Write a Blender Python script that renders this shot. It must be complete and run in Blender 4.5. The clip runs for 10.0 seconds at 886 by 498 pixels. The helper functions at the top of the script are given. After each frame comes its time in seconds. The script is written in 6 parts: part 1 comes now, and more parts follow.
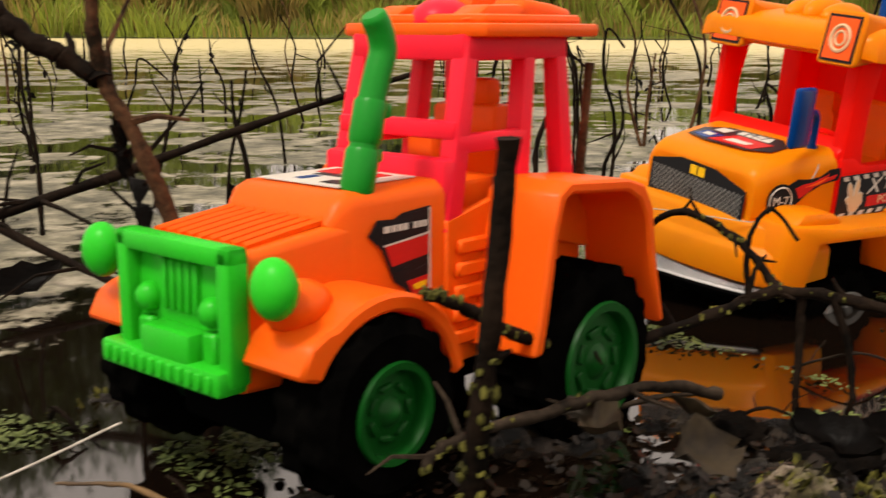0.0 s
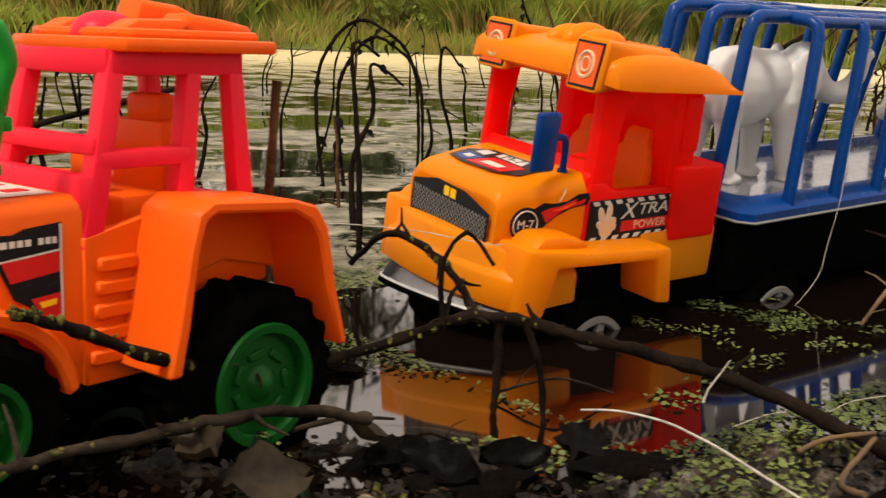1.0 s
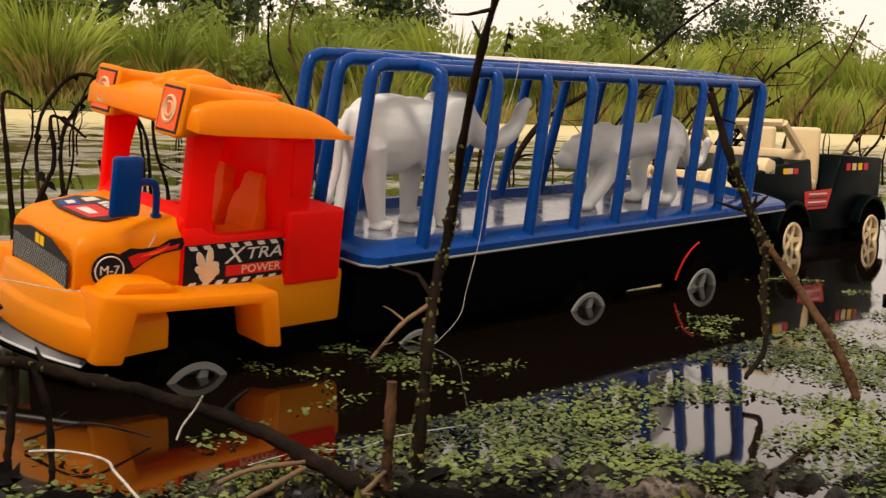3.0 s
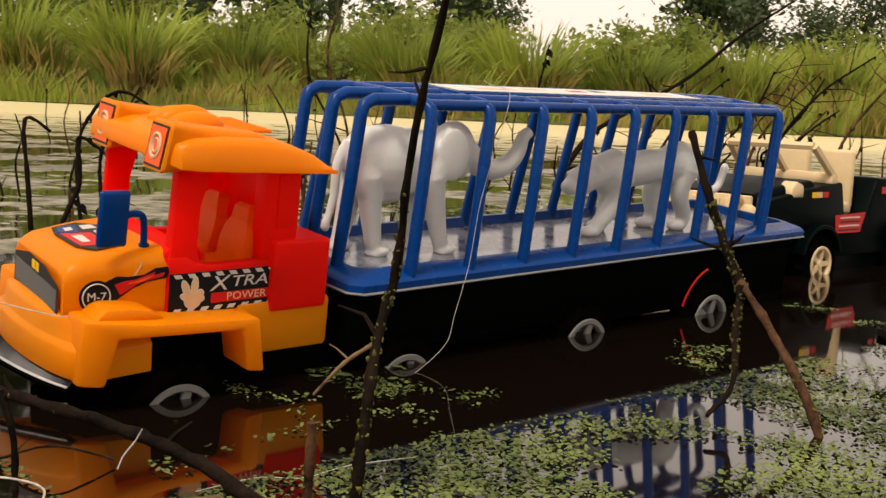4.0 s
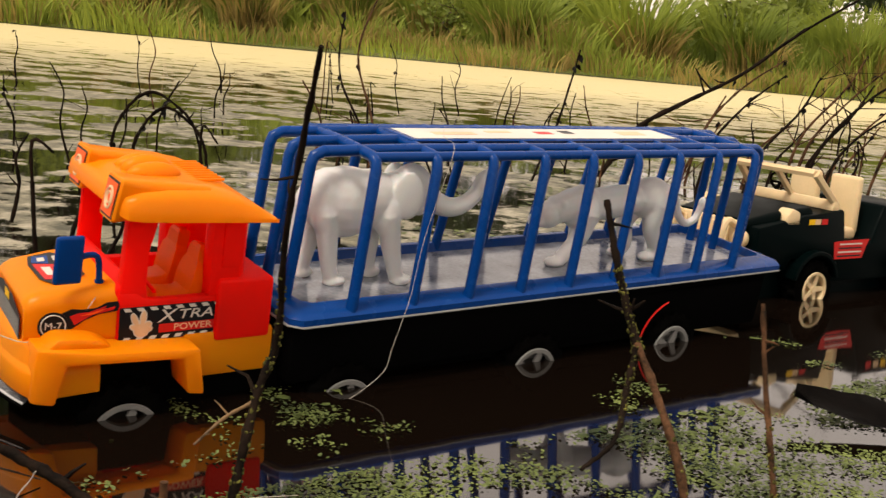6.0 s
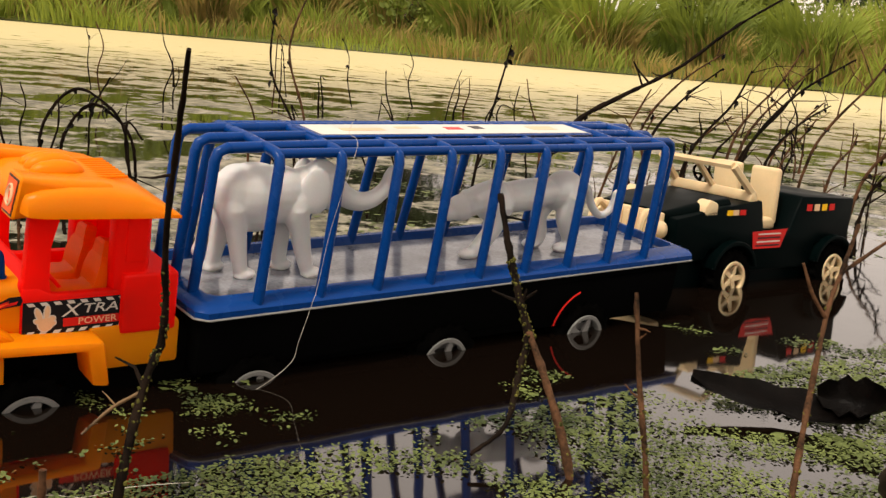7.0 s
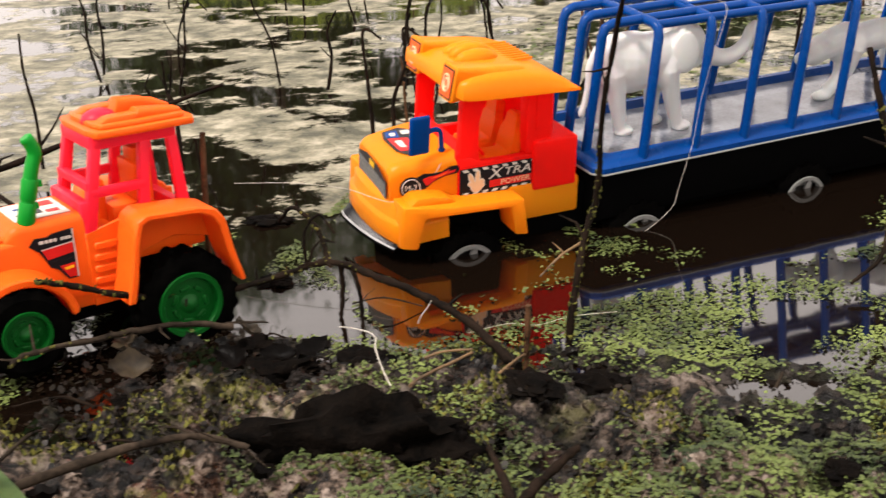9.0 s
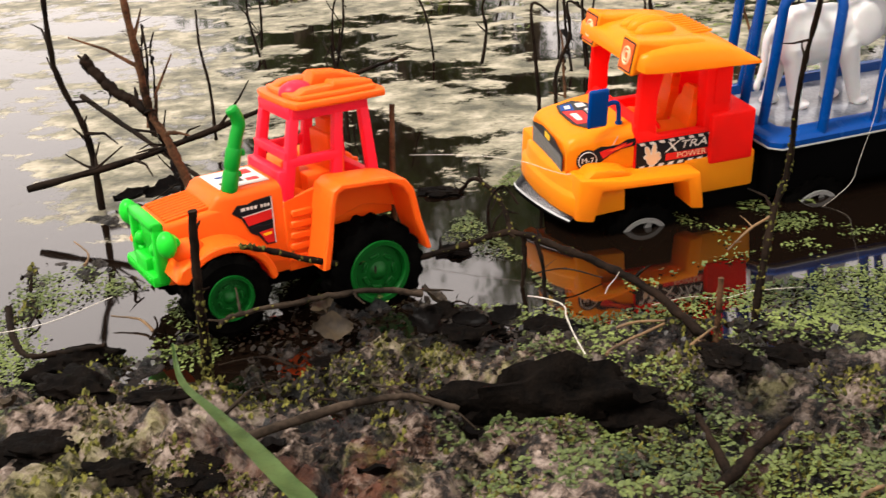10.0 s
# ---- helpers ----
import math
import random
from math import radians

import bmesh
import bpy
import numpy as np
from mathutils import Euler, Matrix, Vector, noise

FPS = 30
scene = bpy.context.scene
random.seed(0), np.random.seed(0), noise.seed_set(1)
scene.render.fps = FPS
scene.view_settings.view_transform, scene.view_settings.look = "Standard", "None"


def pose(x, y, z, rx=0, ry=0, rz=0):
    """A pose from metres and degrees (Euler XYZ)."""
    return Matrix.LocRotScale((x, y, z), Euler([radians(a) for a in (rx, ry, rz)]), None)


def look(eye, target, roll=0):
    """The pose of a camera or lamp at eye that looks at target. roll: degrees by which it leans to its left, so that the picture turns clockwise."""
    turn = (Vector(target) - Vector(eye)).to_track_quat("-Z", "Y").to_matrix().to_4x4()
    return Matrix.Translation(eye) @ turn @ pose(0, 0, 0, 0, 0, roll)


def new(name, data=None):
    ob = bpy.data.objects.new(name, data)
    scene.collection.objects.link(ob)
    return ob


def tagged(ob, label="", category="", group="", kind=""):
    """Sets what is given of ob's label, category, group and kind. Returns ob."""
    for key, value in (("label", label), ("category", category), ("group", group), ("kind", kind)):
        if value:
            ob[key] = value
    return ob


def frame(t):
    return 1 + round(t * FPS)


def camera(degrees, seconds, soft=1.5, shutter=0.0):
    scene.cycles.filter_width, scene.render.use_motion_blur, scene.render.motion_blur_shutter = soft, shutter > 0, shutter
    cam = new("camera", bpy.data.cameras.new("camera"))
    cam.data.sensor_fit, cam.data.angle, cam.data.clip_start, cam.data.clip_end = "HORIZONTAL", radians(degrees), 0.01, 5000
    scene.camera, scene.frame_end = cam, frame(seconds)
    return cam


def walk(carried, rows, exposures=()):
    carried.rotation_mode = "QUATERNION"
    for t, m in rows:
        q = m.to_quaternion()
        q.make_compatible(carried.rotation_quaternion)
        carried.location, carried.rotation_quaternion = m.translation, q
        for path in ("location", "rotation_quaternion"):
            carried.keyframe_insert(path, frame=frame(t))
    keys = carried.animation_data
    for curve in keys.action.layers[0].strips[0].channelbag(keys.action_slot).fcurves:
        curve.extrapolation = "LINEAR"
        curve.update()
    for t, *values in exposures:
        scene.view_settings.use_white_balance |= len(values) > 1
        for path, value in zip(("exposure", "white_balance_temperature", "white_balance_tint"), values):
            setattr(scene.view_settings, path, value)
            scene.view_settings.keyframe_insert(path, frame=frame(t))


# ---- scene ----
cam = camera(43.5, 10.0, soft=1.4, shutter=0.3)
PATH = [
    (0.0, (0.0334, -0.0054, 0.1301), (-0.0217, 0.9739, -0.0644), 0.16),
    (0.5, (0.0792, 0.0066, 0.1347), (0.0662, 0.9884, -0.0546), 1.39),
    (1.0, (0.1263, 0.0031, 0.1332), (0.1279, 0.9865, -0.0480), 1.99),
    (1.5, (0.1543, 0.0001, 0.1317), (0.1721, 0.9861, -0.0337), 2.21),
    (2.0, (0.1918, -0.0037, 0.1269), (0.2160, 0.9855, -0.0175), 2.04),
    (2.5, (0.2357, -0.0069, 0.1317), (0.2805, 0.9820, -0.0102), 1.96),
    (3.0, (0.2639, -0.0049, 0.1288), (0.3787, 0.9808, 0.0061), 1.79),
    (4.5, (0.3379, -0.0438, 0.1741), (0.3194, 0.9472, 0.0412), 3.05),
    (5.0, (0.3579, -0.0556, 0.1980), (0.2907, 0.9278, 0.0291), 3.62),
    (5.5, (0.3887, -0.0703, 0.2155), (0.3237, 0.9120, 0.0400), 4.41),
    (6.0, (0.4165, -0.0816, 0.2299), (0.3741, 0.9011, 0.0499), 5.16),
    (7.5, (0.4709, -0.1321, 0.2502), (0.4633, 0.8489, 0.0562), 4.83),
    (8.0, (0.4723, -0.1823, 0.2747), (0.3352, 0.7720, 0.0092), 2.02),
    (8.5, (0.4405, -0.2107, 0.2802), (0.2196, 0.7145, -0.0282), -0.51),
    (9.0, (0.4006, -0.2230, 0.2895), (0.1489, 0.6817, -0.0540), -1.96),
    (9.5, (0.3777, -0.2388, 0.2929), (0.0680, 0.6447, -0.0587), -3.17),
    (10.0, (0.3630, -0.2473, 0.2922), (0.0121, 0.6174, -0.0671), -3.38),
]
walk(cam, [(t, look(eye, target, roll)) for t, eye, target, roll in PATH],
     exposures=((0.0, 0.04, 6800, 10), (3.0, -0.06, 6850, 10), (4.5, -0.06, 6850, 10), (5.0, 0.06, 6800, 10), (6.0, 0.06, 6800, 10), (7.5, 0.12, 6650, 10), (8.5, 0.54, 6250, 10), (10.0, 0.72, 6250, 10)))

# ---- light ----
world = bpy.data.worlds.new("overcast_sky")
scene.world = world
world.use_nodes = True
wn, wl = world.node_tree.nodes, world.node_tree.links
sky = wn.new("ShaderNodeTexSky")
sky.sky_type = "NISHITA"
sky.sun_disc = False
sky.sun_elevation, sky.sun_rotation = radians(57), radians(214)
sky.dust_density = 5.0
dim = wn.new("ShaderNodeVectorMath"); dim.operation = "SCALE"; dim.inputs["Scale"].default_value = 0.10
haze = wn.new("ShaderNodeMix"); haze.data_type = "RGBA"; haze.inputs["Factor"].default_value = 0.85
haze.inputs["B"].default_value = (1.0, 0.86, 0.76, 1)
wl.new(sky.outputs[0], dim.inputs[0])
wl.new(dim.outputs[0], haze.inputs["A"])
wl.new(haze.outputs["Result"], wn["Background"].inputs["Color"])
wn["Background"].inputs["Strength"].default_value = 1.32
sun = new("sun", bpy.data.lights.new("sun", "SUN"))
sun.data.energy, sun.data.angle, sun.data.color = 2.9, radians(10), (1.0, 0.92, 0.82)
sun.matrix_world = look((-0.60, -0.90, 1.70), (0.0, 0.0, 0.0))

# ---- materials ----


def mat_new(name):
    m = bpy.data.materials.new(name)
    m.use_nodes = True
    return m, m.node_tree.nodes, m.node_tree.links, m.node_tree.nodes["Principled BSDF"]


def ramp(nodes, stops):
    r = nodes.new("ShaderNodeValToRGB")
    while len(r.color_ramp.elements) < len(stops):
        r.color_ramp.elements.new(0.5)
    for e, (p, c) in zip(r.color_ramp.elements, stops):
        e.position, e.color = p, (c[0], c[1], c[2], 1)
    return r


def surface(name, low, high, rough=0.5, scale=40.0, detail=6.0, bump=0.2, fine=400.0, metal=0.0, spec=0.5, sss=0.0, object_random=0.0, dist=0.001, coords="Object"):
    """A two-scale procedural surface: broad stains from low to high, fine grain in colour, gloss and relief."""
    m, n, l, b = mat_new(name)
    tc = n.new("ShaderNodeTexCoord")
    big = n.new("ShaderNodeTexNoise"); big.inputs["Scale"].default_value = scale; big.inputs["Detail"].default_value = detail
    small = n.new("ShaderNodeTexNoise"); small.inputs["Scale"].default_value = fine; small.inputs["Detail"].default_value = 3.0
    mix = n.new("ShaderNodeMath"); mix.operation = "MULTIPLY_ADD"; mix.inputs[1].default_value = 0.35
    r = ramp(n, [(0.42, low), (0.78, high)])
    for t in (big, small):
        l.new(tc.outputs[coords], t.inputs["Vector"])
    l.new(small.outputs[0], mix.inputs[0])
    scaled = n.new("ShaderNodeMath"); scaled.operation = "MULTIPLY"; scaled.inputs[1].default_value = 0.8
    l.new(big.outputs[0], scaled.inputs[0])
    l.new(scaled.outputs[0], mix.inputs[2])
    last = mix
    if object_random:
        info = n.new("ShaderNodeObjectInfo")
        add = n.new("ShaderNodeMath"); add.operation = "MULTIPLY_ADD"; add.inputs[1].default_value = object_random
        l.new(info.outputs["Random"], add.inputs[0]); l.new(mix.outputs[0], add.inputs[2])
        last = add
    l.new(last.outputs[0], r.inputs[0])
    l.new(r.outputs[0], b.inputs["Base Color"])
    rr = n.new("ShaderNodeMapRange"); rr.inputs["To Min"].default_value = max(0.02, rough - 0.1); rr.inputs["To Max"].default_value = min(1, rough + 0.15)
    l.new(big.outputs[0], rr.inputs["Value"]); l.new(rr.outputs[0], b.inputs["Roughness"])
    b.inputs["Metallic"].default_value, b.inputs["Specular IOR Level"].default_value = metal, spec
    if sss:
        b.inputs["Subsurface Weight"].default_value = sss
        b.inputs["Subsurface Scale"].default_value = 0.004
    if bump:
        bp = n.new("ShaderNodeBump"); bp.inputs["Strength"].default_value = bump; bp.inputs["Distance"].default_value = dist
        l.new(mix.outputs[0], bp.inputs["Height"]); l.new(bp.outputs[0], b.inputs["Normal"])
    return m


def plastic(name, c, rough=0.32, sss=0.0, wear=0.82, spec=0.17, through_light=0.0):
    m = surface(name, [v * wear for v in c], c, rough=rough, scale=30, bump=0.06, fine=900, sss=sss, dist=0.0006, spec=spec)
    if through_light:
        n, l = m.node_tree.nodes, m.node_tree.links
        tr = n.new("ShaderNodeBsdfTranslucent"); tr.inputs["Color"].default_value = (*c, 1)
        mix = n.new("ShaderNodeMixShader"); mix.inputs[0].default_value = through_light
        l.new(n["Principled BSDF"].outputs[0], mix.inputs[1]); l.new(tr.outputs[0], mix.inputs[2])
        l.new(mix.outputs[0], n["Material Output"].inputs["Surface"])
    return m


ORANGE = plastic("fluorescent_orange_plastic", (0.95, 0.135, 0.008), 0.34, 0.1, 0.93, through_light=0.22)
PINK = plastic("pink_red_plastic", (0.95, 0.020, 0.050), 0.34, 0.1, 0.95, through_light=0.22)
RED = plastic("red_plastic", (1.0, 0.022, 0.014), 0.34, 0.1, 0.97, through_light=0.64)
YELLOW = plastic("amber_yellow_plastic", (0.95, 0.32, 0.006), 0.30, 0.06, 0.92, through_light=0.42)
SEATY = plastic("seat_orange_plastic", (0.95, 0.22, 0.008), 0.36, 0.08, 0.95, through_light=0.55)
GREEN = plastic("bright_green_plastic", (0.02, 0.58, 0.025), 0.30, 0.08, through_light=0.12)
HUBGREEN = plastic("dark_green_plastic", (0.002, 0.070, 0.007), 0.40)
PIPEGREEN = plastic("green_pipe_plastic", (0.006, 0.25, 0.020), 0.34)
BLUE = plastic("royal_blue_plastic", (0.0, 0.038, 0.195), 0.24, spec=0.14)
WHITE = plastic("white_plastic", (0.64, 0.64, 0.63), 0.42, 0.12, 0.9)
BLACK = plastic("black_plastic", (0.002, 0.002, 0.002), 0.5, spec=0.0)
RUBBER = surface("black_rubber", (0.0008, 0.0008, 0.0008), (0.0030, 0.0028, 0.0025), 0.8, 60, bump=0.3, spec=0.0)
TRAYGREY = surface("wet_grey_tray_floor", (0.07, 0.075, 0.09), (0.24, 0.25, 0.28), 0.12, 40, bump=0.08)
RIM = plastic("grey_rim_plastic", (0.20, 0.20, 0.19), 0.40)
CREAM = plastic("cream_plastic", (0.68, 0.52, 0.30), 0.42, 0.08)
JEEPGREEN = plastic("dark_green_body_plastic", (0.0006, 0.0028, 0.0028), 0.35, spec=0.02)
CHROME = surface("chrome_foil", (0.35, 0.35, 0.35), (0.55, 0.55, 0.55), 0.38, 60, metal=0.3, bump=0.03)
INK = plastic("black_sticker_ink", (0.008, 0.008, 0.010), 0.35)
PAPER = plastic("white_sticker_film", (0.62, 0.585, 0.52), 0.35)
REDINK = plastic("red_sticker_ink", (0.55, 0.015, 0.012), 0.35)
YELLOWINK = plastic("yellow_sticker_ink", (0.85, 0.50, 0.01), 0.35)
CREAMINK = plastic("cream_sticker_ink", (0.72, 0.48, 0.28), 0.4)
LAMPINK = plastic("orange_sticker_ink", (0.85, 0.10, 0.01), 0.35)
BARK = surface("wet_dark_bark", (0.002, 0.0015, 0.001), (0.018, 0.011, 0.007), 0.75, 60, bump=0.8, fine=500, dist=0.002, spec=0.05)
BARKRED = surface("reddish_bark", (0.010, 0.006, 0.003), (0.13, 0.062, 0.030), 0.75, 60, bump=0.7, fine=500, dist=0.002, spec=0.08)
BARKGREY = surface("weathered_grey_bark", (0.004, 0.003, 0.002), (0.050, 0.036, 0.025), 0.8, 45, bump=0.8, fine=400, dist=0.002, spec=0.06)
STRAW = surface("dry_straw", (0.05, 0.028, 0.010), (0.17, 0.095, 0.034), 0.7, 60, bump=0.3)
MOSS = surface("yellow_green_moss", (0.012, 0.014, 0.003), (0.16, 0.15, 0.03), 0.85, 200, bump=0.5, spec=0.15)
WEED = surface("duckweed", (0.014, 0.024, 0.007), (0.165, 0.205, 0.052), 0.6, 14, bump=0.2, fine=420, spec=0.25)
LITTER = surface("rotting_leaf_litter", (0.0015, 0.001, 0.0008), (0.016, 0.010, 0.005), 0.35, 70, bump=0.5, spec=0.15)
DEADLEAF = surface("dead_leaf", (0.016, 0.010, 0.005), (0.085, 0.058, 0.026), 0.6, 60, bump=0.5)
BLACKLEAF = surface("black_sodden_leaf", (0.0015, 0.0012, 0.001), (0.007, 0.005, 0.004), 0.40, 60, bump=0.9, spec=0.07)
CLOD = surface("black_wet_earth", (0.0006, 0.0005, 0.0004), (0.005, 0.0035, 0.0025), 0.75, 90, bump=1.0, fine=420, dist=0.003, spec=0.03)
BLADE = surface("green_grass_blade", (0.05, 0.10, 0.025), (0.16, 0.25, 0.08), 0.45, 60, bump=0.3)
THREAD = surface("white_cotton_thread", (0.30, 0.27, 0.23), (0.58, 0.54, 0.47), 0.8, 300, bump=0.4)
GRASS = surface("bank_grass", (0.085, 0.125, 0.012), (0.38, 0.45, 0.06), 0.7, 0.45, detail=3, bump=0, fine=6)
DRYGRASS = surface("dry_bank_grass", (0.16, 0.11, 0.025), (0.46, 0.35, 0.10), 0.8, 0.8, detail=3, bump=0, fine=6)
LEAVES = surface("tree_leaves", (0.012, 0.025, 0.006), (0.07, 0.11, 0.03), 0.6, 0.7, bump=0, fine=6)
BUSH = surface("bush_leaves", (0.07, 0.10, 0.014), (0.34, 0.40, 0.07), 0.7, 0.9, bump=0, fine=6)
TRUNK = surface("tree_bark", (0.03, 0.022, 0.014), (0.12, 0.09, 0.06), 0.8, 6, bump=0.5, fine=60, dist=0.01)


def let_through(m, share, tint):
    """Thin leaves pass part of the light on."""
    n, l = m.node_tree.nodes, m.node_tree.links
    tr = n.new("ShaderNodeBsdfTranslucent"); tr.inputs["Color"].default_value = (*tint, 1)
    mix = n.new("ShaderNodeMixShader"); mix.inputs[0].default_value = share
    l.new(n["Principled BSDF"].outputs[0], mix.inputs[1]); l.new(tr.outputs[0], mix.inputs[2])
    l.new(mix.outputs[0], n["Material Output"].inputs["Surface"])


for m, share, tint in ((GRASS, 0.40, (0.30, 0.36, 0.05)), (DRYGRASS, 0.35, (0.42, 0.32, 0.10)), (BUSH, 0.40, (0.26, 0.32, 0.05)), (LEAVES, 0.30, (0.06, 0.09, 0.02)), (BLADE, 0.30, (0.14, 0.24, 0.06))):
    let_through(m, share, tint)


def mud_material():
    m, n, l, b = mat_new("wet_pond_mud")
    geo = n.new("ShaderNodeNewGeometry")
    sep = n.new("ShaderNodeSeparateXYZ"); l.new(geo.outputs["Position"], sep.inputs[0])
    a = n.new("ShaderNodeTexNoise"); a.inputs["Scale"].default_value = 9; a.inputs["Detail"].default_value = 8; a.inputs["Roughness"].default_value = 0.65
    c = n.new("ShaderNodeTexNoise"); c.inputs["Scale"].default_value = 85; c.inputs["Detail"].default_value = 7; c.inputs["Roughness"].default_value = 0.7
    g = n.new("ShaderNodeTexNoise"); g.inputs["Scale"].default_value = 14; g.inputs["Detail"].default_value = 7; g.inputs["Roughness"].default_value = 0.75
    for t in (a, c, g):
        l.new(geo.outputs["Position"], t.inputs["Vector"])
    base = ramp(n, [(0.470, (0.0010, 0.0007, 0.0006)), (0.505, (0.020, 0.013, 0.008)), (0.540, (0.14, 0.100, 0.074)), (0.60, (0.34, 0.272, 0.225))])
    mixv = n.new("ShaderNodeMath"); mixv.operation = "MULTIPLY_ADD"; mixv.inputs[1].default_value = 0.62
    half = n.new("ShaderNodeMath"); half.operation = "MULTIPLY"; half.inputs[1].default_value = 0.42
    l.new(c.outputs[0], mixv.inputs[0]); l.new(a.outputs[0], half.inputs[0]); l.new(half.outputs[0], mixv.inputs[2])
    l.new(mixv.outputs[0], base.inputs[0])
    # the bank far off is overgrown
    far = n.new("ShaderNodeMapRange"); far.inputs["From Min"].default_value = 5; far.inputs["From Max"].default_value = 12
    l.new(sep.outputs["Y"], far.inputs["Value"])
    green = n.new("ShaderNodeMix"); green.data_type = "RGBA"; green.inputs["B"].default_value = (0.10, 0.13, 0.02, 1)
    l.new(base.outputs[0], green.inputs["A"]); l.new(far.outputs[0], green.inputs["Factor"])
    # rust-red patches in the mud, placed by noise
    red_noise = n.new("ShaderNodeTexNoise"); red_noise.inputs["Scale"].default_value = 8; red_noise.inputs["Detail"].default_value = 7; red_noise.inputs["Roughness"].default_value = 0.7
    off = n.new("ShaderNodeVectorMath"); off.operation = "ADD"; off.inputs[1].default_value = (3.1, 7.7, 1.3)
    l.new(geo.outputs["Position"], off.inputs[0]); l.new(off.outputs[0], red_noise.inputs["Vector"])
    sm = n.new("ShaderNodeMapRange"); sm.inputs["From Min"].default_value = 0.54; sm.inputs["From Max"].default_value = 0.64; sm.inputs["To Max"].default_value = 0.75
    l.new(red_noise.outputs[0], sm.inputs["Value"])
    reddened = n.new("ShaderNodeMix"); reddened.data_type = "RGBA"; reddened.inputs["B"].default_value = (0.12, 0.038, 0.016, 1)
    l.new(green.outputs["Result"], reddened.inputs["A"]); l.new(sm.outputs[0], reddened.inputs["Factor"])
    # green film of algae on the near mud
    film = n.new("ShaderNodeTexNoise"); film.inputs["Scale"].default_value = 11; film.inputs["Detail"].default_value = 9; film.inputs["Roughness"].default_value = 0.72
    l.new(geo.outputs["Position"], film.inputs["Vector"])
    fm = n.new("ShaderNodeMapRange"); fm.inputs["From Min"].default_value = 0.53; fm.inputs["From Max"].default_value = 0.60; fm.inputs["To Max"].default_value = 0.6
    l.new(film.outputs[0], fm.inputs["Value"])
    gm = n.new("ShaderNodeMix"); gm.data_type = "RGBA"
    gc = ramp(n, [(0.35, (0.012, 0.016, 0.003)), (0.62, (0.20, 0.20, 0.04))])
    l.new(c.outputs[0], gc.inputs[0]); l.new(gc.outputs[0], gm.inputs["B"])
    l.new(reddened.outputs["Result"], gm.inputs["A"]); l.new(fm.outputs[0], gm.inputs["Factor"])
    # soaked black earth just above the waterline
    soak = n.new("ShaderNodeMapRange"); soak.inputs["From Min"].default_value = 0.006; soak.inputs["From Max"].default_value = 0.022; soak.inputs["To Min"].default_value = 0.13
    hz = n.new("ShaderNodeMath"); hz.operation = "MULTIPLY_ADD"; hz.inputs[1].default_value = 0.022
    l.new(a.outputs[0], hz.inputs[0]); l.new(sep.outputs["Z"], hz.inputs[2])
    dry = n.new("ShaderNodeMath"); dry.operation = "SUBTRACT"; dry.inputs[1].default_value = 0.005
    l.new(hz.outputs[0], dry.inputs[0]); l.new(dry.outputs[0], soak.inputs["Value"])
    wet = n.new("ShaderNodeVectorMath"); wet.operation = "SCALE"
    l.new(gm.outputs["Result"], wet.inputs[0]); l.new(soak.outputs[0], wet.inputs["Scale"])
    l.new(wet.outputs[0], b.inputs["Base Color"])
    r = n.new("ShaderNodeMapRange"); r.inputs["From Min"].default_value = 0.35; r.inputs["From Max"].default_value = 0.65; r.inputs["To Min"].default_value = 0.12; r.inputs["To Max"].default_value = 0.85
    l.new(g.outputs[0], r.inputs["Value"]); l.new(r.outputs[0], b.inputs["Roughness"])
    bp = n.new("ShaderNodeBump"); bp.inputs["Strength"].default_value = 1.0; bp.inputs["Distance"].default_value = 0.010; b.inputs["Specular IOR Level"].default_value = 0.30
    l.new(c.outputs[0], bp.inputs["Height"]); l.new(bp.outputs[0], b.inputs["Normal"])
    return m


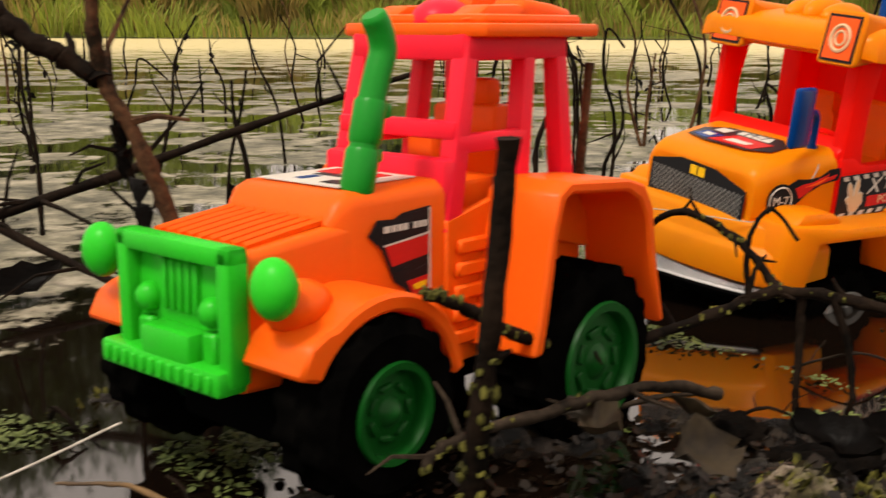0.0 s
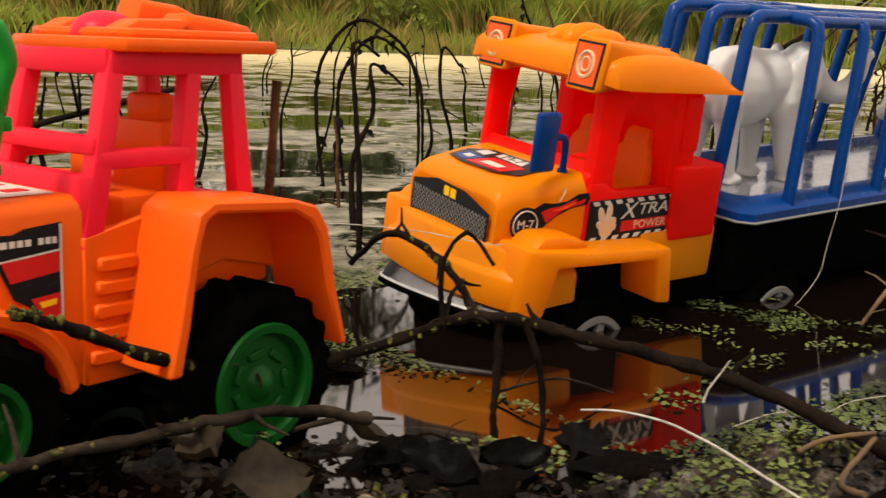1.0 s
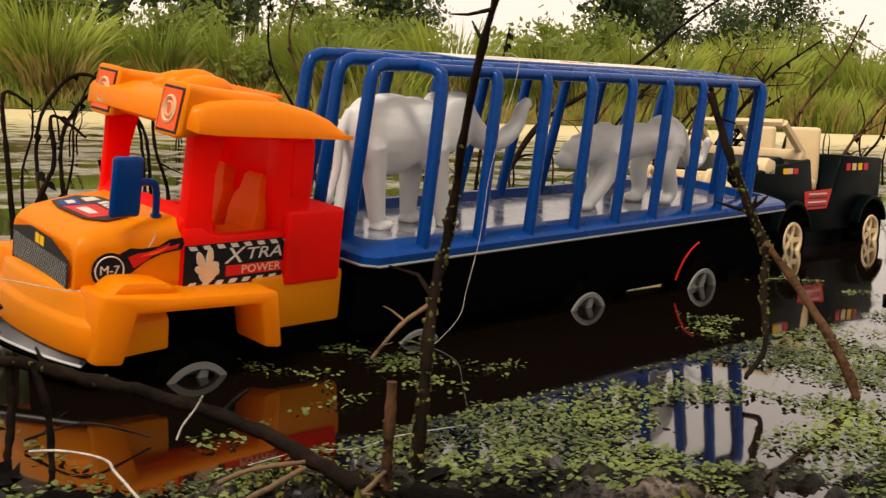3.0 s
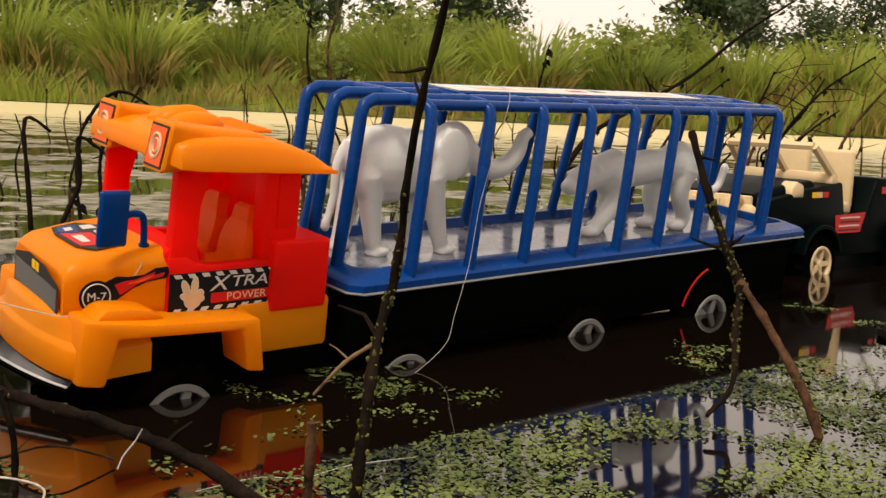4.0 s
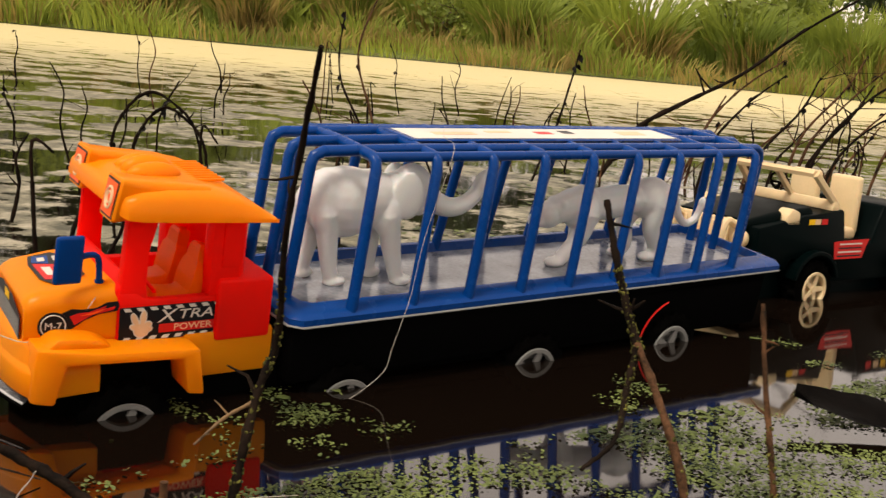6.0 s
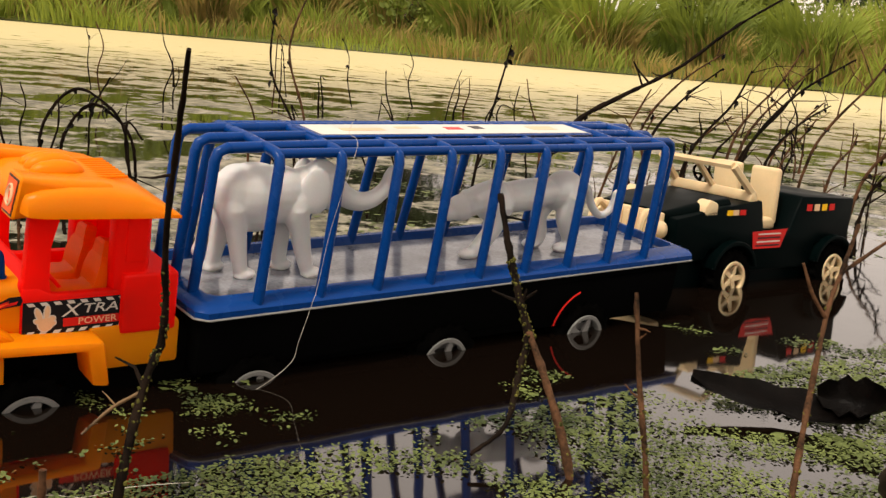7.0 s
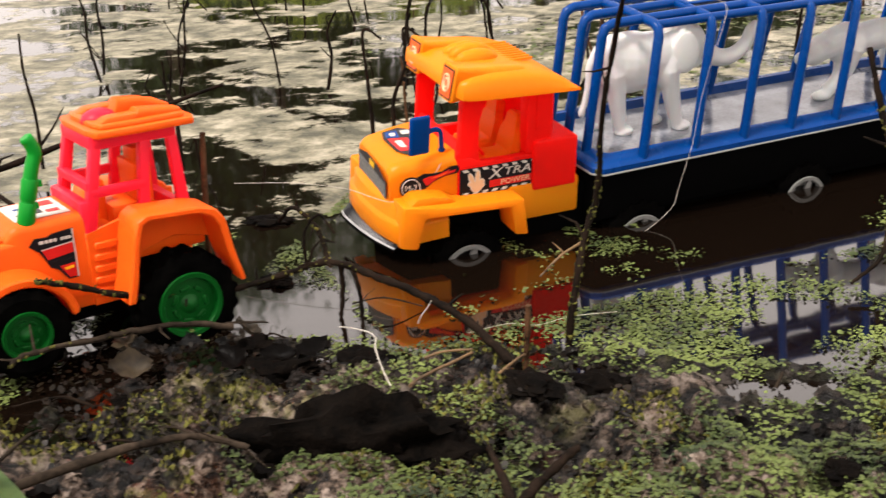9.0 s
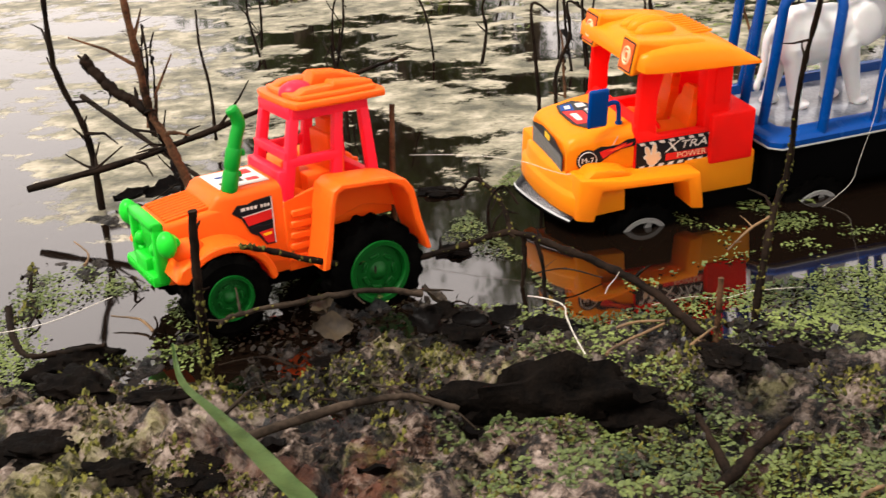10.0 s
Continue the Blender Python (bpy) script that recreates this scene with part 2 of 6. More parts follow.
def water_material():
    """Murky brown pond water; mats of pale algae grow denser towards the far shore."""
    m, n, l, b = mat_new("murky_pond_water")
    geo = n.new("ShaderNodeNewGeometry")
    sep = n.new("ShaderNodeSeparateXYZ"); l.new(geo.outputs["Position"], sep.inputs[0])
    b.inputs["Base Color"].default_value = (0.0045, 0.0026, 0.0016, 1)
    b.inputs["Roughness"].default_value = 0.045
    b.inputs["IOR"].default_value = 1.95
    rip = n.new("ShaderNodeTexNoise"); rip.inputs["Scale"].default_value = 7; rip.inputs["Detail"].default_value = 3
    l.new(geo.outputs["Position"], rip.inputs["Vector"])
    bp = n.new("ShaderNodeBump"); bp.inputs["Strength"].default_value = 0.12; bp.inputs["Distance"].default_value = 0.004
    l.new(rip.outputs[0], bp.inputs["Height"]); l.new(bp.outputs[0], b.inputs["Normal"])
    p = n.new("ShaderNodeTexNoise"); p.inputs["Scale"].default_value = 4.2; p.inputs["Detail"].default_value = 9; p.inputs["Roughness"].default_value = 0.60
    q = n.new("ShaderNodeTexNoise"); q.inputs["Scale"].default_value = 26; q.inputs["Detail"].default_value = 6; q.inputs["Roughness"].default_value = 0.7
    for t in (p, q):
        l.new(geo.outputs["Position"], t.inputs["Vector"])
    s = n.new("ShaderNodeMath"); s.operation = "MULTIPLY_ADD"; s.inputs[1].default_value = 0.26
    l.new(q.outputs[0], s.inputs[0])
    s0 = n.new("ShaderNodeMath"); s0.operation = "MULTIPLY"; s0.inputs[1].default_value = 0.74
    l.new(p.outputs[0], s0.inputs[0]); l.new(s0.outputs[0], s.inputs[2])
    bias = n.new("ShaderNodeFloatCurve")
    curve = bias.mapping.curves[0]
    curve.points[0].location, curve.points[1].location = (0.0, 0.0), (1.0, 1.0)
    for x, y in ((0.016, 0.0), (0.026, 0.36), (0.034, 0.45), (0.060, 0.50), (0.16, 0.47), (0.32, 0.52), (0.55, 0.72)):
        curve.points.new(x, y)
    bias.mapping.update()
    yy = n.new("ShaderNodeMath"); yy.operation = "DIVIDE"; yy.inputs[1].default_value = 15.0; yy.use_clamp = True
    l.new(sep.outputs["Y"], yy.inputs[0]); l.new(yy.outputs[0], bias.inputs["Value"])
    tot = n.new("ShaderNodeMath"); tot.operation = "MULTIPLY_ADD"; tot.inputs[1].default_value = 0.42
    l.new(bias.outputs[0], tot.inputs[0]); l.new(s.outputs[0], tot.inputs[2])
    # clear water all along the truck
    lane = n.new("ShaderNodeVectorMath"); lane.operation = "DOT_PRODUCT"; lane.inputs[1].default_value = (-0.629, 0.777, 0)
    l.new(geo.outputs["Position"], lane.inputs[0])
    lm = n.new("ShaderNodeMapRange"); lm.inputs["From Min"].default_value = 0.33; lm.inputs["From Max"].default_value = 0.46; lm.inputs["To Min"].default_value = -0.5; lm.inputs["To Max"].default_value = 0.0
    l.new(lane.outputs["Value"], lm.inputs["Value"])
    tot2 = n.new("ShaderNodeMath"); l.new(tot.outputs[0], tot2.inputs[0]); l.new(lm.outputs[0], tot2.inputs[1])
    tot = tot2
    mask = n.new("ShaderNodeMapRange"); mask.inputs["From Min"].default_value = 0.685; mask.inputs["From Max"].default_value = 0.715
    l.new(tot.outputs[0], mask.inputs["Value"])
    algae = n.new("ShaderNodeBsdfPrincipled"); algae.inputs["Roughness"].default_value = 0.6
    col = ramp(n, [(0.40, (0.045, 0.043, 0.024)), (0.52, (0.15, 0.138, 0.088)), (0.66, (0.34, 0.305, 0.225))])
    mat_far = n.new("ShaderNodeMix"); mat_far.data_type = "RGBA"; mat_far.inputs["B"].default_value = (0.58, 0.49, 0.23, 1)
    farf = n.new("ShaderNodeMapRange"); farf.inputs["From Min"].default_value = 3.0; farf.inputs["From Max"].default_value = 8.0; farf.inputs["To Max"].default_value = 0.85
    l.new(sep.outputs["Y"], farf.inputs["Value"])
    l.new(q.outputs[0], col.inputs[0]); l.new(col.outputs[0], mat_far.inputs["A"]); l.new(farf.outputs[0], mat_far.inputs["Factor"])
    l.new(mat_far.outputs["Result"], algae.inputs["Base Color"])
    ab = n.new("ShaderNodeBump"); ab.inputs["Strength"].default_value = 0.5; ab.inputs["Distance"].default_value = 0.004
    l.new(q.outputs[0], ab.inputs["Height"]); l.new(ab.outputs[0], algae.inputs["Normal"])
    mix = n.new("ShaderNodeMixShader")
    l.new(mask.outputs[0], mix.inputs[0]); l.new(b.outputs[0], mix.inputs[1]); l.new(algae.outputs[0], mix.inputs[2])
    l.new(mix.outputs[0], n["Material Output"].inputs["Surface"])
    return m


MUD = mud_material()
WATER = water_material()

# ---- builders ----


def ob_from(name, bm, material, parent=None, label="", m=None, sharp=38):
    bmesh.ops.recalc_face_normals(bm, faces=bm.faces)
    me = bpy.data.meshes.new(name)
    bm.to_mesh(me)
    bm.free()
    me.materials.append(material)
    me.shade_smooth()
    me.set_sharp_from_angle(angle=radians(sharp))
    ob = new(name, me)
    if parent is not None:
        ob.parent = parent
    if m is not None:
        ob.matrix_basis = m
    if label:
        ob["label"] = label
    return ob


def part(name, bm, material, parent, label="", sharp=38):
    return ob_from(name, bm, material, parent, label, None, sharp)


def again(ob, parent, m):
    """One more object on the same mesh, with its sub-parts."""
    o = ob.copy()
    scene.collection.objects.link(o)
    o.parent, o.matrix_basis = parent, m
    for k in ob.children:
        c = k.copy()
        scene.collection.objects.link(c)
        c.parent = o
    return o


def thing(name, m, label, category, group=""):
    ob = new(name)
    ob.empty_display_size = 0.02
    ob.matrix_basis = m
    return tagged(ob, label, category, group)


def bm_new():
    return bmesh.new()


def bevel(bm, edges, off, seg=2):
    if off > 0:
        bmesh.ops.bevel(bm, geom=list(edges), offset=off, segments=seg, profile=0.5, affect="EDGES", clamp_overlap=True)


def add_box(bm, a, b, r=0.0, seg=2, m=None):
    t = bmesh.new()
    bmesh.ops.create_cube(t, size=1)
    for v in t.verts:
        v.co = Vector([(a[k] + b[k]) / 2 + v.co[k] * (b[k] - a[k]) for k in range(3)])
    bevel(t, t.edges, r, seg)
    return merge(bm, t, m)


def merge(bm, t, m=None):
    if m is not None:
        bmesh.ops.transform(t, matrix=m, verts=t.verts)
    me = bpy.data.meshes.new("tmp")
    t.to_mesh(me)
    t.free()
    bm.from_mesh(me)
    bpy.data.meshes.remove(me)
    return bm


def prism(bm, poly, axis, lo, hi, r=0.0, seg=2, m=None):
    """A flat outline (two coordinates) pushed along an axis from lo to hi, edges rounded."""
    t = bmesh.new()

    def at(p, h):
        return {"x": (h, p[0], p[1]), "y": (p[0], h, p[1]), "z": (p[0], p[1], h)}[axis]
    va = [t.verts.new(at(p, lo)) for p in poly]
    vb = [t.verts.new(at(p, hi)) for p in poly]
    t.faces.new(va)
    t.faces.new(vb[::-1])
    k = len(poly)
    for i in range(k):
        t.faces.new((va[i], va[(i + 1) % k], vb[(i + 1) % k], vb[i]))
    bmesh.ops.recalc_face_normals(t, faces=t.faces)
    bevel(t, t.edges, r, seg)
    return merge(bm, t, m)


def loft(bm, rings, caps=True, r=0.0):
    t = bmesh.new()
    vs = [[t.verts.new(p) for p in ring] for ring in rings]
    k = len(rings[0])
    for a, b in zip(vs, vs[1:]):
        for i in range(k):
            t.faces.new((a[i], a[(i + 1) % k], b[(i + 1) % k], b[i]))
    if caps:
        t.faces.new(vs[0][::-1])
        t.faces.new(vs[-1])
    bmesh.ops.recalc_face_normals(t, faces=t.faces)
    if r:
        bevel(t, [e for e in t.edges if any(len(f.verts) == k for f in e.link_faces)], r)
    return merge(bm, t)


def rrect(x, y0, y1, z0, z1, r, n=4):
    """A rounded rectangle across x."""
    out = []
    for cy, cz, a0 in ((y1 - r, z1 - r, 0), (y0 + r, z1 - r, 90), (y0 + r, z0 + r, 180), (y1 - r, z0 + r, 270)):
        for i in range(n + 1):
            a = radians(a0 + 90 * i / n)
            out.append((x, cy + r * math.cos(a), cz + r * math.sin(a)))
    return out


def tube(bm, pts, radii, n=8, wob=0.0, rng=None):
    pts = [Vector(p) for p in pts]
    if not hasattr(radii, "__len__"):
        radii = [radii] * len(pts)
    up = Vector((0.13, 0.31, 0.94))
    rings = []
    for i, p in enumerate(pts):
        d = (pts[min(i + 1, len(pts) - 1)] - pts[max(i - 1, 0)]).normalized()
        s = d.cross(up)
        if s.length < 0.2:
            s = d.cross(Vector((1, 0, 0)))
        s.normalize()
        u = s.cross(d)
        up = u
        w = radii[i] * (1 + (rng.uniform(-wob, wob) if rng else 0))
        rings.append([p + (s * math.cos(2 * math.pi * k / n) + u * math.sin(2 * math.pi * k / n)) * w for k in range(n)])
    return loft(bm, rings)


def smooth_line(pts, per=6):
    """A Catmull-Rom line through points."""
    pts = [Vector(p) for p in pts]
    out = []
    for i in range(len(pts) - 1):
        a, b, c, d = pts[max(i - 1, 0)], pts[i], pts[i + 1], pts[min(i + 2, len(pts) - 1)]
        for k in range(per):
            t = k / per
            out.append(0.5 * (2 * b + (c - a) * t + (2 * a - 5 * b + 4 * c - d) * t * t + (3 * b - a - 3 * c + d) * t ** 3))
    return out + [pts[-1]]


def lathe(bm, prof, centre, n=32):
    """A profile (radius, offset along y) turned about the y axis."""
    cx, cy, cz = centre
    rings = [[(cx + r * math.cos(2 * math.pi * k / n), cy + h, cz + r * math.sin(2 * math.pi * k / n)) for k in range(n)] for r, h in prof]
    return loft(bm, rings, False)


def ball(bm, c, r, seg=20, m=None):
    t = bmesh.new()
    bmesh.ops.create_uvsphere(t, u_segments=seg, v_segments=seg // 2, radius=1)
    bmesh.ops.transform(t, matrix=Matrix.Translation(c) @ (m or Matrix()) @ Matrix.Diagonal((*r, 1)), verts=t.verts)
    return merge(bm, t)


def words(name, text, size, m, material, parent, label="", slant=0.0):
    """Raised lettering in the built-in font."""
    cu = bpy.data.curves.new(name, "FONT")
    cu.body, cu.size, cu.extrude, cu.align_x, cu.align_y = text, size, 0.00012, "CENTER", "CENTER"
    cu.resolution_u = 2
    t = new("tmp_text", cu)
    me = bpy.data.meshes.new_from_object(t.evaluated_get(bpy.context.evaluated_depsgraph_get()))
    bpy.data.objects.remove(t)
    bpy.data.curves.remove(cu)
    for v in me.vertices:
        v.co.x += v.co.y * slant
    me.name = name
    me.materials.clear()
    me.materials.append(material)
    ob = new(name, me)
    ob.parent, ob.matrix_basis = parent, m
    if label:
        ob["label"] = label
    return ob


def wheel(parent, m, R, width, rim_r, rim_mat, spokes, lugs, rim_label):
    """A toy wheel about the y axis, its outer face towards -y."""
    w = bm_new()
    # one carcass whose two rows of lugs stand out by turns
    prof = [(rim_r * 0.98, 0.0, -1), (R * 0.86, -0.0005, -1), (R * 0.96, width * 0.06, -1), (R, width * 0.10, 0), (R, width * 0.48, 0), (R, width * 0.52, 1), (R, width * 0.92, 1), (R * 0.95, width * 0.96, -1), (rim_r, width, -1)]
    n = lugs * 6
    rings = []
    for rad, yy, side in prof:
        ring = []
        for i in range(n):
            up = side >= 0 and (i + 3 * side) % 6 in (0, 1, 2)
            a = 2 * math.pi * (i + (0.25 if i % 6 in (0, 3) else -0.25 if i % 6 in (2, 5) else 0)) / n
            q = rad * (1.05 if up else 0.985 if side >= 0 else 1)
            ring.append(w.verts.new((q * math.sin(a), yy, q * math.cos(a))))
        rings.append(ring)
    for p, q in zip(rings, rings[1:]):
        for i in range(n):
            w.faces.new((p[i], p[(i + 1) % n], q[(i + 1) % n], q[i]))
    tyre = part("tyre", w, RUBBER, None)
    hold = part("wheel", hub_mesh(rim_r, width, spokes), rim_mat, parent, rim_label)
    hold.matrix_basis = m
    tyre.parent = hold
    if not spokes:
        for i in range(7):
            b = bm_new()
            add_box(b, (rim_r * 0.43, 0.0010, -rim_r * 0.16), (rim_r * 0.57, 0.0040, rim_r * 0.16), 0.0006, 1, Matrix.Rotation(2 * math.pi * i / 7, 4, "Y"))
            part("hub_rib", b, rim_mat, hold)
    return hold


def hub_mesh(r, width, spokes):
    b = bm_new()
    lathe(b, [(r * 0.80, 0.004), (r * 0.80, 0.0005), (r * 0.84, -0.0012), (r * 0.97, -0.0014), (r, 0.0004), (r, width * 0.9), (r * 0.8, width * 0.9), (r * 0.80, 0.004)][:-1], (0, 0, 0), 36)
    if spokes:
        for i in range(spokes):
            t = bm_new()
            prism(t, [(-r * 0.17, 0), (r * 0.17, 0), (r * 0.11, r * 0.85), (-r * 0.11, r * 0.85)], "y", 0.0006, 0.003, 0.0004, 1)
            bmesh.ops.transform(t, matrix=Matrix.Rotation(2 * math.pi * i / spokes + 0.3, 4, "Y"), verts=t.verts)
            merge(b, t)
        lathe(b, [(0.0001, -0.0004), (r * 0.2, -0.0004), (r * 0.26, 0.002), (r * 0.26, 0.004)], (0, 0, 0), 16)
        lathe(b, [(0.0001, width * 0.5), (r * 0.9, width * 0.5)], (0, 0, 0), 24)
    else:
        lathe(b, [(0.0001, -0.0012), (r * 0.10, -0.001), (r * 0.22, 0.0005), (r * 0.30, 0.0022), (r * 0.82, 0.0030), (r * 0.84, 0.0048)], (0, 0, 0), 30)
    return b

# ---- ground, water, far bank ----
SHORE = [(-30, -4.0), (-3, -0.6), (-0.6, 0.02), (-0.3, 0.10), (-0.12, 0.19), (-0.05, 0.27), (0.02, 0.345), (0.10, 0.372), (0.18, 0.355), (0.30, 0.375), (0.45, 0.385), (0.65, 0.40), (1.0, 0.38), (3, 0.2), (30, -3.0)]
SX, SY = np.array(SHORE).T


LEVEL = -0.0085  # the pond's surface


def shore_y(x):
    return float(np.interp(x, SX, SY))


def ground_z(x, y):
    s = shore_y(x)
    lump = noise.noise((x * 9, y * 9, 0.3)) * 0.010 + noise.noise((x * 27, y * 27, 1.7)) * 0.0065 + noise.noise((x * 75, y * 75, 4.2)) * 0.0055 + noise.noise((x * 150, y * 150, 2.2)) * 0.0032
    # crevices between the lumps
    lump -= 0.0070 * max(0, 1 - abs(noise.noise((x * 24 + 3, y * 24, 5.5))) / 0.16)
    if y < s:
        d = s - y
        z = -0.001 + 0.035 * (1 - math.exp(-d * 2.6)) + 0.03 * min(d, 1.5) + lump * 1.6
        # shallow puddles and the hollow along the tractor's wheels
        z -= 0.024 * math.exp(-((x - 0.10) / 0.075) ** 2 - ((y - 0.222) / 0.020) ** 2)
        q = min(1, max(0, (x * 0.1 + (y - 0.25) * 0.09) / 0.0181))
        z -= 0.020 * math.exp(-(((x - 0.1 * q) ** 2 + (y - 0.25 - 0.09 * q) ** 2) / 0.0016))
        if y < -0.5:
            z += 0.02 * (-0.5 - y)
        return z + LEVEL * math.exp(-d / 0.06)
    d = y - s
    if y < 12:
        z = 0.004 - 0.10 * (1 - math.exp(-d * 2.2)) * 0.9 + lump * max(0.25, 1.0 - d * 3)
        # mud banks just under the surface in front of the tractor
        w = min(1, max(0, (-0.04 - x) / 0.05)) * min(1, max(0, (0.60 - y) / 0.12))
        z -= 0.022 * math.exp(-((x - 0.085) / 0.055) ** 2 - ((y - 0.43) / 0.05) ** 2)
        return z + (-0.0085 + lump * 1.3 - z) * w + LEVEL
    e = y - 15.0 - 0.5 * noise.noise((x * 0.12, 3.1, 0.0))
    return max(-0.09, 0.10 * e) if e < 3 else 0.3 + 0.035 * (min(e, 60) - 3)


def spread(lo, hi, step, far_lo, far_hi, growth=1.16):
    mid = list(np.arange(lo, hi + step * 0.5, step))
    a, s = lo, step
    left = []
    while a > far_lo:
        s *= growth
        a -= s
        left.append(max(a, far_lo))
    b, s = hi, step
    right = []
    while b < far_hi:
        s *= growth
        b += s
        right.append(min(b, far_hi))
    return left[::-1] + mid + right


gx = spread(-0.36, 0.80, 0.0040, -900, 900)
gy = spread(0.0, 0.46, 0.0038, -300, 14.0) + [14.4 + 0.4 * i for i in range(24)] + spread(24.5, 25, 0.5, 24.4, 1500, 1.3)[2:]
verts = [(x, y, ground_z(x, y)) for y in gy for x in gx]
W = len(gx)
faces = [(j * W + i, j * W + i + 1, (j + 1) * W + i + 1, (j + 1) * W + i) for j in range(len(gy) - 1) for i in range(W - 1)]
me = bpy.data.meshes.new("ground")
me.from_pydata(verts, [], faces)
me.materials.append(MUD)
me.shade_smooth()
tagged(new("ground", me), "wet brown mud shore, pond bed and grassy far bank", "ground", kind="structure")

me = bpy.data.meshes.new("water")
me.from_pydata([(-400, -6, LEVEL), (400, -6, LEVEL), (400, 17, LEVEL), (-400, 17, LEVEL)], [], [(0, 1, 2, 3)])
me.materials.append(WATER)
tagged(new("water", me), "still murky brown pond water with pale algae mats", "water", kind="structure")


def leaf_field(name, centres, sizes, tilt, material, label, category, seed, sides=6, up=0.0):
    """Many small flat leaves in one mesh."""
    rng = np.random.RandomState(seed)
    k = len(centres)
    c = np.asarray(centres, float)
    s = np.asarray(sizes, float)
    ang = rng.rand(k) * 2 * np.pi
    tx, ty = rng.randn(k) * tilt, rng.randn(k) * tilt
    asp = rng.uniform(0.6, 1.0, k)
    vs = np.zeros((k, sides, 3))
    for i in range(sides):
        a = 2 * np.pi * i / sides
        wob = rng.uniform(0.8, 1.15, k)
        u, v = np.cos(a) * s * wob, np.sin(a) * s * asp * wob
        x, y = u * np.cos(ang) - v * np.sin(ang), u * np.sin(ang) + v * np.cos(ang)
        vs[:, i] = np.stack([c[:, 0] + x, c[:, 1] + y, c[:, 2] + up + x * tx + y * ty], 1)
    me = bpy.data.meshes.new(name)
    me.from_pydata(vs.reshape(-1, 3).tolist(), [], np.arange(k * sides).reshape(k, sides).tolist())
    me.materials.append(material)
    return tagged(new(name, me), label, category, kind="stuff")


def duckweed_density(x, y):
    s = shore_y(x)
    d = y - s
    n = noise.fractal((x * 6, y * 6, 7.7), 0.9, 2.1, 4) * 0.62 + noise.noise((x * 24, y * 24, 2.0)) * 0.34
    # open lane along the truck's near side
    lane = (x - 0.178) * -0.629 + (y - 0.51) * 0.777
    along = (x - 0.178) * 0.777 + (y - 0.51) * 0.629
    if -0.115 < lane < 0.16 and along > -0.06:
        n -= 0.42 if lane < -0.06 else 0.62
    n -= 0.5 * math.exp(-((x - 0.085) / 0.06) ** 2 - ((y - 0.43) / 0.05) ** 2)
    if x < 0.06 and d > -0.01:
        n -= 0.42
    if d > 0.25 and lane > 0.1:
        return n + 0.02
    if d > 0:
        return n + 0.36 - 0.2 * max(0, d - 0.15)
    return 1.8 * n + 0.12 + 0.07 * min(1, max(0, (x - 0.16) / 0.14)) + 0.25 * d


rng = np.random.RandomState(5)
pts, sz = [], []
while len(pts) < 125000:
    x, y = rng.uniform(-0.5, 1.15), rng.uniform(0.05, 0.95)
    if rng.rand() > 1.15 - 0.75 * y:
        continue
    if rng.rand() * 0.34 < duckweed_density(x, y) - 0.04:
        pts.append((x, y, max(LEVEL + 0.0006, ground_z(x, y) + 0.0008) + rng.rand() * 0.0015))
        sz.append(rng.uniform(0.0007, 0.0017))
leaf_field("duckweed", pts, sz, 0.28, WEED, "small green duckweed leaves floating and stranded on mud", "duckweed", 11)
pts, sz = [], []
while len(pts) < 9000:
    x, y = rng.uniform(-1.2, 2.2), rng.uniform(0.6, 2.6)
    if rng.rand() * 0.4 < duckweed_density(x, y) - 0.05:
        pts.append((x, y, LEVEL + 0.0012))
        sz.append(rng.uniform(0.002, 0.0055))
leaf_field("floating_weed", pts, sz, 0.08, WEED, "loose green and brown weed scraps floating on the pond", "pond weed", 12)
pts, sz = [], []
while len(pts) < 1500:
    x, y = rng.uniform(-0.4, 0.9), rng.uniform(-0.05, 0.42)
    if ground_z(x, y) > LEVEL - 0.004 and rng.rand() < 0.5 + noise.noise((x * 12, y * 12, 9.0)):
        pts.append((x, y, max(LEVEL, ground_z(x, y)) + 0.001))
        sz.append(rng.uniform(0.0010, 0.0034))
pts2, sz2 = [], []
while len(pts2) < 20000:
    x, y = rng.uniform(-0.30, 0.75), rng.uniform(0.0, 0.42)
    z = ground_z(x, y)
    if z > LEVEL and noise.fractal((x * 11, y * 11, 3.3), 0.9, 2.1, 4) >  (0.10 if y > 0.2 else 0.04) + 0.16 * rng.rand():
        pts2.append((x, y, z + 0.0008))
        sz2.append(rng.uniform(0.0007, 0.0017))
leaf_field("mud_moss", pts2, sz2, 0.9, MOSS, "yellow-green mossy scraps on the mud shore", "moss", 15, 5)
while len(pts) < 3600:
    x, y = rng.uniform(-0.05, 0.36), rng.uniform(0.22, 0.42)
    if noise.noise((x * 14, y * 14, 6.0)) > -0.25 and y < shore_y(x) + 0.01:
        pts.append((x, y, max(LEVEL, ground_z(x, y)) + 0.0015 + 0.002 * rng.rand()))
        sz.append(rng.uniform(0.0008, 0.0026))
crumbs, csz = [], []
while len(crumbs) < 15000:
    x, y = rng.uniform(-0.22, 0.62), rng.uniform(0.02, 0.40)
    z = ground_z(x, y)
    if z > LEVEL + 0.001 and noise.fractal((x * 15, y * 15, 12.0), 0.9, 2.1, 3) > -0.25 + 0.5 * rng.rand():
        crumbs.append((x, y, z + 0.0004))
        csz.append(rng.uniform(0.0006, 0.0023))
leaf_field("mud_crumbs", crumbs, csz, 0.7, MUD, "crumbs and flakes of grey-brown mud on the shore", "mud", 16, 5)
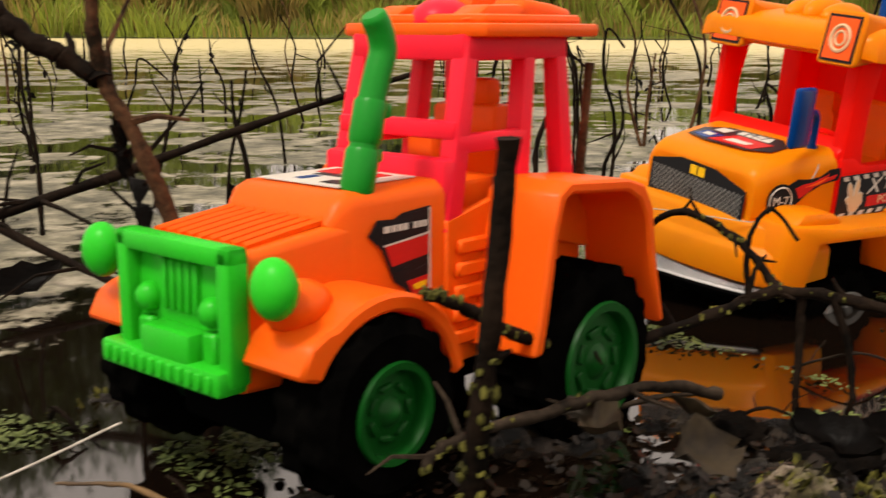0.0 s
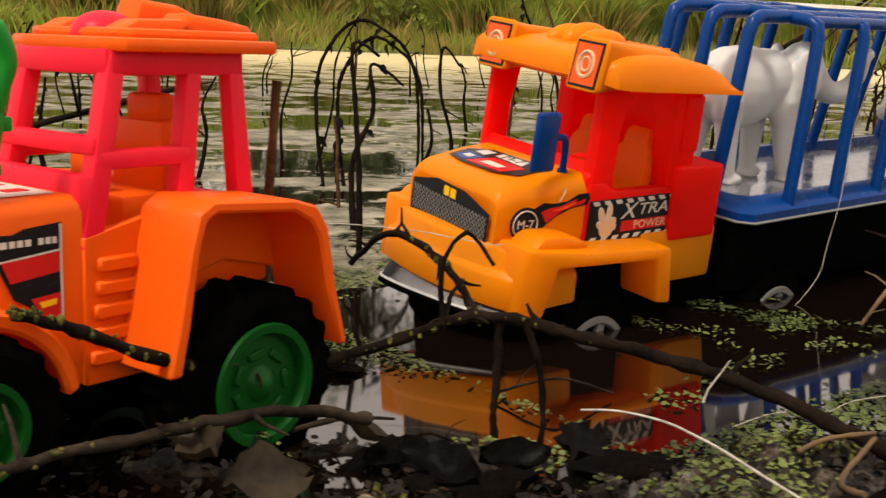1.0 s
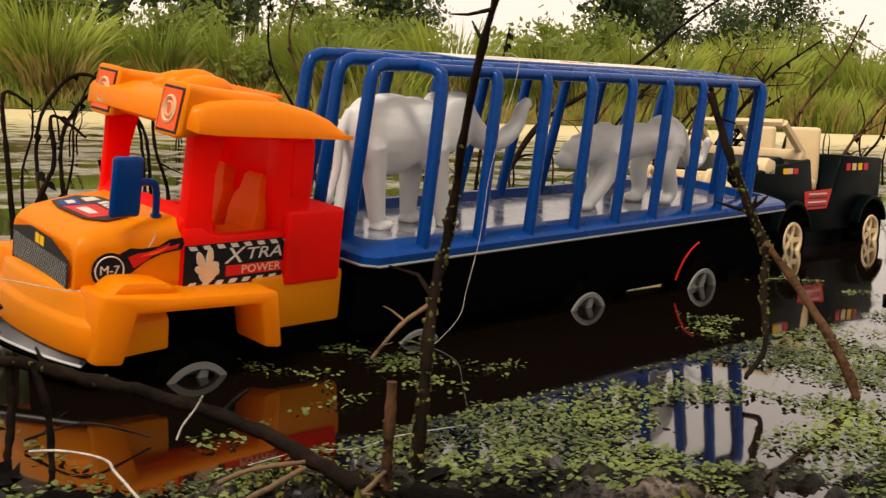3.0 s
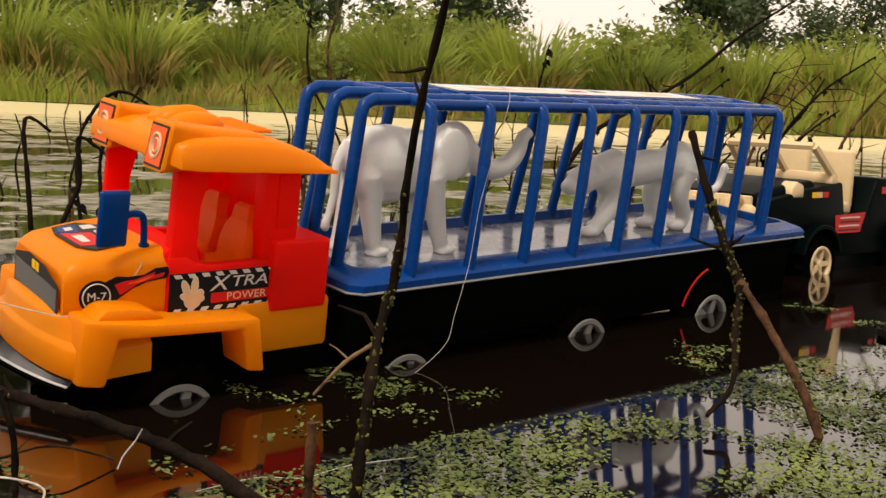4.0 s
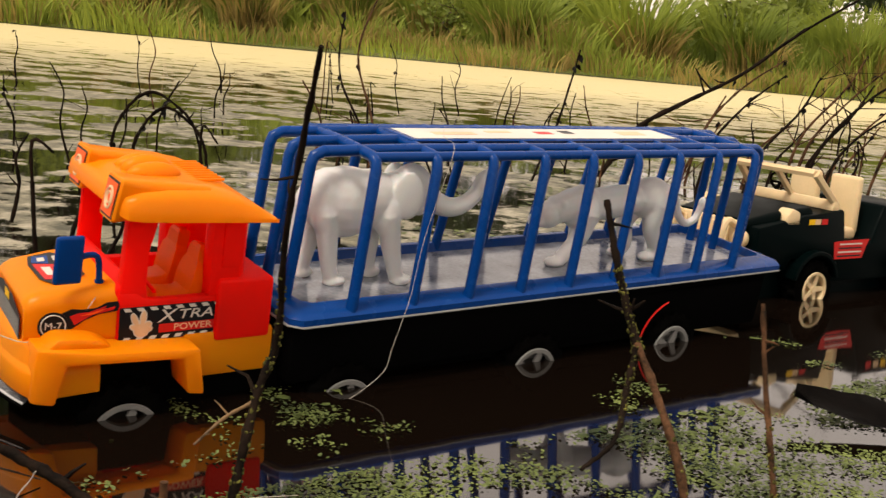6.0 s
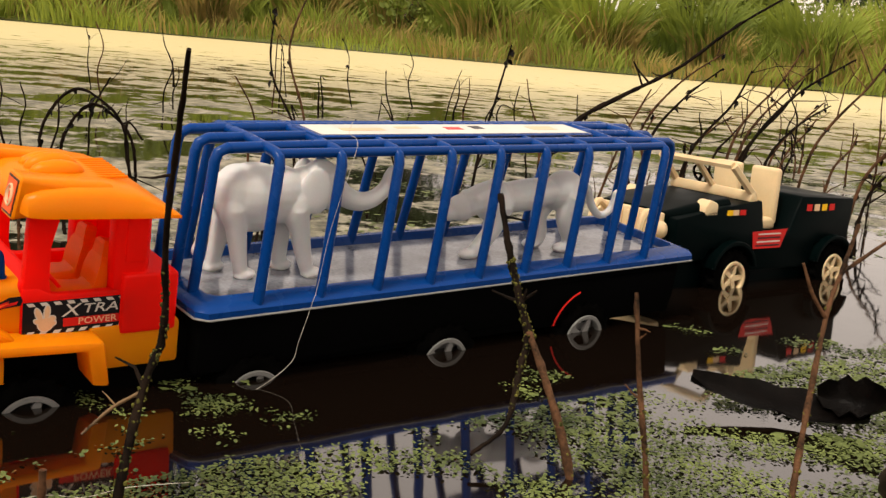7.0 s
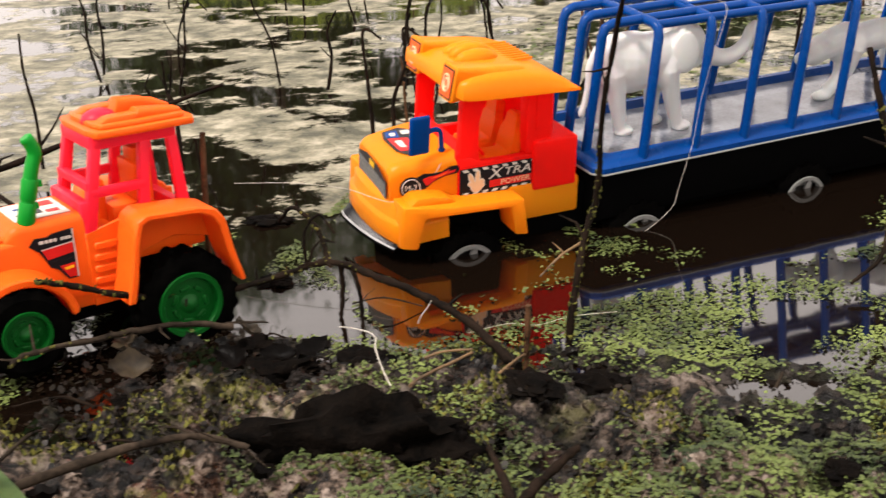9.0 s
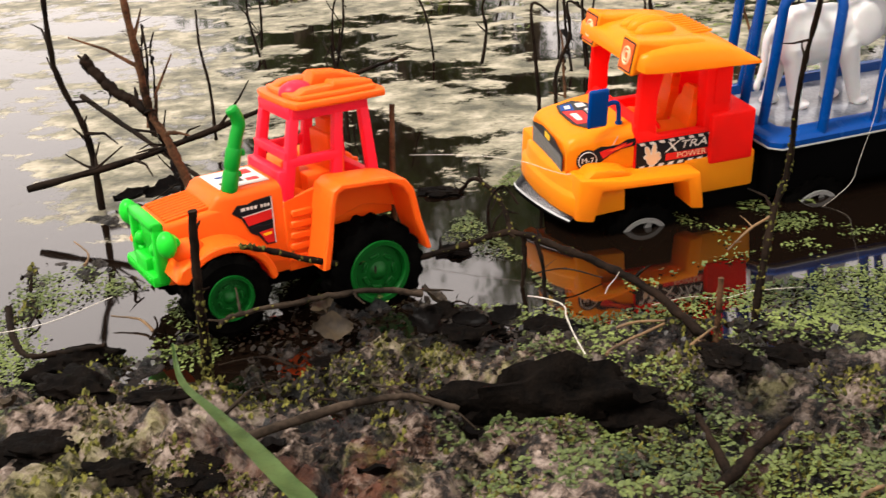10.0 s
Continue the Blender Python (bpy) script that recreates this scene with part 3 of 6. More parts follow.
leaf_field("leaf_litter", pts, sz, 0.45, LITTER, "dark rotting leaf scraps on the wet mud", "leaf litter", 13, 5)


def blades(name, clumps, material, label, category, seed):
    """Arching grass blades in one mesh; a clump: x, y, height, spread, count."""
    rng = np.random.RandomState(seed)
    vs, fs = [], []
    for cx, cy, h, sp, cnt in clumps:
        z0 = max(0.0, ground_z(cx, cy)) - 0.02
        for _ in range(cnt):
            a = rng.rand() * 2 * math.pi
            rad = sp * math.sqrt(rng.rand()) * 0.5
            bx, by = cx + math.cos(a) * rad, cy + math.sin(a) * rad
            hh = h * rng.uniform(0.45, 1.08)
            lean = hh * rng.uniform(0.10, 0.75)
            la = a + rng.uniform(-0.7, 0.7)
            w = hh * rng.uniform(0.010, 0.022) + 0.004
            sx, sy = -math.sin(la + 1.2) * w, math.cos(la + 1.2) * w
            o = len(vs)
            for t, ww in ((0, 1.0), (0.45, 0.9), (0.8, 0.55)):
                px, py = bx + math.cos(la) * lean * t * t, by + math.sin(la) * lean * t * t
                pz = z0 + hh * (t - 0.28 * t * t * lean / hh)
                vs += [(px - sx * ww, py - sy * ww, pz), (px + sx * ww, py + sy * ww, pz)]
            vs.append((bx + math.cos(la) * lean, by + math.sin(la) * lean, z0 + hh * (1 - 0.35 * lean / hh)))
            fs += [(o, o + 1, o + 3, o + 2), (o + 2, o + 3, o + 5, o + 4), (o + 4, o + 5, o + 6)]
    me = bpy.data.meshes.new(name)
    me.from_pydata(vs, [], fs)
    me.materials.append(material)
    return tagged(new(name, me), label, category, kind="stuff")


rng = np.random.RandomState(21)
clumps, dry = [], []
for row, (y0, y1, cnt, h) in enumerate(((15.1, 16.2, 150, 0.55), (16.2, 19, 240, 0.95), (19, 24, 260, 1.15), (24, 34, 220, 1.45))):
    for _ in range(cnt):
        y = rng.uniform(y0, y1)
        x = rng.uniform(-0.62, 0.72) * y * 1.25
        k = 0.75 + 0.5 * noise.noise((x * 0.35, y * 0.2, 5.5))
        (dry if rng.rand() < (0.42 if row == 0 else 0.14) else clumps).append((x, y, h * k * rng.uniform(0.75, 1.25), rng.uniform(0.7, 1.6), 85 if row < 3 else 60))
for x, y, h in ((-9.2, 17.0, 1.7), (-7.4, 16.4, 1.5), (-5.3, 16.3, 1.6), (-3.5, 16.2, 1.55), (-2.2, 17.4, 1.3), (-1.0, 17.6, 1.25), (0.4, 16.6, 1.35), (2.2, 16.5, 1.45), (3.8, 16.9, 1.2), (5.4, 16.6, 1.3), (7.0, 17.1, 1.4), (8.7, 16.8, 1.3), (10.4, 17.2, 1.4), (12.5, 17.0, 1.3)):
    clumps.append((x, y, h, 0.9, 520))
    dry.append((x + 0.15, y - 0.25, h * 0.62, 0.8, 240))
blades("bank_grass", clumps, GRASS, "tall green grass on the far bank", "grass", 3)
blades("dry_bank_grass", dry, DRYGRASS, "dry yellow grass tussocks at the far waterline", "grass", 4)


def tree(name, x, y, h, crown_w, seed, bare=0.35, n=2600, leaf_mat=None, label="leafy green tree behind the far bank"):
    rng = np.random.RandomState(seed)
    z0 = ground_z(x, y)
    root = thing(name, pose(x, y, z0), label, "tree", "trees behind the far bank")
    b = bm_new()
    pts = [(0, 0, -0.2)] + [(rng.uniform(-.12, .12) * i, rng.uniform(-.12, .12) * i, h * 0.8 * i / 4) for i in range(1, 5)]
    tube(b, pts, [h * 0.028, h * 0.022, h * 0.017, h * 0.012, h * 0.005], 8)
    tips = []
    for i in range(9):
        t = rng.uniform(bare, 0.8)
        a = rng.rand() * 6.28
        p0 = Vector((0, 0, h * t))
        p2 = Vector((math.cos(a) * crown_w * rng.uniform(.5, .9), math.sin(a) * crown_w * rng.uniform(.5, .9), h * min(0.98, t + rng.uniform(.05, .3))))
        tube(b, [p0, (p0 + p2) / 2 + Vector((0, 0, h * .03)), p2], [h * .009, h * .006, h * .002], 6)
        tips += [p2, (p0 + p2) / 2]
    part("trunk", b, TRUNK, root)
    tips += [Vector((rng.uniform(-.4, .4) * crown_w, rng.uniform(-.4, .4) * crown_w, h * rng.uniform(bare + .1, 1.0))) for _ in range(9)]
    vs, fs = [], []
    for k in range(n):
        c = tips[rng.randint(len(tips))] + Vector(rng.randn(3)) * crown_w * 0.17
        s = rng.uniform(0.06, 0.16) * (h / 5) ** 0.5
        u, v = Vector(rng.randn(3)).normalized() * s, Vector(rng.randn(3)).normalized() * s * 0.7
        o = len(vs)
        vs += [c - u, c + v, c + u, c - v]
        fs.append((o, o + 1, o + 2, o + 3))
    me = bpy.data.meshes.new("crown")
    me.from_pydata(vs, [], fs)
    me.materials.append(leaf_mat or LEAVES)
    crown = new("crown", me)
    crown.parent = root
    return root


for i, (x, y, h, w, bare) in enumerate(((-4.4, 27, 7.5, 2.1, 0.05), (-1.9, 24, 3.3, 1.25, 0.05), (-8.5, 36, 14, 3.6, 0.10), (-13, 44, 19, 5.0, 0.12), (0.8, 42, 6.5, 2.2, 0.15), (2.9, 46, 7.0, 2.5, 0.2), (-2.6, 48, 13, 3.8, 0.2), (9.6, 34, 4.2, 1.4, 0.35), (8.7, 33, 2.2, 0.9, 0.1), (12.4, 38, 4.4, 1.6, 0.3), (16, 42, 3.4, 1.8, 0.1), (5.2, 60, 5.5, 2.4, 0.2), (22, 52, 5.2, 2.4, 0.2), (-22, 55, 20, 6, 0.15), (-6.5, 60, 16, 5, 0.2), (-17, 40, 15, 4.0, 0.1), (-20.5, 38, 17, 4.2, 0.05), (-24.5, 46, 20, 5.0, 0.1))):
    tree("tree" if h > 2.5 else "bush", x, y, h, w, 50 + i, bare, int(2600 * max(1, h / 6)), label="leafy dark green tree behind the far bank" if h > 2.5 else "low dark green bush on the far bank")

for i, (x, y, h, w) in enumerate(((-5.6, 19.5, 2.3, 1.5), (-4.3, 18.5, 1.9, 1.2), (-7.2, 20.0, 2.4, 1.7), (-9.0, 20.5, 2.2, 1.8), (-1.7, 18.6, 1.2, 1.1), (0.2, 19.0, 1.4, 1.2), (1.6, 18.4, 1.0, 1.0), (5.2, 19.0, 1.2, 1.2), (8.6, 19.5, 1.3, 1.3), (3.4, 18.2, 0.9, 1.0), (-3.0, 17.6, 0.9, 0.9))):
    tree("bush", x, y, h, w, 300 + i, 0.0, 2200, BUSH, "tall pale green bush on the far bank")
rng = np.random.RandomState(8)
for i in range(26):
    y = rng.uniform(16.5, 27)
    tree("bush", rng.uniform(-0.6, 0.7) * y * 1.2, y, rng.uniform(0.7, 1.5), rng.uniform(0.45, 0.95), 200 + i, 0.0, 900, BUSH, "rounded green bush among the bank grass")

# ---- toy truck with animal cage ----
TRUCK = pose(0.178, 0.510, 0, 0, 0, 39.0) @ pose(0, 0, 0, 7, -1.0, 0)
truck = thing("toy_truck", TRUCK, "amber and red toy truck with blue cage standing in water", "toy truck")
MID = 0.071
yaw = pose(0.1557, 0.0092, -0.0050, 0.05, 0.34, 2.72) @ Matrix.Translation((-0.153, 0, 0))


def both(fn):
    """Builds a piece on the near side and its mirror image on the far side."""
    fn(lambda y: y)
    fn(lambda y: 2 * MID - y)


# lower body: a skirt in two rounded tiers, wheel-arch ledges and legs
NOSE = smooth_line([(0.004, 0.0165, 0), (-0.0065, 0.0180, 0), (-0.0120, 0.0280, 0), (-0.0160, 0.0460, 0), (-0.0178, 0.071, 0), (-0.0165, 0.0960, 0), (-0.0130, 0.1130, 0), (-0.0070, 0.1235, 0), (0.004, 0.1255, 0)], 4)


def tier(z, inset):
    ring = [(p.x + inset, MID + (p.y - MID) * (1 - inset / 0.055), z - (p.x + 0.018) * 0.05) for p in NOSE]
    return ring + [(0.032, ring[-1][1], z), (0.032, ring[0][1], z)]


b = bm_new()
loft(b, [tier(z, i) for z, i in ((0.0060, 0.0020), (0.0066, 0.0006), (0.0080, 0.0), (0.0205, 0.0004), (0.0225, 0.0012), (0.0238, 0.0028), (0.0250, 0.0034), (0.0330, 0.0042), (0.0350, 0.0054), (0.0362, 0.0078), (0.0370, 0.0110))])
part("front_skirt", b, YELLOW, truck)
b = bm_new()
skew = lambda ring, k: [(x + (y - 0.036) * k, y, z) for x, y, z in ring]
loft(b, [skew(rrect(-0.0070, 0.0410, 0.1050, 0.033, 0.0530, 0.006, 5), 0.045), skew(rrect(-0.0082, 0.0385, 0.1075, 0.031, 0.0560, 0.007, 5), 0.045), skew(rrect(-0.0078, 0.0365, 0.1090, 0.030, 0.0580, 0.008, 5), 0.045), skew(rrect(-0.0045, 0.0352, 0.1095, 0.030, 0.0612, 0.009, 5), 0.035), rrect(0.002, 0.0345, 0.1098, 0.030, 0.0634, 0.009, 5), rrect(0.025, 0.0308, 0.1115, 0.030, 0.0670, 0.009, 5), rrect(0.0450, 0.0285, 0.1135, 0.030, 0.0680, 0.008, 5)])
part("hood", b, YELLOW, truck, "amber bonnet with stickers")


def arch(f):
    b = bm_new()
    lo, hi = sorted((f(0.0065), f(0.036)))
    t = bm_new()
    prism(t, [(-0.0085, 0.0040), (0.0036, 0.0042), (0.0092, 0.0292), (0.0800, 0.0258), (0.0842, 0.0020), (0.0955, 0.0002), (0.0905, 0.0318), (0.0300, 0.0352), (-0.0060, 0.0385)], "y", lo, hi, 0.0022)
    # the foot's front corner is cut back
    for v in t.verts:
        if v.co.x < 0.006 and abs(v.co.y - f(0.0065)) < 0.004:
            v.co.y += (0.006 - v.co.x) * 0.62 * (1 if f(0) == 0 else -1)
    merge(b, t)
    lo, hi = sorted((f(0.0150), f(0.036)))
    prism(b, [(-0.004, 0.034), (0.040, 0.034), (0.030, 0.0405), (0.018, 0.0425), (0.006, 0.0430)], "y", lo, hi, 0.003)
    part("wheel_arch", b, YELLOW, truck)


both(arch)
b = bm_new()
add_box(b, (0.086, 0.0245, 0.0035), (0.1490, 0.1175, 0.0345), 0.003)
part("rear_body", b, YELLOW, truck)
b = bm_new()
add_box(b, (0.004, 0.032, -0.016), (0.66, 0.110, 0.026), 0.003)
add_box(b, (0.156, 0.007, -0.002), (0.672, 0.119, 0.0420), 0.004, 2, yaw)
part("chassis", b, BLACK, truck, "black chassis")

# slanting bumper plate with a striped foil
b = bm_new()
line = smooth_line([(-0.0072, 0.0225, 0.0060), (-0.0112, 0.0360, 0.0054), (-0.0155, 0.0560, 0.0048), (-0.0186, 0.0780, 0.0044), (-0.0196, 0.0970, 0.0040), (-0.0184, 0.1070, 0.0038)], 8)
loft(b, [[(p.x + 0.0075, p.y, p.z + 0.0045), (p.x - 0.0050, p.y - 0.0010, p.z - 0.0052), (p.x - 0.0040, p.y, p.z - 0.0072), (p.x + 0.0085, p.y, p.z + 0.0025)] for p in line])
bumper = part("bumper", b, BLACK, truck, "black bumper with striped chrome foil")
b = bm_new()
loft(b, [[(p.x + 0.0060, p.y, p.z + 0.0038), (p.x - 0.0040, p.y - 0.0008, p.z - 0.0040), (p.x - 0.0041, p.y - 0.0008, p.z - 0.0036), (p.x + 0.0059, p.y, p.z + 0.0042)] for p in line])
part("foil", b, CHROME, bumper, "silver foil strip")
b = bm_new()
for p, q in zip(line, line[1:]):
    for k in range(2):
        c = p.lerp(q, 0.25 + 0.5 * k)
        d = (q - p).normalized() * 0.00022
        lean = (q - p).normalized() * 0.0014
        up, dn = c + Vector((0.0052, 0, 0.00385)) + lean, c + Vector((-0.0032, -0.0007, -0.0029)) - lean
        o = Vector((-0.0002, 0, 0.00022))
        loft(b, [[dn - d, dn + d, up + d, up - d], [dn - d + o, dn + d + o, up + d + o, up - d + o]])
part("foil_stripe", b, INK, bumper, "dark slanting stripes")
b = bm_new()
tube(b, [(p.x + 0.0066, p.y, p.z + 0.0048) for p in line], 0.0011, 6)
part("trim", b, YELLOWINK, bumper, "yellow trim line")

# red cabin
b = bm_new()
for f in (lambda y: y, lambda y: 2 * MID - y):
    lo, hi = sorted((f(0.0268), f(0.0340)))
    prism(b, [(0.0440, 0.030), (0.114, 0.030), (0.114, 0.0585), (0.066, 0.0585), (0.0600, 0.0605), (0.0545, 0.0640), (0.0440, 0.0640)], "y", lo, hi, 0.0015)
add_box(b, (0.046, 0.030, 0.031), (0.114, 0.112, 0.044), 0.001)
part("cab_side", b, RED, truck)
b = bm_new()
prism(b, [(0.0425, 0.058), (0.056, 0.058), (0.056, 0.068), (0.050, 0.0735), (0.0425, 0.0660)], "y", 0.0285, 0.1135, 0.002)
part("dashboard", b, RED, truck)


def pillar(f):
    b = bm_new()
    y0, y1 = f(0.0272), f(0.0350) if f(0) == 0 else f(0.0320)
    loft(b, [[(x0, y0, z), (x1, y0, z), (x1, y1, z), (x0, y1, z)] for x0, x1, z in ((0.0440, 0.0630, 0.056), (0.0452, 0.0610, 0.068), (0.0465, 0.0615, 0.090), (0.0475, 0.0670, 0.111))], r=0.0)
    bevel(b, [e for e in b.edges if abs((e.verts[0].co - e.verts[1].co).z) > 0.004], 0.0012)
    part("pillar", b, RED, truck)


both(pillar)
b = bm_new()
prism(b, [(0.1015, 0.0270), (0.122, 0.0270), (0.128, 0.034), (0.128, 0.108), (0.122, 0.1150), (0.1015, 0.1150), (0.1015, 0.102), (0.117, 0.100), (0.117, 0.042), (0.1015, 0.040)], "z", 0.058, 0.112, 0.0015)
part("cab_back", b, RED, truck)
b = bm_new()
add_box(b, (0.1065, 0.0225, 0.0285), (0.1445, 0.1195, 0.0695), 0.0022, 3)
part("rear_box", b, RED, truck)
b = bm_new()
add_box(b, (0.1085, 0.0258, 0.0765), (0.1225, 0.0282, 0.1065), 0.001)
part("panel", b, RED, truck)
for y in (0.0490, 0.0830):
    b = bm_new()
    # bucket seat: cushion rising to its front, waisted back, narrow headrest
    loft(b, [rrect(x, y - w, y + w, z0, z1, 0.0035) for x, w, z0, z1 in ((0.0690, 0.0115, 0.044, 0.0545), (0.0720, 0.0130, 0.044, 0.0575), (0.0800, 0.0130, 0.044, 0.0560), (0.0900, 0.0120, 0.044, 0.0560), (0.0960, 0.0120, 0.044, 0.0600))], r=0.001)
    t = bm_new()
    for p, q in zip(((-0.004, 0.0, 0.0122), (-0.0045, 0.012, 0.0128), (-0.004, 0.020, 0.0112), (-0.0035, 0.0235, 0.0085), (-0.004, 0.031, 0.0075)), ((-0.0045, 0.012, 0.0128), (-0.004, 0.020, 0.0112), (-0.0035, 0.0235, 0.0085), (-0.004, 0.031, 0.0075), (-0.003, 0.0335, 0.0055))):
        loft(t, [[(p[0], y - p[2], p[1]), (p[0], y + p[2], p[1]), (0.0045, y + p[2] * 0.9, p[1]), (0.0045, y - p[2] * 0.9, p[1])], [(q[0], y - q[2], q[1]), (q[0], y + q[2], q[1]), (0.0045, y + q[2] * 0.9, q[1]), (0.0045, y - q[2] * 0.9, q[1])]], caps=True)
    bmesh.ops.remove_doubles(t, verts=t.verts, dist=0.0001)
    merge(b, t, pose(0.0955, 0, 0.0530, 0, 15, 0))
    part("seat", b, SEATY, truck, "orange bucket seat")
b = bm_new()
ring = [(0.0, 0.011 * math.cos(a), 0.011 * math.sin(a)) for a in np.linspace(0, 2 * math.pi, 19)]
tube(b, ring, 0.0014, 6)
add_box(b, (-0.0012, -0.010, -0.0015), (0.0012, 0.010, 0.0015))
tube(b, [(0, 0, 0), (-0.015, 0, -0.004)], 0.0016, 6)
bmesh.ops.transform(b, matrix=pose(0.0670, 0.050, 0.0640, 0, -40, 0), verts=b.verts)
part("steering_wheel", b, RED, truck)

# roof: a flared shell over a brow that carries the twin lamps
b = bm_new()


def roof_ring(x, w, z0, z1, crown):
    """One arch across the roof: flared lip, shoulder, flat crown."""
    e = 0.003
    top = [(x, MID + s * w * k, z) for s, k, z in ((-1, 1.0, z0), (-1, 1.0, z0 + 0.0022), (-1, 0.965, z1), (-1, 0.90, z1 + crown * 0.75), (-1, 0.5, z1 + crown), (1, 0.5, z1 + crown), (1, 0.90, z1 + crown * 0.75), (1, 0.965, z1), (1, 1.0, z0 + 0.0022), (1, 1.0, z0))]
    return top + [(x, MID + w - e, z0 + 0.0008), (x, MID - w + e, z0 + 0.0008)]


loft(b, [roof_ring(*q) for q in ((0.0400, 0.0480, 0.1140, 0.1200, 0.0030), (0.0430, 0.0545, 0.1128, 0.1225, 0.0035), (0.0520, 0.0560, 0.1120, 0.1240, 0.0045), (0.0700, 0.0565, 0.1112, 0.1240, 0.0055), (0.0950, 0.0568, 0.1104, 0.1228, 0.0052), (0.1120, 0.0568, 0.1098, 0.1205, 0.0042), (0.1250, 0.0566, 0.1092, 0.1165, 0.0030), (0.1340, 0.0562, 0.1088, 0.1120, 0.0018), (0.1395, 0.0556, 0.1084, 0.1100, 0.0006))])
roof = part("roof", b, YELLOW, truck, "amber cab roof", 50)
b = bm_new()
for i in range(9):
    add_box(b, (0.088 - 0.0005 * abs(i - 4), MID - 0.022 + i * 0.0055, 0.1262), (0.116, MID - 0.0202 + i * 0.0055, 0.1281), 0.0005, 1, None)
part("rib", b, YELLOW, roof)
b = bm_new()
prism(b, [(0.0440, 0.1120), (0.0620, 0.1120), (0.0760, 0.1255), (0.0560, 0.1285), (0.0500, 0.1270), (0.0460, 0.1200)], "y", 0.0400, 0.1030, 0.002)
part("brow", b, YELLOW, roof)
for k, (y0, y1, dx) in enumerate(((0.0235, 0.0455, 0.0), (0.0955, 0.1180, 0.0045))):
    b = bm_new()
    # a box whose face leans back and which sinks into the roof behind
    lean = lambda ring, q: [(x + (z - 0.1115) * q, y, z) for x, y, z in ring]
    loft(b, [lean(rrect(0.0358 + dx, y0 + 0.0006, y1 - 0.0006, 0.1100, 0.1345, 0.0022, 4), 0.20), lean(rrect(0.0372 + dx, y0 - 0.0004, y1 + 0.0004, 0.1092, 0.1354, 0.003, 4), 0.18), rrect(0.0520, y0, y1, 0.1105, 0.1338, 0.004, 4), rrect(0.0700, y0 + 0.001, y1 - 0.001, 0.1120, 0.1318, 0.005, 4), rrect(0.0920, y0 + 0.002, y1 - 0.002, 0.115, 0.1298, 0.005, 4), rrect(0.0975, y0 + 0.003, y1 - 0.003, 0.117, 0.1285, 0.004, 4), rrect(0.0990, y0 + 0.0045, y1 - 0.0045, 0.119, 0.1250, 0.003, 4)])
    lamp = part("roof_lamp", b, YELLOW, truck, "amber roof lamp with orange sticker")
    face = Matrix.Translation((0.0356 + dx, (y0 + y1) / 2, 0.1226)) @ Matrix.Rotation(radians(11.3), 4, "Y")
    h, w = 0.0113, (y1 - y0) / 2 - 0.0018
    FL_ = Matrix.Translation((0.00245, 0, 0))
    for nm, dh, dw, x0, x1, mt in (("lamp_frame", 0.0, 0.0, -0.0004, 0.0002, INK), ("lamp_face", 0.0013, 0.0013, -0.0008, -0.0004, LAMPINK)):
        b = bm_new()
        add_box(b, (x0, -w + dw, -h + dh), (x1, w - dw, h - dh), 0, 2, face @ FL_)
        part(nm, b, mt, lamp)
    b = bm_new()
    for rr, wd in ((0.0062, 0.0010), (0.0034, 0.0007)):
        tube(b, [face @ FL_ @ Vector((-0.0008, rr * 0.82 * math.cos(a), rr * math.sin(a))) for a in np.linspace(0, 2 * math.pi, 25)], wd, 5)
    part("lamp_ring", b, CREAMINK, lamp)
b = bm_new()
for y, r in ((MID - 0.011, 0.0078), (MID, 0.0098), (MID + 0.011, 0.0078)):
    ball(b, (0.0735, y, 0.1285), (0.0175, 0.0074, r), 18)
part("beacon", b, YELLOW, truck, "amber triple beacon hump")

# mirror on a bent arm
b = bm_new()
add_box(b, (-0.0088, -0.0020, -0.0147), (0.0088, 0.0020, 0.0147), 0.0023, 3)
bmesh.ops.transform(b, matrix=pose(0.0152, 0.0330, 0.0850, 0, 3, 10), verts=b.verts)
mirror = part("mirror", b, BLUE, truck, "blue wing mirror")
b = bm_new()
tube(b, smooth_line([(0.0200, 0.0345, 0.0850), (0.0290, 0.0375, 0.0860), (0.0345, 0.0385, 0.0825), (0.0362, 0.0400, 0.0650)], 5), 0.0019, 8)
part("mirror_arm", b, BLUE, mirror)
b = bm_new()
tube(b, [(0.0362, 0.0400, 0.0640), (0.0362, 0.0400, 0.0690)], 0.0028, 8)
part("arm_socket", b, BLUE, mirror)

# stickers
UPR = Matrix.Rotation(radians(90), 4, "X")


def plate(name, poly, m, material, parent, label="", thick=0.0003):
    """A thin sticker: an outline in its own plane, at the pose m."""
    b = bm_new()
    prism(b, poly, "z", 0, thick)
    bmesh.ops.transform(b, matrix=m, verts=b.verts)
    return part(name, b, material, parent, label)


def rect(x0, y0, x1, y1):
    return [(x0, y0), (x1, y0), (x1, y1), (x0, y1)]


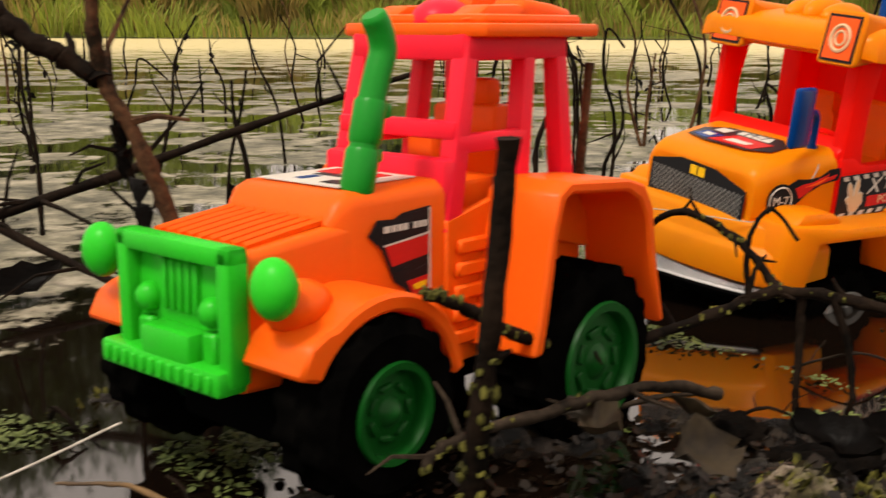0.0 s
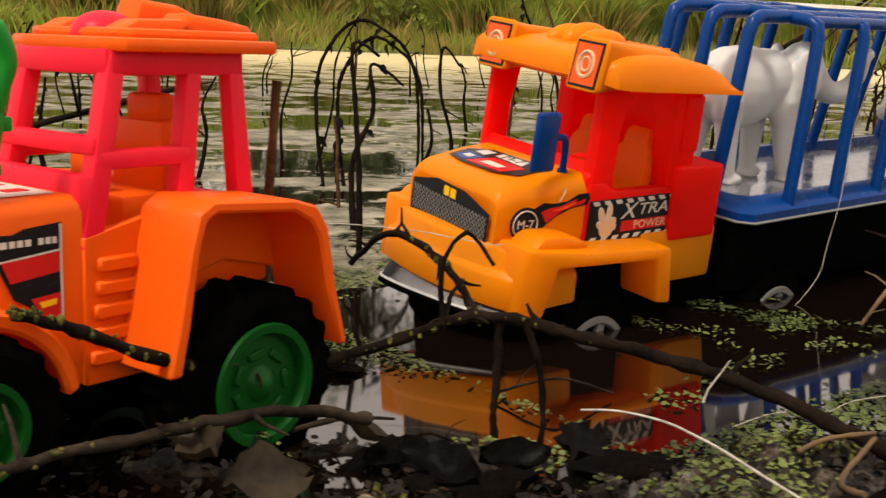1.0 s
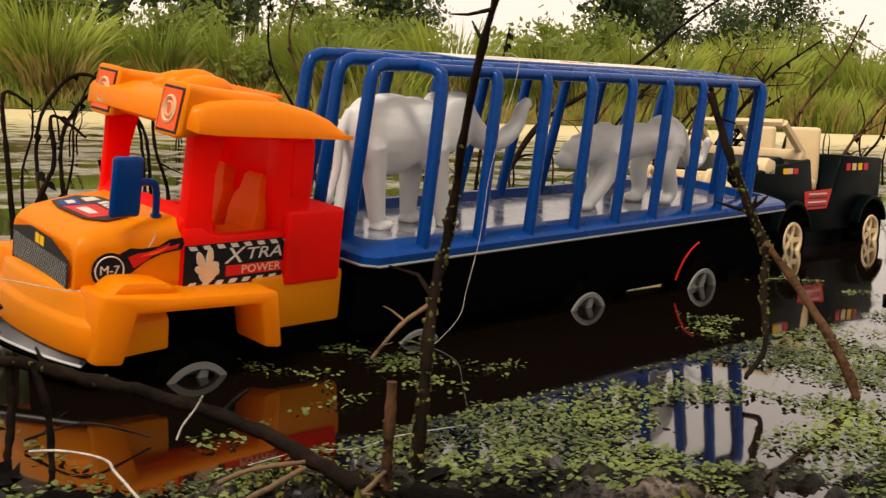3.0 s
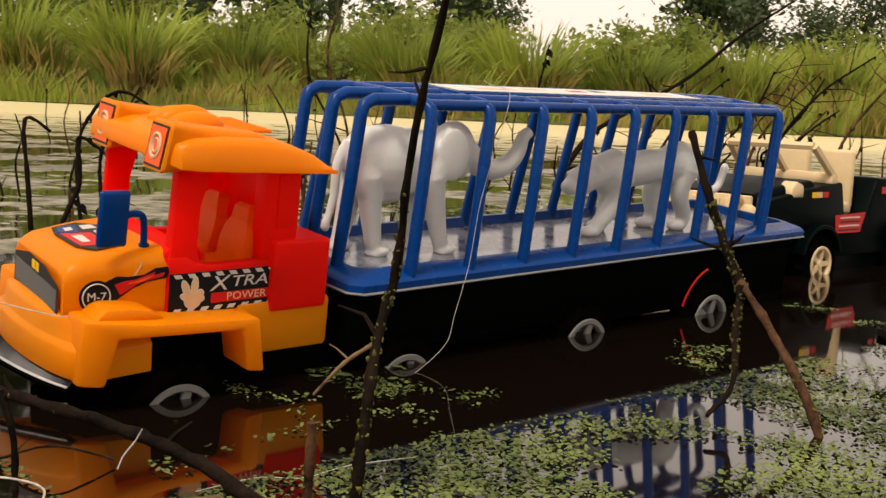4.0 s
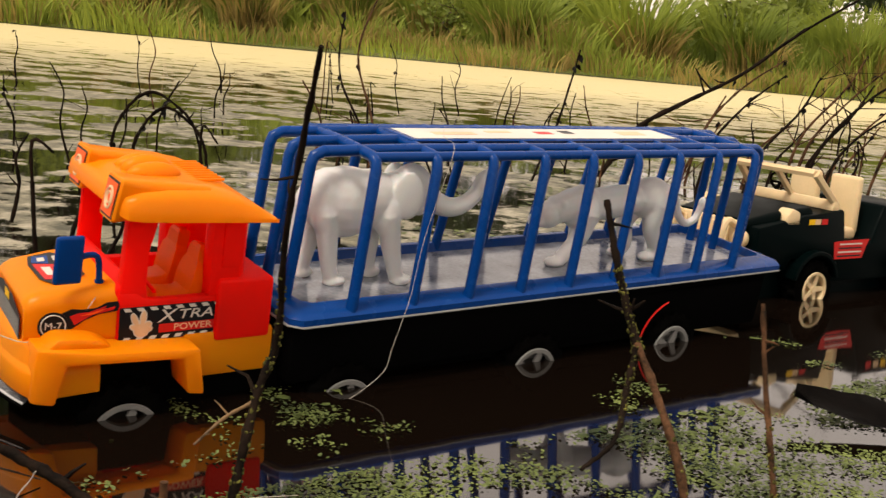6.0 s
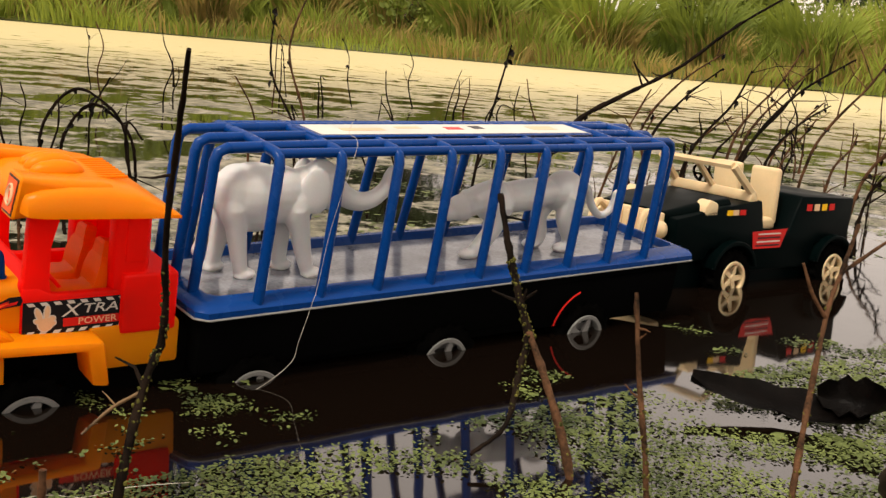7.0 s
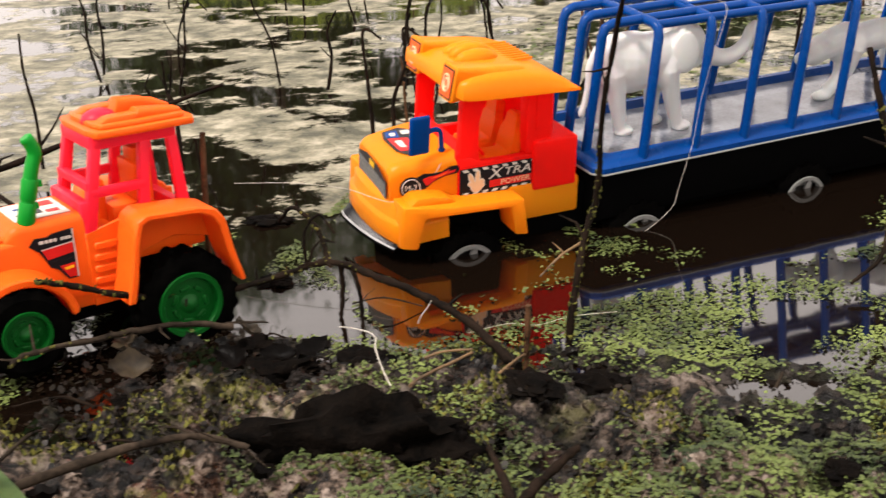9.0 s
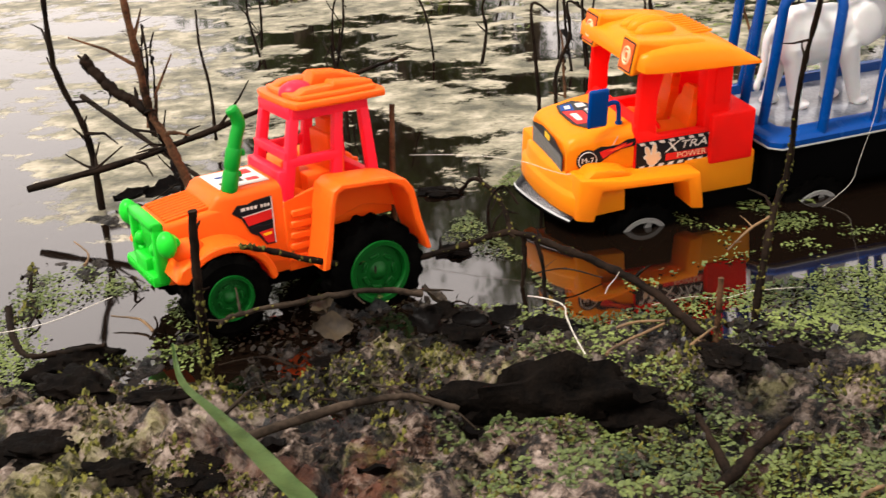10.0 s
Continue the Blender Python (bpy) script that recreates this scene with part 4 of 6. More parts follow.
SIDE = Matrix.Translation((0.0782, 0.0266, 0.0437)) @ UPR
st = plate("door_sticker", rect(-0.0332, -0.0112, 0.0350, 0.0112), SIDE, INK, truck, "black, red and white slogan sticker")
for sgn in (1, -1):
    for i in range(8):
        x = -0.0312 + i * 0.0083
        plate("hazard_stripe", [(x, sgn * 0.0106), (x + 0.0042, sgn * 0.0106), (x + 0.0058, sgn * 0.0084), (x + 0.0016, sgn * 0.0084)], SIDE @ Matrix.Translation((0, 0, 0.0003)), PAPER, st, thick=0.0002)
plate("red_band", rect(-0.0080, -0.0068, 0.0340, -0.0012), SIDE @ Matrix.Translation((0, 0, 0.0003)), REDINK, st, thick=0.0002)
# a raised hand drawn with an outline: palm, two fingers up, folded fingers and thumb
HAND = SIDE @ Matrix.Translation((-0.0195, -0.0008, 0.0003)) @ Matrix.Rotation(radians(8), 4, "Z")
for grow, mt, z in ((0.0007, PAPER, 0.0), (0.0, CREAMINK, 0.0002)):
    for cx, cy, rx, ry, a in ((0.0, -0.0032, 0.0046, 0.0044, 0), (-0.0034, 0.0040, 0.0016, 0.0046, 14), (0.0018, 0.0042, 0.0016, 0.0050, -12), (0.0042, -0.0004, 0.0022, 0.0018, 0), (0.0040, -0.0034, 0.0024, 0.0016, 0), (-0.0034, -0.0010, 0.0036, 0.0016, -30)):
        ca, sa = math.cos(radians(a)), math.sin(radians(a))
        plate("emblem_piece", [(cx + (rx + grow) * math.cos(u) * ca - (ry + grow) * math.sin(u) * sa, cy + (rx + grow) * math.cos(u) * sa + (ry + grow) * math.sin(u) * ca) for u in np.linspace(0, 2 * math.pi, 15)[:-1]], HAND @ Matrix.Translation((0, 0, z + 0.00002 * (cx * 500 + 3))), mt, st, "cream hand emblem", thick=0.0002)
words("lettering", "X", 0.0118, SIDE @ Matrix.Translation((-0.0028, 0.0036, 0.0004)) @ Matrix.Diagonal((1.30, 1.0, 1, 1)), PAPER, st, slant=0.22)
words("lettering", "TRA", 0.0088, SIDE @ Matrix.Translation((0.0160, 0.0040, 0.0004)) @ Matrix.Diagonal((1.45, 1.0, 1, 1)), PAPER, st, slant=0.20)
words("lettering", "POWER", 0.0062, SIDE @ Matrix.Translation((0.0140, -0.0041, 0.0006)) @ Matrix.Diagonal((1.18, 1.0, 1, 1)), CREAMINK, st)
HS = Matrix.Translation((0.0079, 0.0329, 0.0446)) @ Matrix.Rotation(radians(-9), 4, "Z") @ UPR
disc = [(0.0088 * math.cos(a), 0.0088 * math.sin(a)) for a in np.linspace(0, 2 * math.pi, 28)[:-1]]
fl = plate("flame_sticker", [(0.004, 0.0075), (0.010, 0.0105), (0.016, 0.0100), (0.024, 0.0108), (0.030, 0.0142), (0.0365, 0.0148), (0.0375, 0.0118), (0.0365, 0.0088), (0.026, 0.0070), (0.018, 0.0035), (0.008, -0.004)], HS, INK, truck, "black and red flame sticker")
plate("flame_fill", [(0.009, 0.0060), (0.014, 0.0078), (0.020, 0.0084), (0.030, 0.0122), (0.0285, 0.0100), (0.035, 0.0118), (0.034, 0.0096), (0.022, 0.0066), (0.012, 0.0005)], HS @ Matrix.Translation((0, 0, 0.0003)), REDINK, fl, thick=0.0002)
plate("flame_fill", [(0.015, 0.0062), (0.022, 0.0082), (0.030, 0.0108), (0.023, 0.0070)], HS @ Matrix.Translation((0, 0, 0.0005)), LAMPINK, fl, thick=0.0002)
plate("badge", disc, HS @ Matrix.Translation((0, 0, 0.0003)), INK, fl, thick=0.0003)
b = bm_new()
tube(b, [(0.0070 * math.cos(a), 0.0070 * math.sin(a), 0.0006) for a in np.linspace(0, 2 * math.pi, 28)], 0.0004, 4)
bmesh.ops.transform(b, matrix=HS, verts=b.verts)
part("badge_ring", b, PAPER, fl)
words("lettering", "M-7", 0.0062, HS @ Matrix.Translation((0, 0, 0.0007)), PAPER, fl)
GR = Matrix.Translation((-0.00745, 0.0730, 0.0440)) @ Matrix.Rotation(radians(-90 - 2.6), 4, "Z") @ UPR @ Matrix.Rotation(radians(-3.0), 4, "Z")
gp = plate("grille_sticker", [(-0.0325, -0.0098), (0.0325, -0.0098), (0.0325, 0.0068), (0.0200, 0.0100), (0.0120, 0.0122), (-0.0120, 0.0122), (-0.0200, 0.0100), (-0.0325, 0.0068)], GR, INK, truck, "black and silver mesh grille sticker")
b = bm_new()
for i in range(-18, 19):
    for s in (1, -1):
        x0, x1 = i * 0.0028 - s * 0.006, i * 0.0028 + s * 0.006
        y0, y1 = -0.0084, 0.0046
        p, q = Vector((x0, y0, 0.00045)), Vector((x1, y1, 0.00045))
        lo, hi = 0.0, 1.0
        for bound in (-0.0308, 0.0308):
            if abs(q.x - p.x) > 1e-9:
                t = (bound - p.x) / (q.x - p.x)
                if (p.x - bound) * (1 if bound > 0 else -1) > 0:
                    lo = max(lo, t)
                if (q.x - bound) * (1 if bound > 0 else -1) > 0:
                    hi = min(hi, t)
        if hi > lo:
            tube(b, [p.lerp(q, lo), p.lerp(q, hi)], 0.00024, 4)
bmesh.ops.transform(b, matrix=GR, verts=b.verts)
part("mesh", b, RIM, gp)
for x in (-0.0027, 0.0027):
    plate("logo_mark", [(x - 0.0022, 0.0058), (x + 0.0022, 0.0058), (x + 0.0022, 0.0106), (x - 0.0022, 0.0106)], GR @ Matrix.Translation((0, 0, 0.0003)), YELLOWINK, gp, thick=0.0003)
TOP = Matrix.Translation((0.020, 0.0715, 0.0667)) @ Matrix.Rotation(radians(-7.5), 4, "Y") @ Matrix.Rotation(radians(-90), 4, "Z")
hs = plate("bonnet_sticker", [(-0.026, -0.010), (-0.012, -0.0135), (0.014, -0.0135), (0.026, -0.008), (0.027, 0.003), (0.018, 0.012), (-0.016, 0.012), (-0.027, 0.004)], TOP, INK, truck, "black, red and white bonnet sticker")
TOP3 = TOP @ Matrix.Translation((0, 0, 0.0003))
TOP5 = TOP @ Matrix.Translation((0, 0, 0.0005))
plate("sticker_fill", [(-0.012, -0.011), (0.016, -0.011), (0.021, 0.001), (-0.004, 0.003)], TOP3, REDINK, hs, thick=0.0002)
plate("sticker_fill", [(-0.024, -0.008), (-0.014, -0.011), (-0.008, -0.002), (-0.022, 0.001)], TOP3, BLUE, hs, thick=0.0002)
plate("sticker_fill", [(-0.020, 0.003), (-0.012, 0.002), (-0.010, 0.009), (-0.018, 0.009)], TOP3, PAPER, hs, thick=0.0002)
plate("sticker_fill", [(-0.006, 0.005), (0.016, 0.003), (0.014, 0.010), (-0.006, 0.010)], TOP3, PAPER, hs, thick=0.0002)
words("lettering", "M-7", 0.0090, TOP5 @ Matrix.Translation((0.005, 0.0072, 0)), INK, hs)
plate("sticker_fill", [(-0.004, -0.008), (0.010, -0.008), (0.012, -0.004), (-0.002, -0.003)], TOP5, PAPER, hs, thick=0.0002)
plate("sticker_fill", [(-0.020, -0.006), (-0.014, -0.007), (-0.013, -0.003), (-0.019, -0.002)], TOP5, PAPER, hs, thick=0.0002)

# tray
TW = 0.128
b = bm_new()
x0, x1 = 0.152, 0.686


def corner_rect(x0, y0, x1, y1, c):
    return [(x0 + c, y0), (x1 - c, y0), (x1, y0 + c), (x1, y1 - c), (x1 - c, y1), (x0 + c, y1), (x0, y1 - c), (x0, y0 + c)]


rings = []
for inset, z, c in ((0.003, 0.0410, 0.006), (0.0, 0.0428, 0.007), (0.0, 0.0470, 0.007), (0.0020, 0.0495, 0.007), (0.0135, 0.0532, 0.006), (0.0160, 0.0528, 0.006), (0.0185, 0.0450, 0.006)):
    rings.append([(x, y, z) for x, y in corner_rect(x0 + inset, inset, x1 - inset, TW - inset, c)])
loft(b, rings)
bmesh.ops.transform(b, matrix=yaw, verts=b.verts)
tray = part("tray", b, BLUE, truck, "royal blue tray rim")
b = bm_new()
prism(b, corner_rect(x0 + 0.019, 0.019, x1 - 0.019, TW - 0.019, 0.007), "z", 0.0448, 0.0462)
bmesh.ops.transform(b, matrix=yaw, verts=b.verts)
part("tray_floor", b, TRAYGREY, tray, "wet glossy grey tray floor")
b = bm_new()
loft(b, [[(x, y, z) for x, y in corner_rect(x0 - i, -i, x1 + i, TW + i, 0.0078)] for i, z in ((0.0006, 0.0412), (0.0012, 0.0420), (0.0006, 0.0428))])
bmesh.ops.transform(b, matrix=yaw, verts=b.verts)
part("tray_lip", b, RIM, tray, "pale moulded lip")

# cage of bent bars
RB, ZT, YN, YF = 0.0040, 0.1525, 0.0118, 0.1060


def bar(name, pts, r=RB, label=""):
    b = bm_new()
    tube(b, pts, r, 10)
    bmesh.ops.transform(b, matrix=yaw, verts=b.verts)
    return part(name, b, BLUE, truck, label)


hoop = None
for i in range(9):
    x, step = 0.2088, 0.0515
    pts = [(x - 0.0110, 0.0045, 0.040), (x - 0.0050, 0.0082, 0.100), (x - 0.0008, YN - 0.0005, ZT - 0.008), (x, YN + 0.0018, ZT - 0.0025), (x, YN + 0.007, ZT), (x, 0.060, ZT + 0.0012), (x, YF - 0.007, ZT), (x, YF - 0.0018, ZT - 0.0025), (x - 0.0008, YF + 0.0005, ZT - 0.008), (x - 0.005, YF + 0.004, 0.10), (x - 0.0110, YF + 0.0085, 0.040)]
    if i == 0:
        hoop = bar("cage_hoop", [tuple(p) for p in pts])
    else:
        again(hoop, truck, yaw @ Matrix.Translation((i * step, 0, 0)) @ yaw.inverted())
for y in (0.0326, 0.0600, 0.0875):
    bar("cage_rail", [(0.1620, y, 0.040), (0.1672, y, 0.100), (0.1705, y, ZT - 0.009), (0.1725, y, ZT - 0.003), (0.179, y, ZT), (0.25, y, ZT + 0.001), (0.57, y, ZT + 0.001), (0.646, y, ZT), (0.6525, y, ZT - 0.003), (0.6548, y, ZT - 0.009), (0.6540, y, 0.10), (0.6520, y, 0.040)])
for y in (YN + 0.0055, YF - 0.0055):
    bar("cage_edge_rail", [(0.2088, y, ZT - 0.0005), (0.6208, y, ZT - 0.0005)], 0.0036)
b = bm_new()
add_box(b, (0.258, 0.0420, ZT + 0.0035), (0.552, 0.0790, ZT + 0.0055), 0.001, 1)
bmesh.ops.transform(b, matrix=yaw, verts=b.verts)
sign = part("roof_board", b, BLUE, truck, "blue board with a pale sticker")
b = bm_new()
add_box(b, (0.263, 0.0450, ZT + 0.0056), (0.547, 0.0760, ZT + 0.0059))
bmesh.ops.transform(b, matrix=yaw, verts=b.verts)
paper = part("roof_sticker", b, PAPER, sign, "pale cream sticker with faded figures")
for x0_, y0_, x1_, y1_, mt in ((0.395, 0.058, 0.412, 0.066, REDINK), (0.425, 0.060, 0.437, 0.070, INK), (0.345, 0.062, 0.37, 0.068, CREAMINK), (0.29, 0.056, 0.33, 0.064, CREAMINK), (0.49, 0.056, 0.52, 0.068, CREAMINK)):
    plate("faded_mark", rect(x0_, y0_, x1_, y1_), yaw @ Matrix.Translation((0, 0, ZT + 0.0059)), mt, paper, thick=0.0002)

# wheels in four axles
first = None
for x, z in ((0.0480, -0.0245), (0.2040, -0.0290), (0.3800, -0.0280), (0.5420, -0.0275)):
    y = 0.0135 + max(0, x - 0.2) * 0.035
    m = Matrix.Translation((x, y, z))
    far = Matrix.Translation((x, 2 * MID - 0.0135 + (y - 0.0135), z)) @ Matrix.Rotation(math.pi, 4, "Z")
    if first is None:
        first = wheel(truck, m, 0.0320, 0.020, 0.0225, RIM, 5, 18, "grey spoked wheel")
    else:
        again(first, truck, m)
    again(first, truck, far)
b = bm_new()
tube(b, [(0.542 + 0.041 * math.cos(a), 0.0260, -0.0210 + 0.041 * math.sin(a)) for a in np.linspace(1.9, 2.9, 10)], 0.0008, 5)
part("mudguard_edge", b, REDINK, truck, "thin red mudguard line")

# ---- white toy animals on the tray ----


def animal(name, builder, label, shift, centre, turn):
    about = Matrix.Translation(centre) @ Matrix.Rotation(radians(turn), 4, "Z") @ Matrix.Translation(-Vector(centre))
    b = bm_new()
    builder(b)
    ob = ob_from(name, b, WHITE, None, "", TRUCK @ yaw @ Matrix.Translation(shift) @ about, 180)
    rm = ob.modifiers.new("skin", "REMESH")
    rm.mode, rm.voxel_size, rm.use_smooth_shade = "VOXEL", 0.0011, True
    sm = ob.modifiers.new("soften", "SMOOTH")
    sm.factor, sm.iterations = 0.5, 10
    return tagged(ob, label, "toy animal", "animals in the cage")


FL = 0.0458


def elephant(b):
    y = 0.068
    ball(b, (0.222, y, 0.1055), (0.031, 0.0195, 0.0265))
    ball(b, (0.240, y, 0.108), (0.026, 0.0175, 0.0225))
    ball(b, (0.209, y, 0.108), (0.018, 0.0175, 0.0225))
    ball(b, (0.274, y, 0.118), (0.0165, 0.0135, 0.0180))
    ball(b, (0.262, y, 0.112), (0.016, 0.013, 0.018))
    tube(b, smooth_line([(0.284, y, 0.117), (0.296, y, 0.107), (0.309, y, 0.103), (0.321, y, 0.106), (0.330, y, 0.115), (0.333, y, 0.126), (0.339, y, 0.131)], 5), [0.0095 - 0.0055 * i / 30 for i in range(31)], 12)
    ball(b, (0.283, y, 0.103), (0.006, 0.006, 0.007))
    for s in (-1, 1):
        ball(b, (0.266, y + s * 0.0150, 0.115), (0.0120, 0.0032, 0.0185), m=Matrix.Rotation(s * 0.25, 4, "Z"))
    for x, s, lean in ((0.206, -1, 0.010), (0.206, 1, -0.008), (0.254, -1, 0.015), (0.250, 1, 0.002)):
        yy = y + s * 0.0095
        tube(b, smooth_line([(x, yy, 0.100), (x + lean * 0.4, yy, 0.075), (x + lean * 0.8, yy, 0.055), (x + lean, yy, FL + 0.004), (x + lean, yy, FL)], 4), [0.0098 - 0.0044 * math.sin(min(1, i / 11) * 1.57) + (0.0012 if i > 12 else 0) for i in range(17)], 12)
        ball(b, (x, yy, 0.098), (0.0104, 0.0088, 0.0170))
        ball(b, (x + lean + 0.003, yy, FL + 0.0035), (0.0080, 0.0070, 0.0042))
    tube(b, smooth_line([(0.194, y, 0.120), (0.187, y - 0.001, 0.105), (0.186, y - 0.002, 0.085), (0.182, y - 0.003, 0.068)], 5), [0.0040 - 0.0014 * i / 15 for i in range(16)], 8)
    ball(b, (0.1815, y - 0.003, 0.066), (0.0032, 0.0030, 0.0055))


def lioness(b):
    y = 0.070
    ball(b, (0.475, y, 0.0985), (0.050, 0.0145, 0.0145), m=Matrix.Rotation(radians(-6), 4, "Y"))
    ball(b, (0.444, y, 0.094), (0.022, 0.0150, 0.0190))
    ball(b, (0.522, y, 0.102), (0.022, 0.0150, 0.0190))
    tube(b, [(0.446, y, 0.100), (0.428, y, 0.097), (0.412, y, 0.091)], [0.0150, 0.0130, 0.0115], 12)
    ball(b, (0.408, y, 0.089), (0.0135, 0.0110, 0.0118))
    ball(b, (0.397, y, 0.0845), (0.0090, 0.0072, 0.0068))
    for s in (-1, 1):
        ball(b, (0.416, y + s * 0.0085, 0.0985), (0.0040, 0.0030, 0.0045))
    for pts, s in (([(0.444, 0.092), (0.440, 0.072), (0.426, 0.056), (0.419, FL + 0.002)], -1), ([(0.448, 0.092), (0.452, 0.070), (0.449, 0.055), (0.445, FL + 0.002)], 1), ([(0.526, 0.098), (0.522, 0.078), (0.532, 0.058), (0.527, FL + 0.002)], -1), ([(0.520, 0.096), (0.506, 0.078), (0.511, 0.058), (0.505, FL + 0.002)], 1)):
        yy = y + s * 0.0085
        l3 = smooth_line([(x, yy, z) for x, z in pts], 6)
        tube(b, l3, [0.0112 - 0.0060 * (i / (len(l3) - 1)) ** 0.6 for i in range(len(l3))], 12)
        ball(b, (pts[0][0], yy, pts[0][1]), (0.0125, 0.0095, 0.0150))
        ball(b, (pts[-1][0] - 0.003, yy, FL + 0.004), (0.0098, 0.0068, 0.0046))
    tube(b, smooth_line([(0.540, y, 0.112), (0.553, y, 0.102), (0.562, y, 0.086), (0.574, y, 0.077), (0.586, y, 0.081), (0.591, y, 0.094)], 5), [0.0046 - 0.0012 * i / 25 for i in range(26)], 8)
    ball(b, (0.5915, y, 0.096), (0.0042, 0.0038, 0.006))


animal("toy_elephant", elephant, "white plastic toy elephant with raised trunk in the cage", (0.003, -0.0030, 0.0), (0.245, 0.068, 0), -11)
animal("toy_lioness", lioness, "white plastic toy lioness stalking in the cage", (0.019, -0.0080, 0.0), (0.43, 0.068, 0), -4)

# ---- toy tractor ----
TRACTOR = pose(-0.0555, 0.2985, 0, 0, 0, 52)
tractor = thing("toy_tractor", TRACTOR, "fluorescent orange toy tractor with pink cab and green grille on mud", "toy tractor")
b = bm_new()
loft(b, [rrect(-0.001, -0.0255, 0.0255, 0.031, 0.0705, 0.003), rrect(0.018, -0.026, 0.026, 0.030, 0.0725, 0.003), rrect(0.040, -0.0262, 0.0262, 0.029, 0.0745, 0.003)])
loft(b, [rrect(0.031, -0.024, 0.024, 0.05, 0.0755, 0.004), rrect(0.0355, -0.0258, 0.0258, 0.03, 0.0815, 0.005), rrect(0.040, -0.0265, 0.0265, 0.028, 0.0830, 0.005), rrect(0.083, -0.0272, 0.0272, 0.026, 0.0835, 0.005)])
part("hood", b, ORANGE, tractor, "ridged orange bonnet")
for i in range(9):
    b = bm_new()
    y = -0.020 + i * 0.005
    tube(b, [(0.003, y, 0.0715), (0.018, y, 0.0735), (0.033, y, 0.0752)], 0.0014, 6)
    part("ridge", b, ORANGE, tractor)
b = bm_new()
for y0, y1 in ((-0.0265, -0.0205), (0.0205, 0.0265)):
    add_box(b, (-0.0075, y0, 0.034), (0.0, y1, 0.0730), 0.0016)
add_box(b, (-0.0075, -0.0265, 0.0670), (0.0, 0.0265, 0.0730), 0.0016)
add_box(b, (-0.0030, -0.024, 0.034), (0.0, 0.024, 0.070), 0.001)
for i in range(5):
    add_box(b, (-0.0048, -0.0085 + i * 0.0036, 0.051), (-0.0028, -0.0065 + i * 0.0036, 0.066), 0.0005, 1)
add_box(b, (-0.0105, -0.0115, 0.037), (-0.002, 0.0115, 0.0475), 0.0018)
for y in (-0.0150, 0.0150):
    ball(b, (-0.0040, y, 0.0535), (0.0042, 0.0042, 0.0045), 14)
    add_box(b, (-0.0065, y - 0.003, 0.037), (-0.002, y + 0.003, 0.048), 0.001, 1)
grille = part("grille", b, GREEN, tractor, "bright green moulded grille")
b = bm_new()
add_box(b, (-0.0110, -0.0255, 0.0320), (-0.0005, 0.0315, 0.0395), 0.0016)
for i in range(12):
    add_box(b, (-0.0120, -0.0225 + i * 0.0044, 0.0335), (-0.0102, -0.0203 + i * 0.0044, 0.0382), 0.0004, 1)
part("bumper", b, GREEN, grille)
for y in (-0.0405, 0.0395):
    b = bm_new()
    ball(b, (-0.0035, y, 0.0640), (0.0060, 0.0070, 0.0085), 24)
    tube(b, [(0.002, y, 0.064), (0.004, y * 0.6, 0.062)], 0.003, 8)
    part("headlamp", b, GREEN, tractor, "round green headlamp")

for s in (-1, 1):
    # front mudguard
    b = bm_new()
    out = [(-0.004, 0.041), (0.000, 0.049), (0.006, 0.052)] + [(0.029 + 0.033 * math.cos(a), 0.027 + 0.0315 * math.sin(a)) for a in np.linspace(2.2, 0.1, 14)]
    inn = [(0.029 + 0.0285 * math.cos(a), 0.0255 + 0.0275 * math.sin(a)) for a in np.linspace(0.1, 2.65, 14)]
    lo, hi = sorted((s * 0.0255, s * 0.0505))
    prism(b, out + inn, "y", lo, hi, 0.0012, 1)
    ball(b, (0.010, s * 0.034, 0.056), (0.011, 0.008, 0.0075), 16)
    part("front_mudguard", b, ORANGE, tractor)
    # rear mudguard
    b = bm_new()
    lo, hi = sorted((s * 0.0260, s * 0.0555))
    line = [(0.0895, 0.0270), (0.0935, 0.043), (0.0985, 0.068), (0.1015, 0.0785), (0.108, 0.0822), (0.143, 0.0797), (0.154, 0.0765), (0.1600, 0.0680), (0.1640, 0.047), (0.1705, 0.0240)]
    inner = [(0.1665, 0.0240), (0.1598, 0.046), (0.1555, 0.0650), (0.1510, 0.0715), (0.1430, 0.0755), (0.1095, 0.0780), (0.1055, 0.0760), (0.1025, 0.067), (0.0985, 0.043), (0.0950, 0.0270)]
    prism(b, line + inner, "y", lo, hi, 0.0010, 1)
    lo, hi = sorted((s * 0.0255, s * 0.0285))
    prism(b, [(0.078, 0.022), (0.1045, 0.022), (0.112, 0.050), (0.135, 0.056), (0.160, 0.050), (0.160, 0.072), (0.110, 0.077), (0.078, 0.070)], "y", lo, hi, 0.0006, 1)
    part("rear_mudguard", b, ORANGE, tractor)
    b = bm_new()
    for i in range(5):
        lo, hi = sorted((s * 0.0285, s * 0.0310))
        add_box(b, (0.079 + i * 0.0008, lo, 0.0285 + i * 0.0075), (0.0945 + i * 0.0006, hi, 0.0335 + i * 0.0075), 0.0009, 1)
    part("step", b, ORANGE, tractor)
b = bm_new()
add_box(b, (0.06, -0.0265, 0.022), (0.100, 0.0265, 0.070), 0.002)
add_box(b, (0.095, -0.026, 0.045), (0.158, 0.026, 0.062), 0.002)
part("body", b, ORANGE, tractor)
b = bm_new()
add_box(b, (0.010, -0.022, 0.012), (0.155, 0.022, 0.030), 0.003)
tube(b, [(0.028, -0.05, 0.024), (0.028, 0.05, 0.024)], 0.004, 8)
